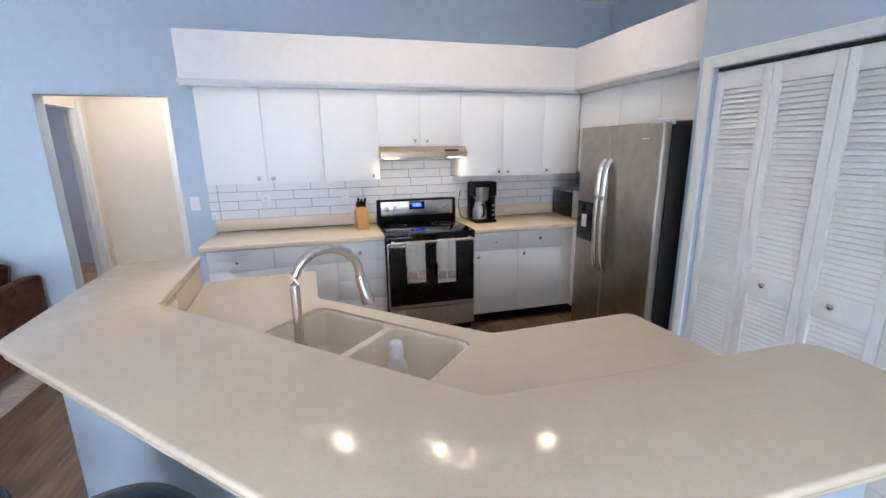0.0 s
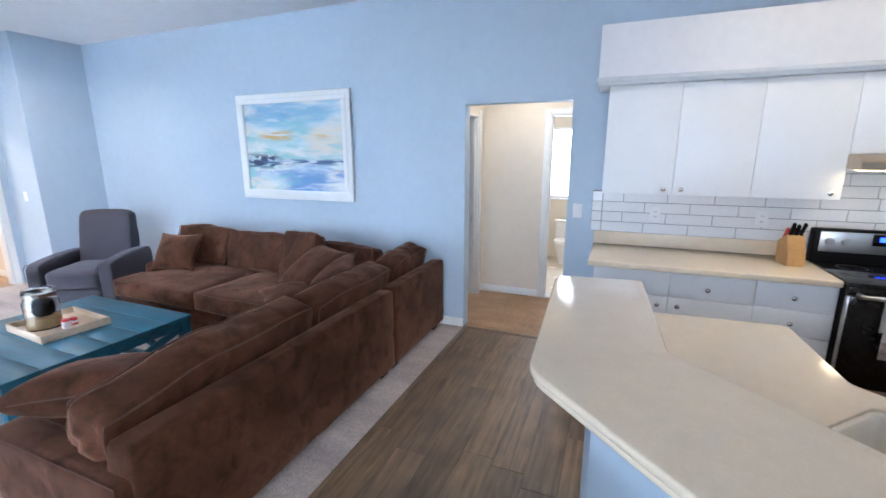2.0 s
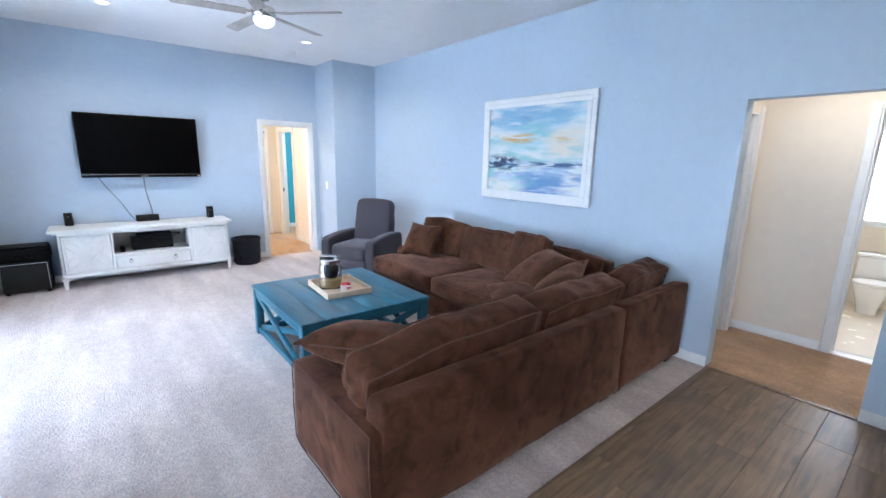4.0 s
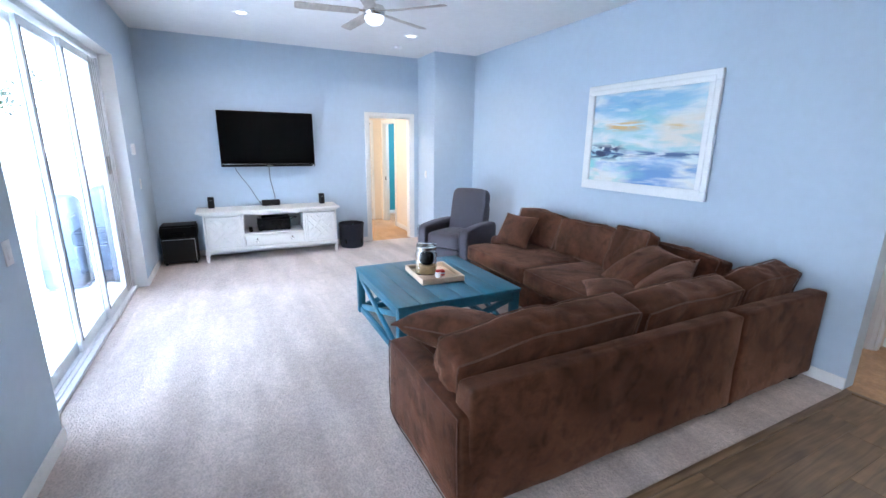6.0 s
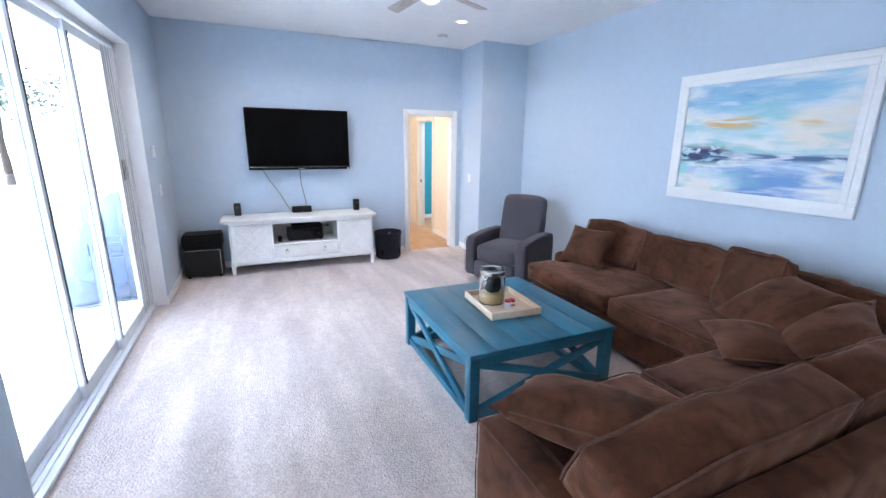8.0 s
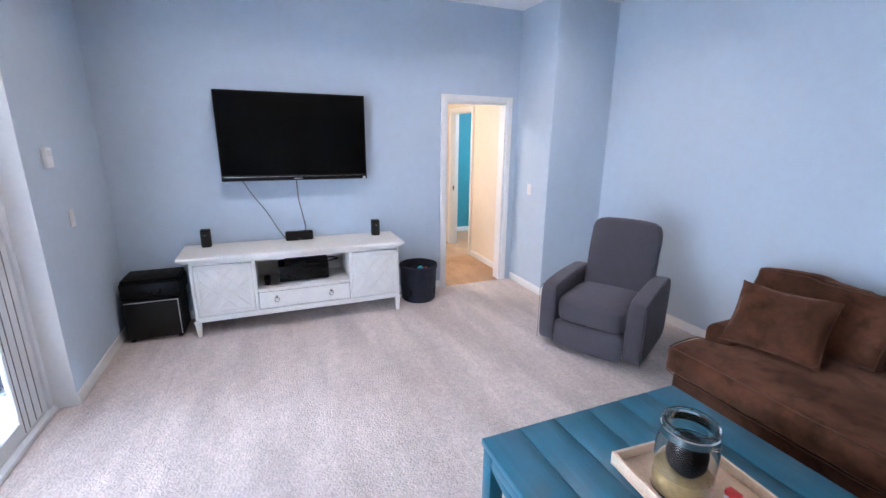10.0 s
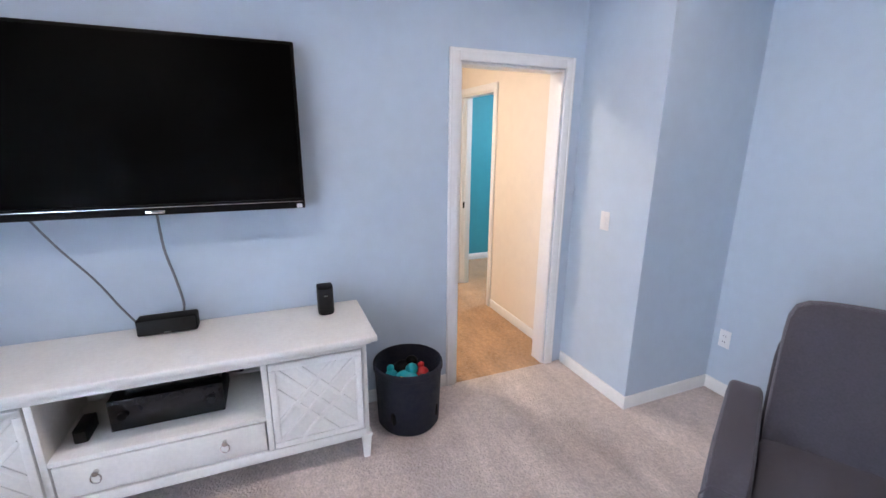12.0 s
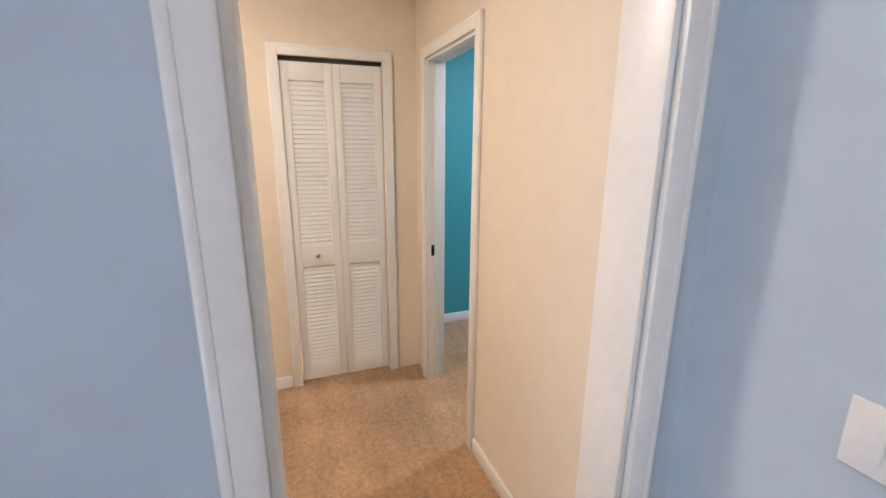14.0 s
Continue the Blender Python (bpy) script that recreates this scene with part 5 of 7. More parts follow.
def sofa_run(name, x0, x1, y0, y1, back, label, arm=None, back_h=0.66, seats=2, seed=0):
    """One section: frame, base, back, arm and seat cushions. back: side ("e" or "n") where the back stands."""
    s = thing(name, at((x0 + x1) / 2, (y0 + y1) / 2), label, "sofa", "sectional sofa")
    bt = 0.20

    def blk(nm, a, r=0.03, puff=0.008, wr=0.005, sd=0, pipe=None, bend=None):
        bm, seams = cushion(a[1] - a[0], a[3] - a[2], a[5] - a[4], r, puff, wr, sd, pipe=pipe or "z", bend=bend)
        m = Matrix.Translation(((a[0] + a[1]) / 2, (a[2] + a[3]) / 2, (a[4] + a[5]) / 2))
        bm.transform(m)
        ob = part(nm, bm, VELVET, s)
        if pipe:
            for line in seams:
                part("piping", tube([m @ p for p in line], 0.0035, 6, closed=True), PIPING, ob)
        return ob

    xi, yi = (x1 - bt, y1) if back == "e" else (x1, y1 - bt)
    if back == "e":
        yb = y0 + (0.05 if arm == "s" else 0)
        def taper(p):
            k = max(0, p.z / (back_h - 0.06) + 0.5)
            p.x += 0.085 * k ** 1.5 * (0.5 - p.x / bt)
            return p
        blk("back_frame", (x1 - bt, x1, yb, y1, 0.06, back_h), 0.025, 0.006, 0.006, seed + 1, bend=taper)
    else:
        blk("back_frame", (x0, x1, y1 - bt, y1, 0.06, back_h), 0.03, 0.006, 0.006, seed + 1)
    sx0, sx1, sy0, sy1 = x0, xi, y0, yi
    if arm == "s":
        blk("arm", (x0 + 0.10, x1 - 0.005, y0, y0 + 0.15, 0.06, 0.545), 0.03, 0.006, 0.006, seed + 2, pipe="y")
        sy0 = y0 + 0.155
    if arm == "w":
        blk("arm", (x0, x0 + 0.18, y0 + 0.30, y1 - bt - 0.005, 0.06, 0.555), 0.05, 0.012, 0.006, seed + 2)
        sx0 = x0 + 0.19
    blk("seat_base", (sx0 - (0.13 if arm == "w" else 0), sx1 - 0.003, sy0, sy1 - 0.003, 0.06, SEAT - 0.004), 0.02, 0.004, 0.004, seed + 3)
    for i in range(seats):
        if back == "e":
            st = (sy1 - sy0) / seats
            a = (sx0 - 0.02, sx1 - 0.01, sy0 + i * st + 0.007, sy0 + (i + 1) * st - 0.007, SEAT, SEAT + 0.165)
        else:
            st = (sx1 - sx0) / seats
            a = (sx0 + i * st + 0.007 - (0.19 if arm == "w" and i == 0 else 0), sx0 + (i + 1) * st - 0.007, sy0 - 0.03, sy1 - 0.01, SEAT, SEAT + 0.165)
            if arm == "w" and i == 0:
                # the first cushion wraps in front of the arm
                def notch(p, a=a):
                    k = (a[0] + a[1]) / 2
                    if p.x + k < sx0 + 0.01 and p.y + (a[2] + a[3]) / 2 > y0 + 0.27:
                        p.x = sx0 + 0.01 - k + 0.02 * (p.x + k - sx0)
                    return p
                blk("seat_cushion", a, 0.035, 0.03, 0.010, seed + 5 + i, pipe="z", bend=notch)
                continue
        blk("seat_cushion", a, 0.035, 0.03, 0.010, seed + 5 + i, pipe="z")
    for px in (x0 + 0.12, x1 - 0.10):
        for py in (y0 + 0.08, y1 - 0.08):
            part("foot", box(px - 0.05, px + 0.05, py - 0.05, py + 0.05, 0, 0.07, 0.006), BLACKPL, s)
    return s


sofa_run("sofa_section", -3.00, SB, 1.44, 3.345, "e", "brown velvet sofa section with a flat end arm", arm="s", back_h=0.658, seats=2, seed=10)
scorner = sofa_run("sofa_corner", -3.00, SB, 3.355, 4.31, "e", "brown velvet corner section of the sectional sofa", seats=1, seed=20, back_h=0.665)
sofa_run("sofa_long_section", -5.02, -3.03, 3.17, 4.31, "n", "brown velvet sofa section along the wall with a low arm", arm="w", seats=2, seed=30, back_h=0.64)
# back of the corner piece along the wall
bm, _ = cushion(0.735, 0.19, 0.60, 0.03, 0.006, 0.006, 41)
bm.transform(Matrix.Translation((-2.63, 4.21, 0.36)))
part("side_back_frame", bm, VELVET, scorner)


def back_cushion(x, y, z, w, h, t, rz, tilt, seed, label, droop=0.0, wave=0.02):
    """A loose back cushion standing on its edge, leaning back; faces its local -y. droop lowers the end at local +x."""
    c = thing("back_cushion", at(x, y, z, rz) @ Matrix.Rotation(radians(-tilt), 4, "X"), label, "cushion", "loose back cushions")

    def bend(p):
        u, k = p.x / (w / 2), p.z / h + 0.5
        p.z -= k * (droop * max(0, (u + 0.3) / 1.3) ** 1.6)
        p.z += k * wave * noise.noise(Vector((p.x * 3.5 + seed, seed * 2.0, 0)))
        p.y *= 1.12 - 0.25 * k
        return p

    bm, seams = cushion(w, t, h, 0.03, 0.022, 0.015, seed, 27, bend, "y")
    up = Matrix.Translation((0, 0, h / 2))
    bm.transform(up)
    cover = part("cover", bm, VELVET, c, local=True)
    for line in seams:
        part("piping", tube([up @ p for p in line], 0.005, 6, closed=True), PIPING, c, local=True)
    return c


SC = SEAT + 0.175
# short run, leaning on its back (facing the television)
back_cushion(-2.37, 2.06, SC + 0.005, 1.10, 0.335, 0.235, -90, 17, 1, "long brown velvet back cushion with piping, sagging at one end", 0.07, 0.02)
back_cushion(-2.37, 3.10, SC + 0.005, 0.84, 0.325, 0.225, -91, 17, 2, "brown velvet back cushion with piping", 0.03, 0.025)
back_cushion(-2.37, 3.93, SC + 0.005, 0.66, 0.34, 0.20, -88, 15, 6, "small brown velvet back cushion in the corner", 0.05, 0.03)
# long run, leaning on the wall side
back_cushion(-4.68, 3.94, SC - 0.01, 0.70, 0.40, 0.22, 4, 13, 3, "brown velvet back cushion with piping", 0.02)
back_cushion(-3.86, 3.94, SC - 0.01, 0.86, 0.38, 0.22, 0, 13, 4, "wide brown velvet back cushion with piping", 0.03)
back_cushion(-2.92, 3.94, SC + 0.0, 0.70, 0.34, 0.20, 0, 13, 5, "long brown velvet back cushion in the sofa corner", 0.03)
back_cushion(-3.30, 3.75, SC - 0.01, 0.44, 0.46, 0.13, -12, 16, 7, "square brown velvet cushion standing against the back")


def throw_pillow(x, y, z, w, d, h, m3, seed, label):
    p = thing("throw_pillow", at(x, y, z) @ m3, label, "pillow", "throw pillows")
    part("cover", pillow(w, d, h, seed), VELVET, p, local=True)
    pts = []
    for i in range(48):
        a = 2 * math.pi * i / 48
        c, s = math.cos(a), math.sin(a)
        r = (abs(c) ** 8 + abs(s) ** 8) ** (-1 / 8)
        ux, uy = c * r, s * r
        pts.append((ux * (1 - 0.10 * (1 - min(1, uy * uy))) * w / 2, uy * (1 - 0.10 * (1 - min(1, ux * ux))) * d / 2, 0))
    part("piping", tube(pts, 0.0045, 6, closed=True), PIPING, p, local=True)


def rot(rx, ry, rz):
    return Euler((radians(rx), radians(ry), radians(rz))).to_matrix().to_4x4()


throw_pillow(-4.70, 3.62, SC + 0.185, 0.48, 0.40, 0.17, rot(56, 0, 14), 1, "square brown velvet throw pillow against the arm")
throw_pillow(-2.97, 3.60, SC + 0.19, 0.64, 0.52, 0.19, rot(36, 0, -28), 2, "large brown velvet throw pillow in the corner")
throw_pillow(-2.66, 3.42, SC + 0.19, 0.52, 0.46, 0.16, rot(34, 8, -62), 3, "brown velvet throw pillow in the corner")
throw_pillow(-2.88, 3.18, SC + 0.08, 0.46, 0.40, 0.15, rot(2, 4, -40), 5, "flat brown velvet throw pillow lying on the seat")
throw_pillow(-2.63, 1.75, SC + 0.17, 0.60, 0.42, 0.22, rot(-14, -2, 36), 4, "brown velvet throw pillow lying over the end arm")


# small basket standing against the sofa's arm
sb = thing("wicker_basket", at(-5.10, 3.75), "small dark wicker basket holding a red ball, beside the sofa", "basket")
part("shell", lathe([(0.0, 0.0), (0.05, 0.0), (0.056, 0.012), (0.066, 0.22), (0.070, 0.228), (0.066, 0.236), (0.060, 0.225), (0.050, 0.02), (0.0, 0.02)], -5.10, 3.75, 0, 28), WREATH, sb)
for i in range(5):
    part("weave_band", tube([(-5.10 + (0.058 + 0.0023 * i) * math.cos(2 * math.pi * j / 24), 3.75 + (0.058 + 0.0023 * i) * math.sin(2 * math.pi * j / 24), 0.035 + 0.04 * i) for j in range(24)], 0.006, 6, closed=True), BLOCKWOOD if i % 2 else WREATH, sb)
bm = soft(0.10, 0.10, 0.10, 2.2, 0.05, 0.004, 3, 6)
bm.transform(Matrix.Translation((-5.10, 3.75, 0.225)))
tagged(part("toy_ball", bm, RED), "small red ball lying in the wicker basket", "ball")


# ---- kitchen ----
def knob(x, y, z, parent, axis="Y", turn=-90):
    """A small square-edged metal knob facing the room."""
    bm = lathe([(0.006, 0), (0.006, 0.010), (0.014, 0.014), (0.015, 0.022), (0.010, 0.026), (0.0, 0.027)], 0, 0, 0, 16)
    bm.transform(Matrix.Translation((x, y, z)) @ (pose(0, 0, 0, 90, 0, 0) if axis == "Y" else pose(0, 0, 0, 0, turn, 0)))
    return part("knob", bm, CHROME, parent, "polished metal knob")


UF, UB = 4.04, WY          # upper cabinets: door face, wall
UZ0, UZ1 = 1.345, 2.075


def upper_cabinet(x0, x1, z0, z1, doors, knobs, label):
    c = thing("upper_cabinet", at((x0 + x1) / 2, WY - 0.16, z0), label, "cabinet", "upper kitchen cabinets")
    part("body", box(x0 + 0.001, x1 - 0.001, UF + 0.02, UB - 0.001, z0, z1, 0.002), LAMIN, c)
    part("reveal", box(x0 + 0.004, x1 - 0.004, UF + 0.0185, UF + 0.0205, z0 + 0.003, z1 - 0.003, 0), GAPSHADE, c, "grey sheet painting the shade round the doors")
    w = (x1 - x0) / doors
    for i in range(doors):
        d = part("door", box(x0 + i * w + 0.0012, x0 + (i + 1) * w - 0.0012, UF, UF + 0.018, z0 + 0.0015, z1 - 0.0015, 0.0015), LAMIN, c)
        for kx, kz in knobs:
            if x0 + i * w < kx < x0 + (i + 1) * w:
                knob(kx, UF, kz, d)


upper_cabinet(-0.715, 0.185, UZ0, UZ1, 2, [(-0.322, 1.385), (-0.215, 1.385)], "white flat-front double wall cabinet over the counter")
upper_cabinet(0.185, 0.645, UZ0, UZ1, 1, [(0.585, 1.385)], "white flat-front single wall cabinet over the counter")
upper_cabinet(0.645, 1.375, 1.62, UZ1, 2, [(0.955, 1.665), (1.062, 1.665)], "short white double wall cabinet over the range hood")
upper_cabinet(1.375, 2.19, UZ0, UZ1, 2, [(1.735, 1.385), (1.825, 1.385)], "white flat-front double wall cabinet beside the hood")
upper_cabinet(2.19, 2.56, UZ0, UZ1, 1, [(2.225, 1.385)], "white flat-front corner wall cabinet")
fc = thing("fridge_cabinet", at(2.78, 3.2, 1.80), "white wall cabinet above the refrigerator", "cabinet", "upper kitchen cabinets")
part("body", box(2.58, EX - 0.001, 2.527, UF + 0.3, 1.765, UZ1, 0.002), LAMIN, fc)
for ya, yb in ((2.53, 3.01), (3.014, 3.46)):
    d = part("door", box(2.562, 2.58, ya, yb, 1.767, UZ1 - 0.002, 0.0015), LAMIN, fc)
part("filler", box(2.562, 2.58, 3.464, 4.03, 1.36, UZ1 - 0.002, 0.002), LAMIN, fc)

# soffit above the cabinets with its moulding
bm = box(-0.79, EX - 0.001, 4.0, WY - 0.001, 2.115, 2.46, 0.004)
box(2.46, EX - 0.001, 2.562, 3.999, 2.115, 2.46, 0.004, bm=bm)
tagged(part("soffit", bm, SOFFIT), "white boxed soffit above the kitchen cabinets", "soffit", kind="structure")
bm = box(-0.80, 2.465, 3.985, 3.999, 2.098, 2.125, 0.004)
box(-0.79, 2.50, 4.005, WY - 0.001, 2.077, 2.114, 0.004, bm=bm)
box(2.445, 2.459, 2.562, 3.985, 2.098, 2.125, 0.004, bm=bm)
box(2.50, EX - 0.002, 2.562, 4.004, 2.077, 2.114, 0.004, bm=bm)
tagged(part("trim_soffit", bm, MOULD), "grey-white moulding under the soffit", "moulding", kind="structure")

BF = 3.775     # base cabinets: face


def base_cabinet(x0, x1, fronts, label, group="base kitchen cabinets"):
    """fronts: (x0, x1, z0, z1, knob x, knob z)."""
    c = thing("base_cabinet", at((x0 + x1) / 2, (BF + WY) / 2), label, "cabinet", group)
    part("body", box(x0 + 0.001, x1 - 0.001, BF + 0.02, WY - 0.001, 0.10, 0.872, 0.002), LAMIN, c)
    part("toe_kick", box(x0 + 0.001, x1 - 0.001, BF + 0.08, BF + 0.095, 0.0, 0.10, 0), BLACKPL, c, "dark recessed toe kick")
    part("reveal", box(x0 + 0.004, x1 - 0.004, BF + 0.0185, BF + 0.0205, 0.105, 0.868, 0), GAPSHADE, c, "grey sheet painting the shade round the fronts")
    for a, b, z0, z1, kx, kz in fronts:
        d = part("drawer_front" if z1 - z0 < 0.3 else "door", box(a + 0.0016, b - 0.0016, BF, BF + 0.018, z0 + 0.0016, z1 - 0.0016, 0.0016), LAMIN, c)
        if kx is not None:
            knob(kx, BF, kz, d)


base_cabinet(-0.72, 0.225, [(-0.72, -0.247, 0.70, 0.865, -0.51, 0.775), (-0.247, 0.225, 0.70, 0.865, -0.03, 0.775), (-0.72, -0.247, 0.11, 0.70, -0.31, 0.645), (-0.247, 0.225, 0.11, 0.70, -0.19, 0.645)], "white base cabinet with two drawers over two doors")
base_cabinet(0.225, 0.625, [(0.225, 0.625, 0.70, 0.865, 0.415, 0.78), (0.225, 0.625, 0.535, 0.70, 0.415, 0.618), (0.225, 0.625, 0.37, 0.535, 0.415, 0.455), (0.225, 0.625, 0.11, 0.37, 0.415, 0.30)], "white base cabinet with a stack of four drawers")
base_cabinet(1.395, 1.835, [(1.395, 1.835, 0.70, 0.865, 1.612, 0.79), (1.395, 1.835, 0.11, 0.70, 1.445, 0.655)], "white base cabinet with a drawer over a door")
base_cabinet(1.835, 2.275, [(1.835, 2.275, 0.70, 0.865, 2.045, 0.79), (1.835, 2.275, 0.11, 0.70, 1.885, 0.66)], "white base cabinet with a drawer over a door")
cc = thing("corner_cabinet", at(2.7, 3.9), "white corner base cabinet beside the refrigerator", "cabinet", "base kitchen cabinets")
part("body", box(2.40, EX - 0.001, 3.50, WY - 0.001, 0.10, 0.872, 0.002), LAMIN, cc)
part("filler", box(2.276, 2.40, BF, BF + 0.018, 0.11, 0.865, 0.002), LAMIN, cc)
part("end_panel", box(2.384, 2.40, 3.50, BF - 0.001, 0.10, 0.868, 0.002), LAMIN, cc)
part("toe_kick", box(2.43, 2.445, 3.50, BF + 0.08, 0.0, 0.10, 0), BLACKPL, cc)

# worktops along the wall
wt = thing("worktop", at(-0.05, 4.05, 0.872), "cream solid-surface worktop with a low upstand", "worktop")
part("slab", box(-0.76, 0.622, 3.735, WY - 0.001, 0.874, 0.915, 0.010, 3), SOLID, wt)
part("upstand", box(-0.76, 0.622, WY - 0.02, WY - 0.001, 0.916, 1.018, 0.005), SOLID, wt)
wt = thing("worktop", at(2.2, 4.05, 0.872), "cream solid-surface corner worktop with a low upstand", "worktop")
part("slab", prism([(1.398, 3.735), (2.36, 3.735), (2.36, 3.49), (EX - 0.001, 3.49), (EX - 0.001, WY - 0.001), (1.398, WY - 0.001)], 0.874, 0.915, 0.010), SOLID, wt)
part("upstand", box(1.398, EX - 0.02, WY - 0.02, WY - 0.001, 0.916, 1.018, 0.005), SOLID, wt)
part("upstand", box(EX - 0.02, EX - 0.001, 3.49, WY - 0.02, 0.916, 1.018, 0.005), SOLID, wt)


def stove():
    x0, x1, yf, yb = 0.629, 1.391, 3.70, WY - 0.03
    s = thing("range_stove", at(1.01, 4.0), "black and stainless electric range with a glass top", "stove")
    part("body", box(x0, x1, yf + 0.03, yb, 0.06, 0.895, 0.004), BLACKPL, s)
    part("cooktop", box(x0 - 0.003, x1 + 0.003, yf, yb - 0.05, 0.896, 0.918, 0.005), BLACKGLASS, s, "black glass cooktop")
    part("front_strip", box(x0, x1, yf + 0.002, yf + 0.03, 0.845, 0.895, 0.003), BLACKGLASS, s)
    part("oven_door", box(x0 + 0.003, x1 - 0.003, yf, yf + 0.03, 0.265, 0.842, 0.006), STEEL, s, "stainless oven door")
    part("oven_window", box(x0 + 0.012, x1 - 0.012, yf - 0.004, yf + 0.0, 0.30, 0.838, 0.002), BLACKGLASS, s, "dark oven window")
    part("handle", tube([(x0 + 0.03, yf - 0.055, 0.855), (x1 - 0.03, yf - 0.055, 0.855)], 0.013, 14), STEEL, s)
    for hx in (x0 + 0.05, x1 - 0.05):
        part("handle_post", box(hx - 0.012, hx + 0.012, yf - 0.055, yf + 0.002, 0.845, 0.865, 0.004), STEEL, s)
    part("drawer", box(x0 + 0.003, x1 - 0.003, yf, yf + 0.03, 0.075, 0.255, 0.006), STEEL, s, "stainless storage drawer")
    part("kick", box(x0 + 0.02, x1 - 0.02, yf + 0.05, yf + 0.06, 0.0, 0.07, 0), BLACKPL, s)
    bk = part("back_guard", box(x0, x1, yb - 0.075, yb, 0.90, 1.135, 0.012, 3), BLACKPL, s, "black back guard")
    part("control_panel", box(x0 + 0.035, x1 - 0.035, yb - 0.082, yb - 0.074, 0.985, 1.12, 0.003), STEEL, bk, "stainless control panel")
    part("display", box(0.93, 1.08, yb - 0.087, yb - 0.082, 1.04, 1.115, 0.002), BLACKGLASS, bk)
    part("clock", box(0.965, 1.045, yb - 0.0885, yb - 0.087, 1.068, 1.098, 0), BLUELED, bk, "lit blue clock")
    for kx in (0.715, 0.80, 1.20, 1.285):
        part("burner_knob", lathe([(0.024, 0), (0.022, 0.016), (0.018, 0.022), (0.0, 0.023)], kx, yb - 0.082, 1.055, 18, axis="Y"), STEEL, bk)
    for ex, ey, er in ((0.80, 3.87, 0.10), (1.22, 3.87, 0.08), (0.80, 4.12, 0.075), (1.22, 4.12, 0.10)):
        part("burner_ring", lathe([(er - 0.003, 0.0), (er, 0.0006), (er + 0.003, 0.0)], ex, ey, 0.9183, 36, ring=True), BLACKMETAL, s)
    sk = thing("spoon_rest", at(1.22, 4.02, 0.919), "small dark spoon rest lying on the cooktop", "spoon rest")
    part("dish", lathe([(0.0, 0.0), (0.035, 0.0), (0.05, 0.010), (0.046, 0.011), (0.033, 0.003), (0.0, 0.003)], 1.22, 4.02, 0.919, 24), BLACKMETAL, sk)
    for tx, n in ((0.855, 0), (1.115, 1)):
        t = thing("dish_towel", at(tx, yf - 0.055, 0.87), "white kitchen towel with a patterned band, hung over the oven handle", "towel", "towels on the oven")
        w = 0.155
        prof = [(-0.024, 0.62), (-0.020, 0.80), (-0.016, 0.855), (-0.008, 0.871), (0.008, 0.871), (0.016, 0.855), (0.017, 0.80), (0.016, 0.66)]
        bm = bmesh.new()
        rows = []
        for j in range(13):
            u = j / 12
            wob = 0.004 * math.sin(u * 9 + n) + 0.003 * math.sin(u * 17 + 2 * n)
            rows.append([bm.verts.new((tx - w / 2 + u * w, yf - 0.055 + py * 1.05 + wob * (1 if pz < 0.84 else 0.2), (pz - (0.10 + 0.02 * n) if k == 0 else pz))) for k, (py, pz) in enumerate(prof)])
        for ra, rb in zip(rows, rows[1:]):
            for k in range(len(prof) - 1):
                bm.faces.new((ra[k], rb[k], rb[k + 1], ra[k + 1]))
        r = bmesh.ops.solidify(bm, geom=bm.faces[:], thickness=0.004)
        bmesh.ops.recalc_face_normals(bm, faces=bm.faces[:])
        part("cloth", bm, TOWEL, t, smooth=True)
        zb = 0.52 - 0.02 * n + 0.025
        part("band", box(tx - w / 2 + 0.004, tx + w / 2 - 0.004, yf - 0.0835, yf - 0.0775, zb + 0.01, zb + 0.075, 0.001), TOWELBAND, t, "patterned brown band")


stove()


def hood():
    x0, x1 = 0.65, 1.37
    h = thing("range_hood", at(1.01, 4.1, 1.53), "slim stainless under-cabinet range hood with its lamp on", "range hood")
    own = bmesh.new()
    yf, yb = 3.87, WY - 0.015
    vs = []
    for x in (x0 - 0.01, x1 + 0.01):
        vs.append([own.verts.new((x, *q)) for q in ((yf, 1.53), (yf, 1.575), (yf + 0.06, 1.618), (yb, 1.618), (yb, 1.53))])
    own.faces.new(vs[0])
    own.faces.new(vs[1][::-1])
    for i in range(5):
        own.faces.new((vs[0][i], vs[0][(i + 1) % 5], vs[1][(i + 1) % 5], vs[1][i]))
    bmesh.ops.recalc_face_normals(own, faces=own.faces[:])
    bmesh.ops.bevel(own, geom=own.edges[:], offset=0.004, segments=2, affect="EDGES")
    part("shell", own, HOODSTEEL, h)
    part("filter", box(x0 + 0.1, x1 - 0.1, yf + 0.08, yb - 0.08, 1.524, 1.530, 0.002), MOULD, h)
    part("lamp", box(x0 + 0.03, x0 + 0.14, yf + 0.05, yf + 0.16, 1.522, 1.530, 0.003), HOODGLOW, h, "glowing hood lamp")
    part("lamp", box(x1 - 0.14, x1 - 0.03, yf + 0.05, yf + 0.16, 1.522, 1.530, 0.003), HOODGLOW, h, "glowing hood lamp")
    for lx in (x0 + 0.085, x1 - 0.085):
        data = bpy.data.lights.new("hood_bulb", "AREA")
        data.shape, data.size, data.energy, data.color = "DISK", 0.09, 0.30, (1.0, 0.74, 0.42)
        new("hood_bulb", data).matrix_basis = pose(lx, yf + 0.105, 1.518)
    part("switch_strip", box(1.18, 1.30, yf + 0.001, yf + 0.012, 1.578, 1.592, 0.001), BLACKPL, h)


hood()


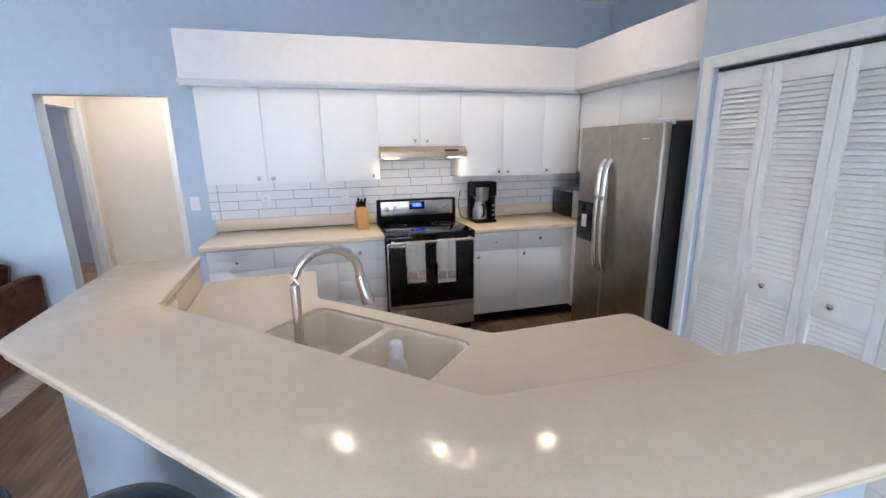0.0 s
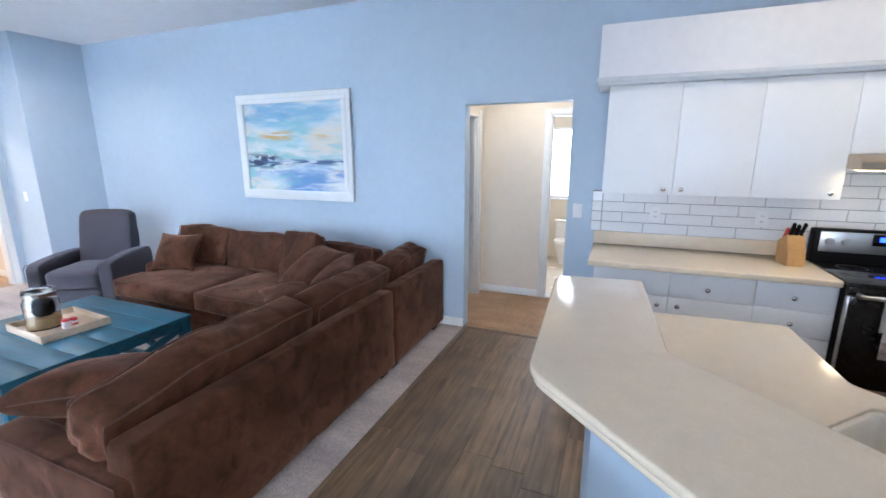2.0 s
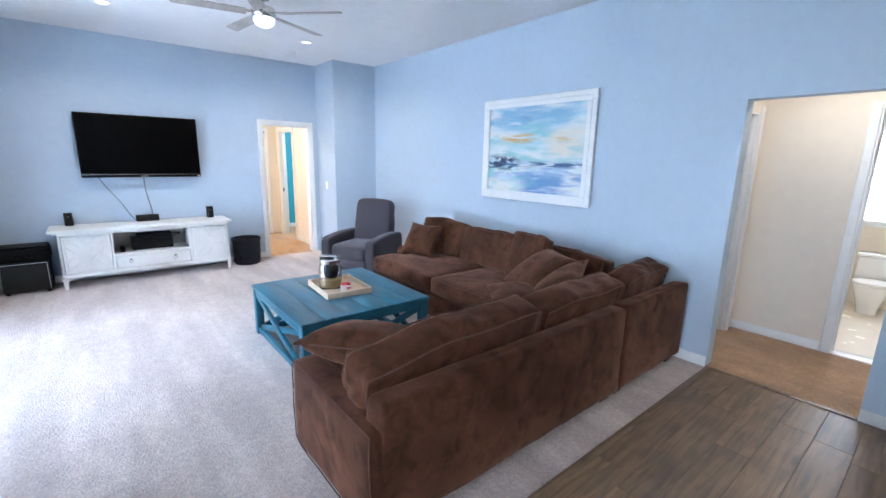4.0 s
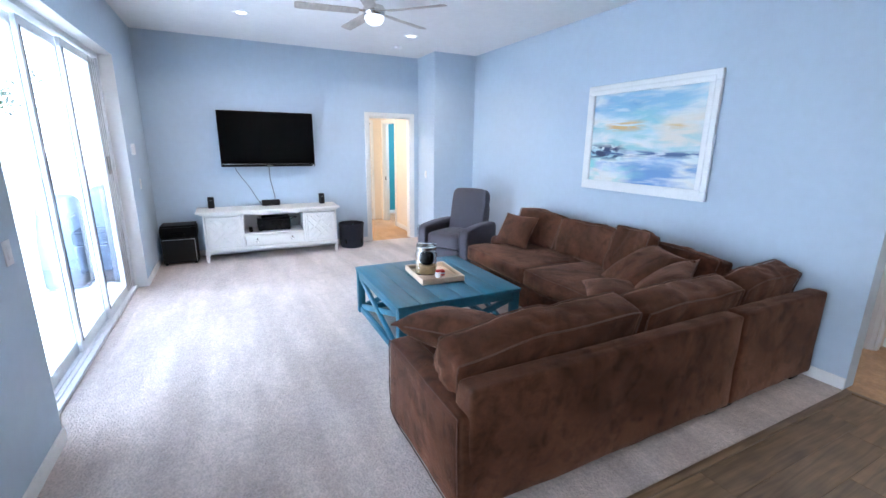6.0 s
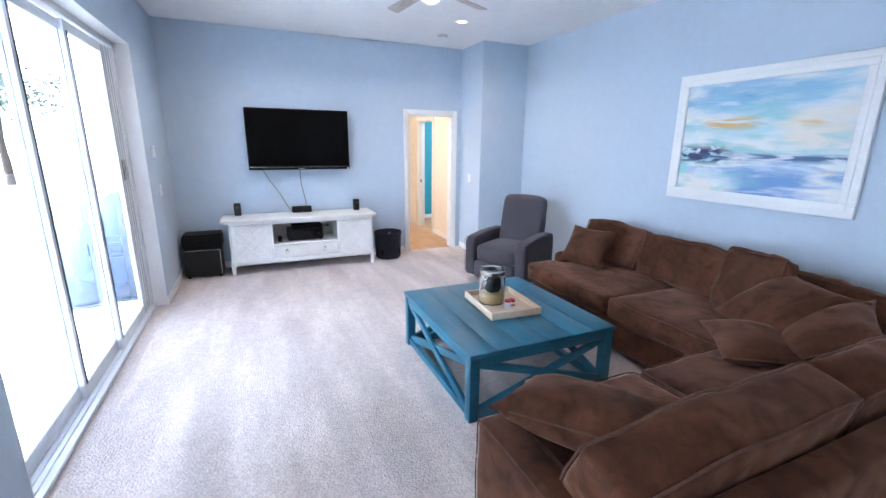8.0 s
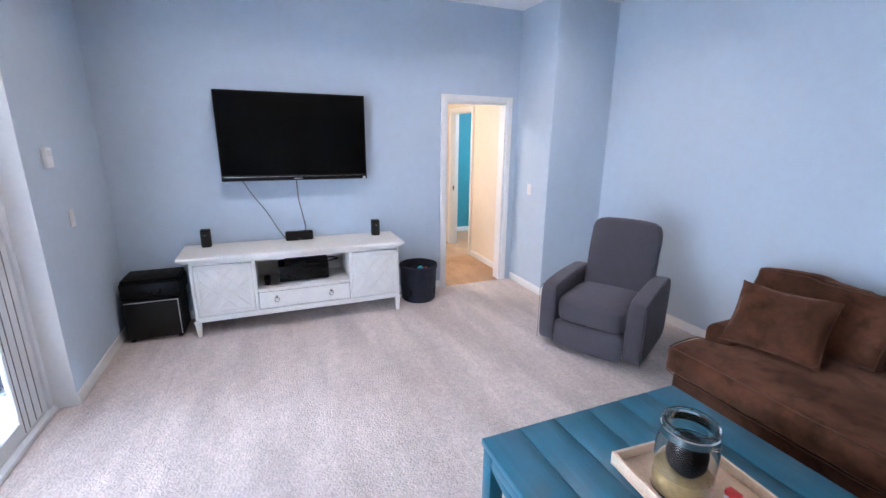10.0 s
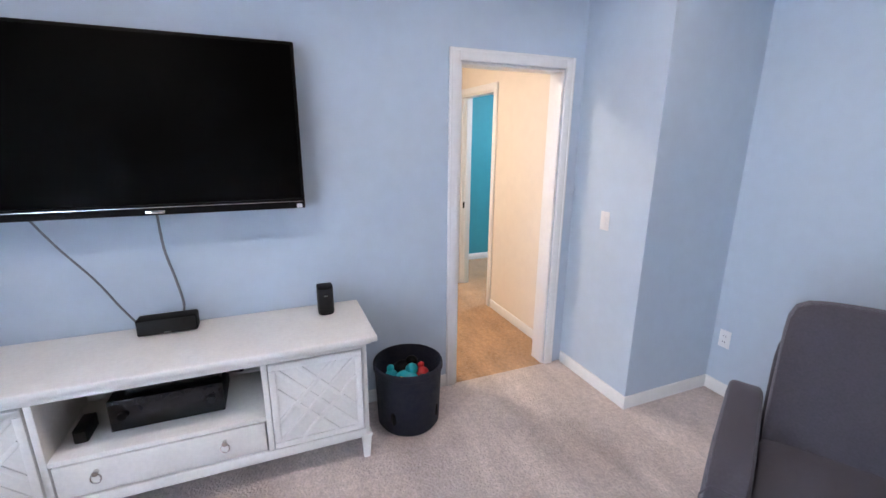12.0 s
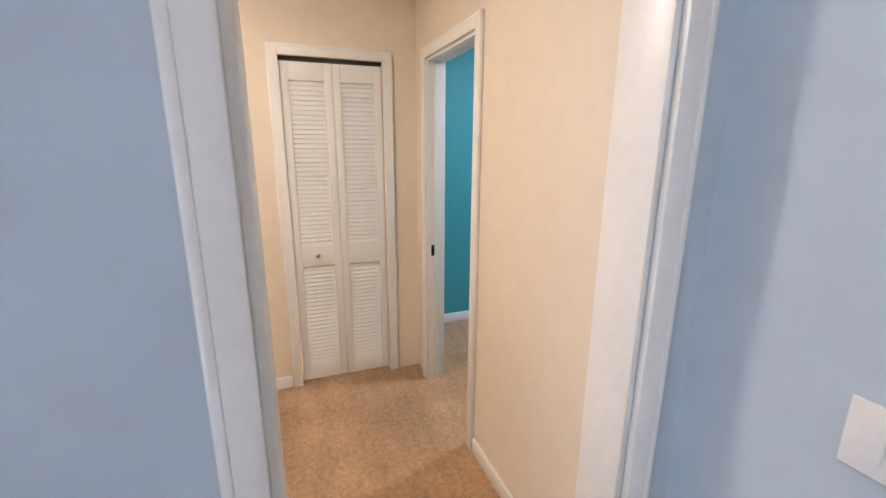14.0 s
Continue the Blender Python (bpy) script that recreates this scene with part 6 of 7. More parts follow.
def fridge():
    xf, xb, y0, y1, top = 2.20, 2.98, 2.555, 3.435, 1.745
    f = thing("refrigerator", at(2.6, 3.02), "stainless steel side-by-side refrigerator with an ice dispenser", "refrigerator")
    part("body", box(xf + 0.07, xb, y0 + 0.005, y1 - 0.005, 0.02, top - 0.015, 0.006), BLACKMETAL, f, "dark grey cabinet body")
    mid = 3.06
    for ya, yb, nm in ((y0, mid - 0.003, "fridge_door"), (mid + 0.003, y1, "freezer_door")):
        own = box(xf, xf + 0.065, ya, yb, 0.06, top, 0.014, 4)
        for v in own.verts:
            if v.co.x < xf + 0.03:
                u = (v.co.y - (ya + yb) / 2) / ((yb - ya) / 2)
                v.co.x -= 0.010 * (1 - u * u)
        d = part(nm, own, FRIDGESTEEL, f)
        hy = mid - 0.032 if nm == "fridge_door" else mid + 0.032
        pts = [(xf + 0.002, hy, 0.66), (xf - 0.035, hy, 0.72), (xf - 0.052, hy, 0.88), (xf - 0.058, hy, 1.08), (xf - 0.052, hy, 1.28), (xf - 0.035, hy, 1.44), (xf + 0.002, hy, 1.50)]
        part("door_handle", tube(smooth_path(pts, 6), 0.021, 12), NICKEL, d, "bowed metal handle")
        if nm == "freezer_door":
            part("dispenser", box(xf - 0.014, xf + 0.02, 3.19, 3.41, 0.86, 1.17, 0.008), BLACKGLASS, d, "black ice and water dispenser")
            part("dispenser_lever", box(xf - 0.022, xf - 0.012, 3.27, 3.33, 0.97, 1.07, 0.005), MOULD, d)
        else:
            part("logo_plate", box(xf - 0.010, xf - 0.007, 2.66, 2.73, 1.64, 1.652, 0.001), NICKEL, d)
    part("base_grille", box(xf + 0.03, xf + 0.06, y0 + 0.01, y1 - 0.01, 0.0, 0.055, 0.003), BLACKPL, f)
    for yy in (y0 + 0.07, y1 - 0.07):
        part("hinge_cover", box(xf + 0.02, xf + 0.12, yy - 0.035, yy + 0.035, top - 0.014, top + 0.022, 0.008), WHITEPL, f, "pale hinge cover")


fridge()


def louvre_panel(name, axis, face, a0, a1, z0, z1, t, out, group, label, mt, mid=(0.80, 0.93), knob_at=None):
    """One bifold leaf: stiles, rails and tilted slats; face is the room side."""
    if axis == "x":
        base = at(face, (a0 + a1) / 2, z0)
    c = thing(name, base, label, "louvred door", group)
    st, lo, hi = 0.045, min(face, face - out * t), max(face, face - out * t)
    part("stile", box(lo, hi, a0, a0 + st, z0, z1, 0.003), mt, c)
    part("stile", box(lo, hi, a1 - st, a1, z0, z1, 0.003), mt, c)
    part("top_rail", box(lo, hi, a0 + st, a1 - st, z1 - 0.10, z1, 0.003), mt, c)
    part("bottom_rail", box(lo, hi, a0 + st, a1 - st, z0, z0 + 0.11, 0.003), mt, c)
    part("lock_rail", box(lo, hi, a0 + st, a1 - st, *mid, 0.003), mt, c)
    w = a1 - a0 - 2 * st
    sl = box(-0.0035, 0.0035, -w / 2, w / 2, -0.0148, 0.0148, 0.003, 1)
    me = mesh_of(sl, "slat", mt)
    mx = (lo + hi) / 2
    pitch = 0.0265
    for za, zb in ((z0 + 0.11, mid[0]), (mid[1], z1 - 0.10)):
        n = int((zb - za) / pitch)
        step = (zb - za) / n
        for i in range(n):
            piece("slat", me, Matrix.Translation((mx, (a0 + a1) / 2, za + (i + 0.5) * step)) @ Matrix.Rotation(radians(33 * -out), 4, "Y"), c)
    if knob_at is not None:
        knob(face, knob_at, 0.875, c, "X", -90 if out < 0 else 90)
    return c


# pantry: two pairs of louvred leaves
casing("trim_pantry", "x", 2.38, -1, 1.10, 2.42, 2.03, "white painted casing round the pantry doors", w=0.065)
pw = (2.415 - 1.105) / 4
for i in range(4):
    a0 = 1.105 + i * pw
    louvre_panel("pantry_door_leaf", "x", 2.40, a0 + 0.002, a0 + pw - 0.002, 0.015, 2.005, 0.03, -1, "pantry bifold doors", "white louvred bifold pantry door leaf, closed", TRIM,
                 knob_at={1: 1.625, 2: 1.95}.get(i))
tagged(part("trim_pantry_track", box(2.405, 2.43, 1.105, 2.415, 2.012, 2.028, 0.002), DARKSLOT), "dark metal bifold door track", "door track", kind="structure")
wall("wall_pantry_back", "x", 2.50, 2.51, 1.06, 2.46, 0, 2.2, (), CEIL, label="white pantry interior")
# bedroom hall closet
tagged(part("trim_closet_track", box(HALLX - 0.045, HALLX - 0.012, 2.867, 3.448, 2.010, 2.028, 0.002), DARKSLOT), "dark metal bifold door track", "door track", kind="structure")
for i in range(2):
    a0 = 2.868 + i * 0.290
    louvre_panel("closet_door_leaf", "x", HALLX - 0.015, a0 + 0.002, a0 + 0.288, 0.02, 2.005, 0.03, 1, "closet bifold doors", "cream-white louvred bifold closet door leaf, closed", TRIM,
                 knob_at={0: 3.01}.get(i))


# ---- raised bar, lower counter, sink ----
BAR_T = 1.07
bar_poly = [(-0.795, 1.785), (0.275, 0.735), (1.475, 0.725), (1.485, 1.125), (0.505, 1.125), (-0.44, 2.03), (-0.475, 2.77), (-0.845, 2.725)]
pony_poly = [(-0.635, 1.72), (0.455, 0.86), (1.42, 0.86), (1.42, 1.115), (0.515, 1.135), (-0.43, 2.04), (-0.48, 2.74), (-0.68, 2.70)]
wl = part("wall_bar", prism([(-0.625, 1.735), (0.33, 0.90), (1.42, 0.90), (1.42, 1.10), (0.485, 1.10), (-0.455, 2.02), (-0.495, 2.745), (-0.665, 2.715)], 0.0, BAR_T - 0.045), WALL, smooth=False)
tagged(wl, "light blue painted half wall under the raised bar", "half wall", kind="structure")
bar = thing("breakfast_bar", at(0.2, 1.4, BAR_T - 0.045), "cream solid-surface raised breakfast bar with a rounded edge", "bar counter")
part("slab", prism(rounded(bar_poly, [0.05, 0.04, 0.05, 0.09, 0.02, 0.02, 0.03, 0.09]), BAR_T - 0.024, BAR_T, 0.008, 3), SOLID, bar)
inner = [(-0.785, 1.787), (0.279, 0.745), (1.466, 0.735), (1.475, 1.117), (0.502, 1.117), (-0.448, 2.026), (-0.482, 2.76), (-0.836, 2.718)]
part("edge_build_up", prism(rounded(inner, [0.05, 0.04, 0.05, 0.09, 0.02, 0.02, 0.03, 0.09]), BAR_T - 0.045, BAR_T - 0.0245, 0.006, 3), SOLID, bar, "stepped lower edge")
# riser behind the sink, in the counter's material
rz = thing("bar_riser", at(0, 1.6, 0.915), "cream solid-surface riser between counter and bar", "riser")
part("riser_panel", prism([(-0.452, 2.02), (-0.44, 2.025), (0.492, 1.112), (1.42, 1.112), (1.42, 1.101), (0.488, 1.101)], 0.916, BAR_T - 0.046), SOLID, rz)
part("riser_panel", prism([(-0.494, 2.745), (-0.482, 2.745), (-0.44, 2.027), (-0.452, 2.02)], 0.916, BAR_T - 0.046), SOLID, rz)

# sink frame: u runs along the diagonal to the lower right, v across it to the wall side
SU, SV = Vector((0.7071, -0.7071, 0)), Vector((0.7071, 0.7071, 0))
SC0 = Vector((0.355, 1.835, 0))


def sp(u, v):
    q = SC0 + SU * u + SV * v
    return (q.x, q.y)


low_poly = [(-0.485, 2.80), (-0.432, 2.03), (0.496, 1.118), (1.42, 1.118), (1.435, 1.40), (1.405, 1.757), (0.765, 1.735), (0.112, 2.35), (0.095, 2.84)]
ct = thing("sink_counter", at(0.3, 1.9, 0.875), "cream solid-surface counter with an integral double sink", "worktop")


def inside(p, poly):
    odd = False
    for i in range(len(poly)):
        (xa, ya), (xb, yb) = poly[i - 1], poly[i]
        if (ya > p[1]) != (yb > p[1]) and p[0] < (xb - xa) * (p[1] - ya) / (yb - ya) + xa:
            odd = not odd
    return odd


def holed_slab(outer, holes, z0, z1):
    """A flat slab with holes."""
    pts, edges = [], []
    for loop in (outer, *holes):
        k = len(pts)
        pts += [Vector((x, y)) for x, y in loop]
        edges += [(k + i, k + (i + 1) % len(loop)) for i in range(len(loop))]
    vs, _, faces, *_ = delaunay_2d_cdt(pts, edges, [], 0, 1e-6)
    bm = bmesh.new()
    verts = [bm.verts.new((v.x, v.y, z1)) for v in vs]
    for f in faces:
        c = sum((vs[i] for i in f), Vector((0, 0))) / len(f)
        if inside(c, outer) and not any(inside(c, h) for h in holes):
            bm.faces.new([verts[i] for i in f])
    r = bmesh.ops.extrude_face_region(bm, geom=bm.faces[:])
    for v in r["geom"]:
        if isinstance(v, bmesh.types.BMVert):
            v.co.z = z0
    bmesh.ops.recalc_face_normals(bm, faces=bm.faces[:])
    return bm


sink_hole = rounded([sp(-0.44, -0.225), sp(0.33, -0.225), sp(0.33, 0.12), sp(-0.44, 0.12)], 0.06, 6)
part("slab", holed_slab(rounded(low_poly, [0.0, 0, 0, 0, 0.05, 0.05, 0.02, 0.02, 0.04]), [sink_hole], 0.873, 0.915), SOLID, ct, smooth=False)
part("base_panel", prism([(-0.47, 2.76), (0.06, 2.80), (0.08, 2.33), (0.02, 2.28), (-0.41, 2.05)], 0.0, 0.872), LAMIN, ct, "white cabinet side")
part("base_panel", prism([(0.06, 2.31), (0.745, 1.70), (1.37, 1.72), (1.37, 1.70), (0.74, 1.68), (0.05, 2.29)], 0.0, 0.872), LAMIN, ct, "white cabinet front")
part("base_panel", prism([(1.37, 1.72), (1.39, 1.72), (1.40, 1.13), (1.38, 1.13)], 0.0, 0.872), LAMIN, ct, "white cabinet end")


def bowl(u0, u1, v0, v1, depth):
    """An open rounded basin with wall thickness."""
    bm = bmesh.new()
    rings = []
    for inset, z in ((-0.02, 0.9), (0.0, 0.905), (0.006, 0.895), (0.014, 0.905 - depth * 0.8), (0.045, 0.905 - depth), (0.12, 0.903 - depth)):
        pts = rounded([sp(u0 + inset, v0 + inset), sp(u1 - inset, v0 + inset), sp(u1 - inset, v1 - inset), sp(u0 + inset, v1 - inset)], 0.055, 6)
        rings.append([bm.verts.new((x, y, z)) for x, y in pts])
    for a, b in zip(rings, rings[1:]):
        n = len(a)
        for i in range(n):
            bm.faces.new((a[i], a[(i + 1) % n], b[(i + 1) % n], b[i]))
    bm.faces.new(rings[-1])
    bmesh.ops.recalc_face_normals(bm, faces=bm.faces[:])
    for f in bm.faces:
        if f.calc_center_median().z < 0.89 and f.normal.z < -0.3:
            f.normal_flip()
    return bm


bw = part("left_bowl", bowl(-0.425, -0.05, -0.21, 0.105, 0.19), SINKM, ct, "cream sink bowl")
part("drain", lathe([(0.0, 0.0), (0.03, 0.0), (0.042, 0.003), (0.045, 0.0)], *sp(-0.24, -0.05), 0.714, 24), NICKEL, bw)
bw = part("right_bowl", bowl(-0.02, 0.315, -0.21, 0.105, 0.17), SINKM, ct, "cream sink bowl")
part("drain", lathe([(0.0, 0.0), (0.03, 0.0), (0.042, 0.003), (0.045, 0.0)], *sp(0.15, -0.05), 0.734, 24), NICKEL, bw)


def sink_deck():
    return holed_slab(rounded([sp(-0.44, -0.225), sp(0.33, -0.225), sp(0.33, 0.12), sp(-0.44, 0.12)], 0.06, 6),
                      [rounded([sp(-0.424, -0.209), sp(-0.051, -0.209), sp(-0.051, 0.104), sp(-0.424, 0.104)], 0.05, 6),
                       rounded([sp(-0.019, -0.209), sp(0.314, -0.209), sp(0.314, 0.104), sp(-0.019, 0.104)], 0.05, 6)], 0.893, 0.904)


part("sink_rim", sink_deck(), SINKM, ct, "cream sink rim and divider")


def faucet():
    bx, by = 0.075, 1.63
    z = 0.915
    f = thing("kitchen_faucet", at(bx, by, z), "brushed nickel high-arc pull-down kitchen faucet", "faucet")
    d = Vector((0.95, 0.31, 0))
    d.normalize()
    part("base", lathe([(0.032, 0), (0.032, 0.008), (0.026, 0.014), (0.024, 0.06), (0.028, 0.075), (0.024, 0.09), (0.017, 0.105)], bx, by, z, 24), NICKEL, f)
    pts = [(bx, by, z + 0.09), (bx, by, z + 0.17), (bx, by, z + 0.30)]
    R = 0.105
    for i in range(1, 12):
        a = math.pi * 1.02 * i / 11
        o = R - R * math.cos(a)
        pts.append((bx + d.x * o, by + d.y * o, z + 0.30 + R * 0.92 * math.sin(a)))
    part("spout", tube(pts, 0.0145, 14), NICKEL, f)
    e = Vector(pts[-1])
    bm = lathe([(0.015, 0.0), (0.019, -0.02), (0.02, -0.075), (0.023, -0.085), (0.022, -0.105), (0.012, -0.108)], 0, 0, 0, 20)
    bm.transform(Matrix.Translation(e) @ Matrix.Rotation(radians(-14), 4, Vector((-d.y, d.x, 0))))
    part("spray_head", bm, NICKEL, f, "pull-down spray head")
    s = -SU
    part("lever", tube(smooth_path([(bx, by, z + 0.055), (bx + s.x * 0.045, by + s.y * 0.045, z + 0.06), (bx + s.x * 0.10, by + s.y * 0.10, z + 0.075)], 5), 0.008, 10), NICKEL, f, "side lever")


faucet()
bx, by = sp(0.25, -0.30 + 0.06)
soap = thing("soap_bottle", at(bx, by, 0.915), "milky white soap bottle with a white cap beside the sink", "bottle")
bx, by = 0.352, 1.465
soap.matrix_basis = at(bx, by, 0.915)
ORIGIN[soap] = at(bx, by, 0.915)
part("bottle", lathe([(0.0, 0.0), (0.03, 0.0), (0.033, 0.006), (0.033, 0.05), (0.028, 0.08), (0.017, 0.10), (0.017, 0.108), (0.0, 0.108)], bx, by, 0.915, 24), TOWEL, soap, "milky bottle body")
part("cap", lathe([(0.02, 0.108), (0.021, 0.11), (0.019, 0.148), (0.0, 0.15)], bx, by, 0.915, 20), WHITEPL, soap, "white cap")


def bar_outlet():
    m = Matrix.Translation((-0.446, 2.16, 0.985))
    p = thing("wall_outlet", m, "white outlet on the bar riser", "outlet")
    part("cover_plate", box(0, 0.006, -0.058, 0.058, -0.036, 0.036, 0.003), PLATE, p, local=True)
    for s in (-0.022, 0.022):
        part("socket", box(0.006, 0.0085, s - 0.014, s + 0.014, -0.016, 0.016, 0.003), PLATE, p, local=True)


bar_outlet()


# ---- things on the worktops ----
def knife_block():
    k = thing("knife_block", at(0.47, 4.1, 0.915, 8), "light wooden knife block full of black-handled knives", "knife block")
    own = bmesh.new()
    prof = [(-0.075, 0.0), (0.07, 0.0), (0.075, 0.07), (0.02, 0.20), (-0.085, 0.145)]
    sides = [[own.verts.new((x, -a, b)) for a, b in prof] for x in (-0.05, 0.05)]
    own.faces.new(sides[0])
    own.faces.new(sides[1][::-1])
    for i in range(5):
        own.faces.new((sides[0][i], sides[0][(i + 1) % 5], sides[1][(i + 1) % 5], sides[1][i]))
    bmesh.ops.recalc_face_normals(own, faces=own.faces[:])
    bmesh.ops.bevel(own, geom=own.edges[:], offset=0.004, segments=2, affect="EDGES")
    part("block", own, BLOCKWOOD, k, local=True)
    for i in range(3):
        for j in range(2):
            bm = box(-0.008, 0.008, -0.012, 0.012, 0, 0.09 + 0.012 * ((i + j) % 2), 0.005)
            bm.transform(Matrix.Translation((-0.03 + 0.03 * i, 0.055 - 0.06 * j, 0.155 + 0.03 * j)) @ Matrix.Rotation(radians(28), 4, "X"))
            part("knife_handle", bm, BLACKPL if (i, j) != (0, 0) else RED, k, local=True)


knife_block()


def coffee_maker():
    x, y, z = 1.60, 4.12, 0.915
    c = thing("coffee_maker", at(x, y, z), "black and steel drip coffee maker with a thermal carafe", "coffee maker")
    part("base", box(x - 0.10, x + 0.11, y - 0.13, y + 0.12, z, z + 0.03, 0.008), BLACKPL, c)
    part("tower", box(x - 0.10, x + 0.11, y + 0.03, y + 0.12, z + 0.03, z + 0.37, 0.01), BLACKPL, c)
    part("brew_head", box(x - 0.105, x + 0.115, y - 0.12, y + 0.03, z + 0.24, z + 0.38, 0.02, 3), BLACKPL, c)
    part("filter_basket", lathe([(0.05, 0.20), (0.07, 0.24), (0.072, 0.33)], x - 0.03, y - 0.085, z, 24), STEEL, c)
    part("control_strip", box(x + 0.06, x + 0.105, y - 0.10, y + 0.03, z + 0.03, z + 0.24, 0.005), BLACKPL, c)
    for i in range(3):
        part("button", lathe([(0.010, 0), (0.009, 0.005), (0, 0.006)], x + 0.082, y - 0.10, z + 0.07 + 0.045 * i, 12, axis="Y"), CHROME, c)
    part("carafe", lathe([(0.0, 0.032), (0.062, 0.032), (0.068, 0.045), (0.066, 0.12), (0.05, 0.165), (0.048, 0.19), (0.0, 0.195)], x - 0.03, y - 0.05, z, 28), STEEL, c, "steel thermal carafe")
    part("carafe_handle", tube(smooth_path([(x - 0.03, y - 0.10, z + 0.17), (x - 0.03, y - 0.15, z + 0.165), (x - 0.03, y - 0.155, z + 0.09), (x - 0.03, y - 0.115, z + 0.06)], 5), 0.010, 10), BLACKPL, c)


coffee_maker()
cable("power_cable", [(1.46, 4.34, 1.19), (1.44, 4.30, 1.15), (1.43, 4.29, 1.05), (1.45, 4.28, 0.95), (1.50, 4.25, 0.921), (1.56, 4.24, 0.925)], 0.004, BLACKPL, "black cord from the outlet to the coffee maker")
plate("outlet", 1.47, WY - 0.0135, 1.17, "y", -1)
plate("outlet", -0.33, WY - 0.0135, 1.17, "y", -1)
plate("outlet", 0.35, WY - 0.0135, 1.17, "y", -1)


def microwave():
    x0, x1, y0, y1, z = 2.46, 2.86, 3.80, 4.30, 0.917
    m = thing("microwave", at((x0 + x1) / 2, 4.0, z), "black and steel microwave oven in the counter corner", "microwave")
    part("case", box(x0 + 0.02, x1, y0, y1, z + 0.012, z + 0.275, 0.006), STEEL, m)
    part("door", box(x0, x0 + 0.02, y0 + 0.13, y1, z + 0.012, z + 0.275, 0.005), BLACKGLASS, m, "black glass door")
    part("door_frame", box(x0 - 0.002, x0 + 0.002, y0 + 0.135, y1, z + 0.255, z + 0.27, 0.001), STEEL, m)
    part("control_panel", box(x0, x0 + 0.02, y0, y0 + 0.125, z + 0.012, z + 0.275, 0.004), STEEL, m)
    for i in range(4):
        part("foot", lathe([(0.012, 0), (0.012, 0.012)], x0 + 0.05 + 0.3 * (i % 2), y0 + 0.05 + 0.4 * (i // 2), z - 0.001, 10), BLACKPL, m)


microwave()


# ---- bar stools ----
def bar_stool(x, y, rz):
    s = thing("bar_stool", at(x, y, 0, rz), "black leather bar stool with a thick domed round seat", "bar stool", "stools at the bar")
    part("seat", lathe([(0.0, 0.71), (0.150, 0.71), (0.164, 0.73), (0.168, 0.76), (0.168, 0.865), (0.160, 0.915), (0.135, 0.952), (0.085, 0.973), (0.035, 0.98), (0.0, 0.981)], 0, 0, 0, 40), LEATHER, s, local=True)
    part("piping", tube([(0.168 * math.cos(2 * math.pi * i / 40), 0.168 * math.sin(2 * math.pi * i / 40), 0.868) for i in range(40)], 0.004, 6, closed=True), LEATHER, s, local=True)
    for i in range(4):
        a = radians(45 + 90 * i)
        part("leg", tube([(0.12 * math.cos(a), 0.12 * math.sin(a), 0.71), (0.20 * math.cos(a), 0.20 * math.sin(a), 0.0)], [0.018, 0.014], 10), BLACKMETAL, s, local=True)
    part("footrest_ring", tube([(0.178 * math.cos(2 * math.pi * i / 28), 0.178 * math.sin(2 * math.pi * i / 28), 0.22) for i in range(28)], 0.009, 8, closed=True), BLACKMETAL, s, local=True)


bar_stool(-0.68, 1.25, -45)
bar_stool(-0.24, 1.07, -45)


# ---- bathroom and side rooms ----
bwn = thing("window_bath", at(-1.19, 7.66, 0.95), "bright bathroom window with a white frame", "window", kind="structure")
for a in ((-1.66, -0.72, 1.98, 2.02), (-1.66, -0.72, 0.95, 0.99), (-1.66, -1.62, 0.99, 1.98), (-0.76, -0.72, 0.99, 1.98)):
    part("window_frame", box(a[0], a[1], 7.62, 7.68, a[2], a[3], 0.003), TRIM, bwn)
part("window_sill", box(-1.70, -0.68, 7.57, 7.62, 0.925, 0.95, 0.004), MARBLE, bwn)
part("pane", box(-1.62, -0.76, 7.69, 7.70, 0.99, 1.98, 0), BLINDGLOW, bwn, "sunlit frosted pane")


def toilet():
    x, y = -1.25, 7.2
    t = thing("toilet", at(x, y), "white porcelain toilet with the lid closed", "toilet")
    part("bowl", lathe([(0.10, 0.0), (0.11, 0.1), (0.16, 0.28), (0.19, 0.38), (0.18, 0.40), (0.0, 0.40)], x, y - 0.05, 0, 28), PORCELAIN, t)
    part("lid", lathe([(0.19, 0.40), (0.2, 0.41), (0.19, 0.43), (0.0, 0.435)], x, y - 0.05, 0, 28), PORCELAIN, t)
    part("tank", box(x - 0.21, x + 0.21, y + 0.17, y + 0.36, 0.38, 0.72, 0.03, 3), PORCELAIN, t)
    part("tank_lid", box(x - 0.225, x + 0.225, y + 0.155, y + 0.37, 0.72, 0.755, 0.012, 3), PORCELAIN, t)

    t.matrix_basis = at(x - 0.03, y + 0.07) @ Matrix.Scale(0.84, 4)


toilet()
wr = thing("wreath", at(-3.0, 7.58, 1.70), "dark round twig wreath on the bedroom wall", "wreath")
bm = tube([(-3.0 + (0.15 + 0.012 * math.sin(7 * a)) * math.cos(a), 7.57 + 0.012 * math.sin(9 * a), 1.70 + (0.15 + 0.012 * math.cos(5 * a)) * math.sin(a)) for a in [2 * math.pi * i / 60 for i in range(60)]], 0.028, 8, closed=True)
part("ring", bm, WREATH, wr)
for i in range(5):
    a = i * 1.3
    b2 = soft(0.03, 0.05, 0.05, 2.3, 0, 0.006, i, 4)
    b2.transform(Matrix.Translation((-3.0 + 0.15 * math.cos(a), 7.55, 1.70 + 0.15 * math.sin(a))))
    part("berry_cluster", b2, RED, wr)


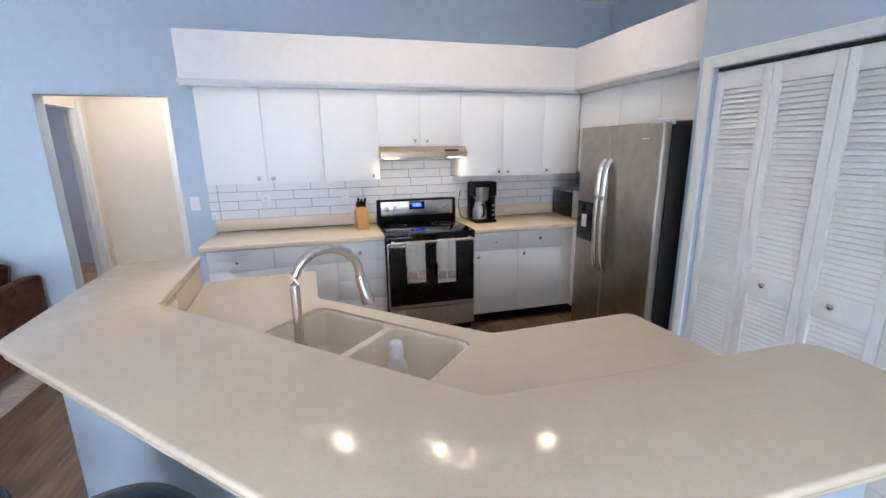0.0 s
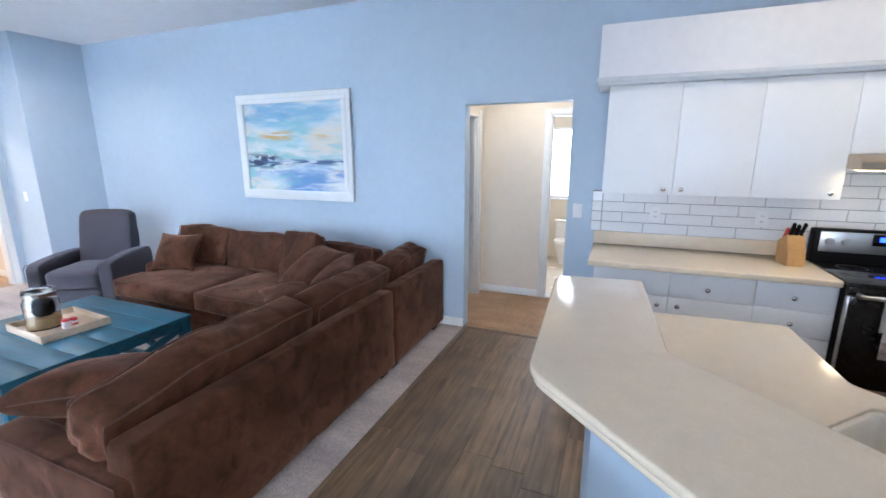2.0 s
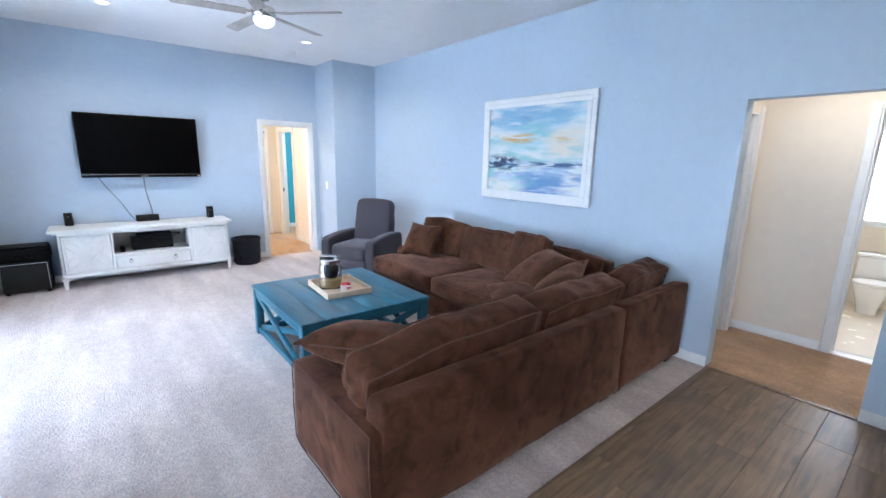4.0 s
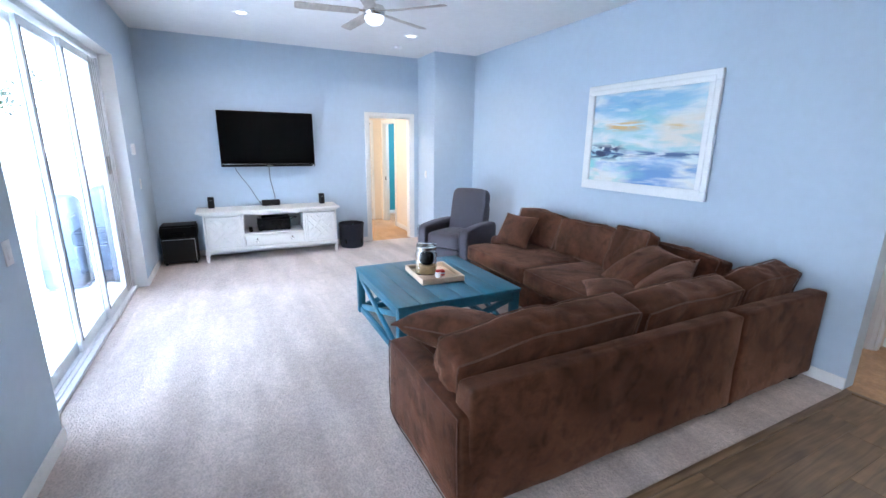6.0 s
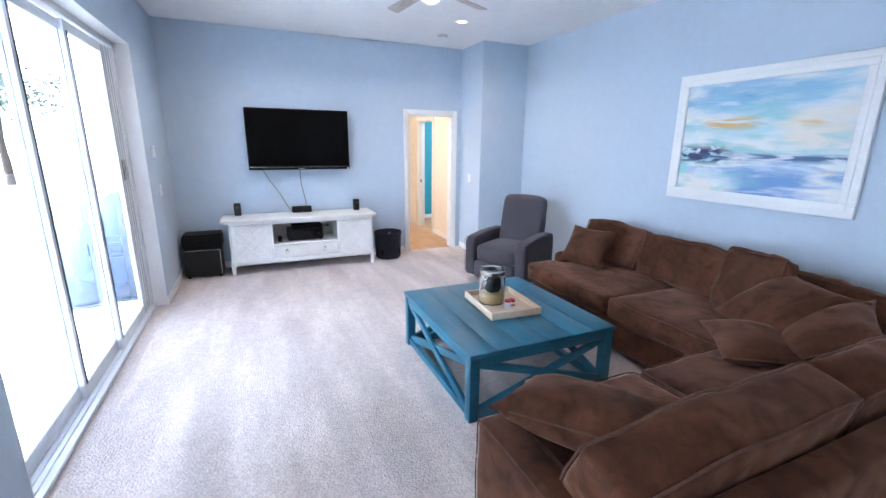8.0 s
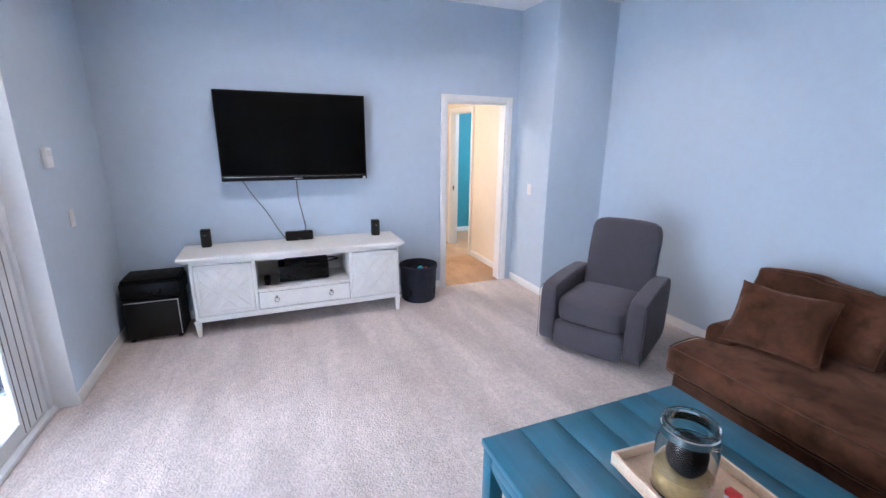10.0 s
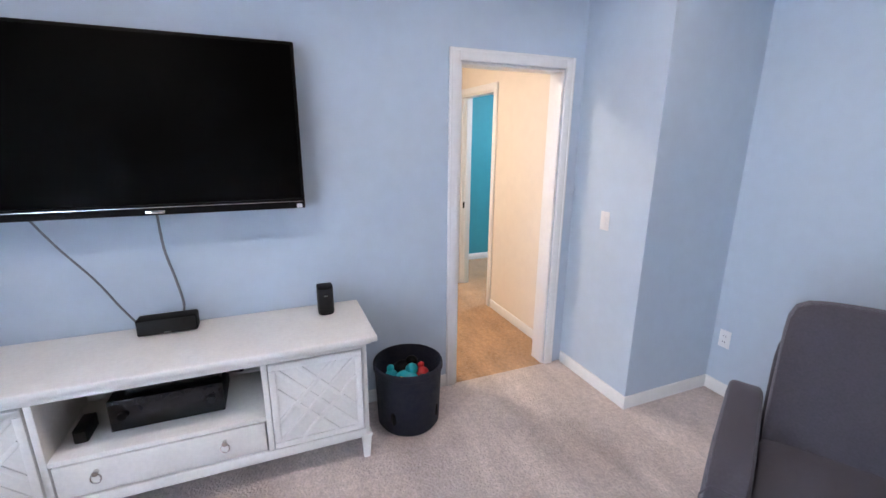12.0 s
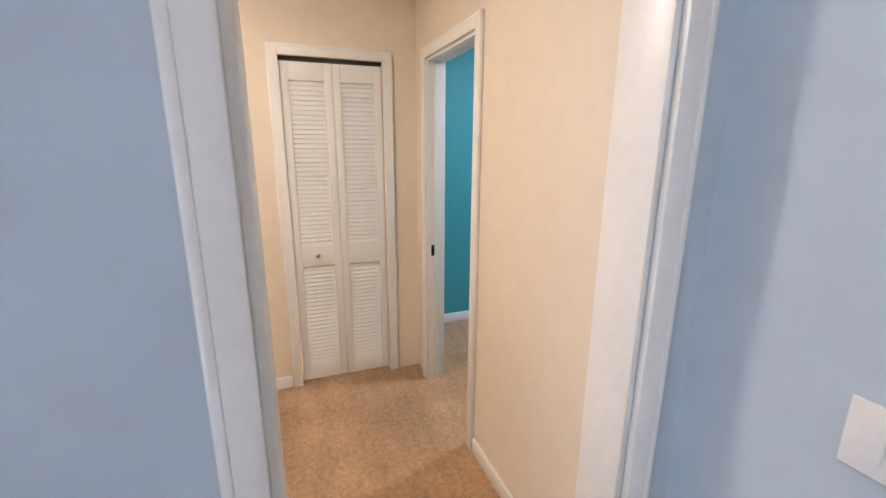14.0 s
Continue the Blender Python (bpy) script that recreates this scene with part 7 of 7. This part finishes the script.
# ---- patio outside the sliding door ----
tagged(part("ground", box(-400, 400, -400, SY - 23.5, -0.2, -0.10, 0), GRASS), "green lawn reaching the horizon", "ground", kind="structure")
tagged(part("patio", box(-60, 20, SY - 23.5, SY - 0.25, -0.2, -0.03, 0), CONCRETE), "pale concrete patio slab outside the sliding door", "patio", kind="structure")


def covered_grill(x, y, w, d, h, label):
    g = thing("covered_grill", at(x, y, -0.03), label, "grill")
    bm = soft(w, d, h, 7, 0.03, 0.02, int(h * 10), 11)
    for v in bm.verts:
        k = 0.5 + v.co.z / h
        v.co.x *= 1.08 - 0.16 * k
        v.co.y *= 1.08 - 0.3 * k * k
        if v.co.z < -h * 0.35:
            v.co.x *= 1 + 0.03 * math.sin(v.co.y * 30)
    bm.transform(Matrix.Translation((x, y, -0.03 + h / 2)))
    part("cover", bm, COVER, g, "slack vinyl cover")
    part("hem", tube([(x + px, y + py, 0.0) for px, py, _ in rim(w * 1.06, d * 1.06, 7, 0, 40)], 0.012, 6, closed=True), COVER, g)


covered_grill(-6.95, -1.04, 0.60, 0.36, 1.02, "barbecue grill under a grey-blue cover on the patio")
covered_grill(-7.15, -0.66, 0.80, 0.26, 1.10, "tall patio heater box under a grey-blue cover")


def tree(x, y, h, seed, spread=1.6):
    rnd = random.Random(seed)
    t = thing("garden_tree", at(x, y, -0.1), "leafy green garden tree beyond the patio", "tree", "garden trees")
    limbs = tube([(x, y, -0.1), (x + 0.08, y, h * 0.3), (x - 0.05, y + 0.05, h * 0.55)], [0.14, 0.11, 0.08], 10)
    for i in range(6):
        a = rnd.random() * 6.28
        tube([(x, y, h * (0.3 + 0.05 * i)), (x + math.cos(a) * spread * 0.35, y + math.sin(a) * spread * 0.35, h * (0.5 + 0.05 * i)), (x + math.cos(a) * spread * 0.7, y + math.sin(a) * spread * 0.7, h * (0.62 + 0.06 * i))], [0.06, 0.04, 0.015], 7, bm=limbs)
    part("trunk", limbs, BARK, t)
    vs, fs = [], []
    clumps = [(x + rnd.gauss(0, spread * 0.45), y + rnd.gauss(0, spread * 0.45), h * (0.68 + rnd.gauss(0, 0.14))) for _ in range(26)]
    for cx, cy, cz in clumps:
        for _ in range(120):
            p = Vector((cx + rnd.gauss(0, 0.28), cy + rnd.gauss(0, 0.28), cz + rnd.gauss(0, 0.22)))
            q = Euler((rnd.random() * 6, rnd.random() * 6, rnd.random() * 6)).to_matrix()
            s = rnd.uniform(0.05, 0.10)
            k = len(vs)
            for u, w in ((0, -1), (0.45, 0), (0, 1), (-0.45, 0)):
                vs.append(p + q @ Vector((u * s, w * s, 0.15 * s * abs(u))))
            fs.append((k, k + 1, k + 2, k + 3))
    me = bpy.data.meshes.new("crown")
    me.from_pydata(vs, [], fs)
    me.materials.append(LEAF)
    c = new("crown", me)
    c.parent = t
    c.matrix_basis = ORIGIN[t].inverted()


for tx, ty, th, sd in ((-16.5, -9.5, 5.0, 1), (-19.5, -9.0, 5.6, 3), (-8.5, -14.2, 4.8, 4), (-22.5, -7.6, 5.2, 5)):
    tree(tx, ty, th, sd)

# added glowing walls stand in for the overexposed distance
white_glow = glow("overexposed_glow", (0.95, 0.975, 1.0), 3.2)
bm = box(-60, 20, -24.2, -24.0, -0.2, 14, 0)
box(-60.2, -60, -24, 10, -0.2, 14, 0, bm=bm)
tagged(part("backdrop", bm, white_glow, smooth=False), "glowing white backdrop standing in for the overexposed distance", "backdrop", kind="structure")

# ---- wall tiles and floor planks ----
bm = box(-0.79, EX - 0.001, WY - 0.006, WY - 0.0005, 1.019, 1.344, 0)
box(0.648, 1.372, WY - 0.006, WY - 0.0005, 1.344, 1.60, 0, bm=bm)
bs = tagged(part("backsplash", bm, GROUT, smooth=False), "white subway tile backsplash with dark joints", "backsplash", kind="structure")
TW, TH, J = 0.302, 0.0745, 0.0045
tile_me = mesh_of(box(-TW / 2, TW / 2, -0.004, 0.004, -TH / 2, TH / 2, 0.0015, 1), "tile", TILE)
half_me = mesh_of(box(-0.036, 0.036, -0.004, 0.004, -TH / 2, TH / 2, 0.0015, 1), "tile_half", TILE)
row, z = 0, 1.0205 + TH / 2
while z < 1.60:
    lo, hi = (-0.71, EX - 0.02) if z < UZ0 + 0.01 else (0.65, 1.37)
    if z < UZ0 + 0.01:
        piece("tile", half_me, Matrix.Translation((-0.752, WY - 0.0095, z)), bs)
    x = lo + (0 if row % 2 == 0 else TW / 2)
    if row % 2:
        own = box(lo, lo + TW / 2 - J, WY - 0.0135, WY - 0.0055, z - TH / 2, z + TH / 2, 0.0015, 1)
        part("tile", own, TILE, bs, smooth=False)
    while x + TW <= hi + 0.02:
        piece("tile", tile_me, Matrix.Translation((x + TW / 2, WY - 0.0095, z)), bs)
        x += TW + J
    if hi - x > 0.03:
        part("tile", box(x, hi, WY - 0.0135, WY - 0.0055, z - TH / 2, z + TH / 2, 0.0015, 1), TILE, bs, smooth=False)
    z += TH + J
    row += 1

PW, PL = 0.178, 1.22
rnd = random.Random(11)
cols = int((EX + 1.83) / PW) + 1
for c in range(cols):
    xa = -1.83 + c * PW
    xb = min(xa + PW, EX)
    if xb - xa < 0.03:
        continue
    y = -1.6 - rnd.random() * PL
    while y < WY:
        ya, yb = max(y, -1.6), min(y + PL, WY - 0.001)
        if yb - ya > 0.05 and yb > -1.0:
            part("plank", box(xa + 0.0008, xb - 0.0008, ya + 0.0008, yb - 0.0008, -0.012, 0.0, 0.0012, 1), PLANK, subfloor, smooth=False)
        y += PL
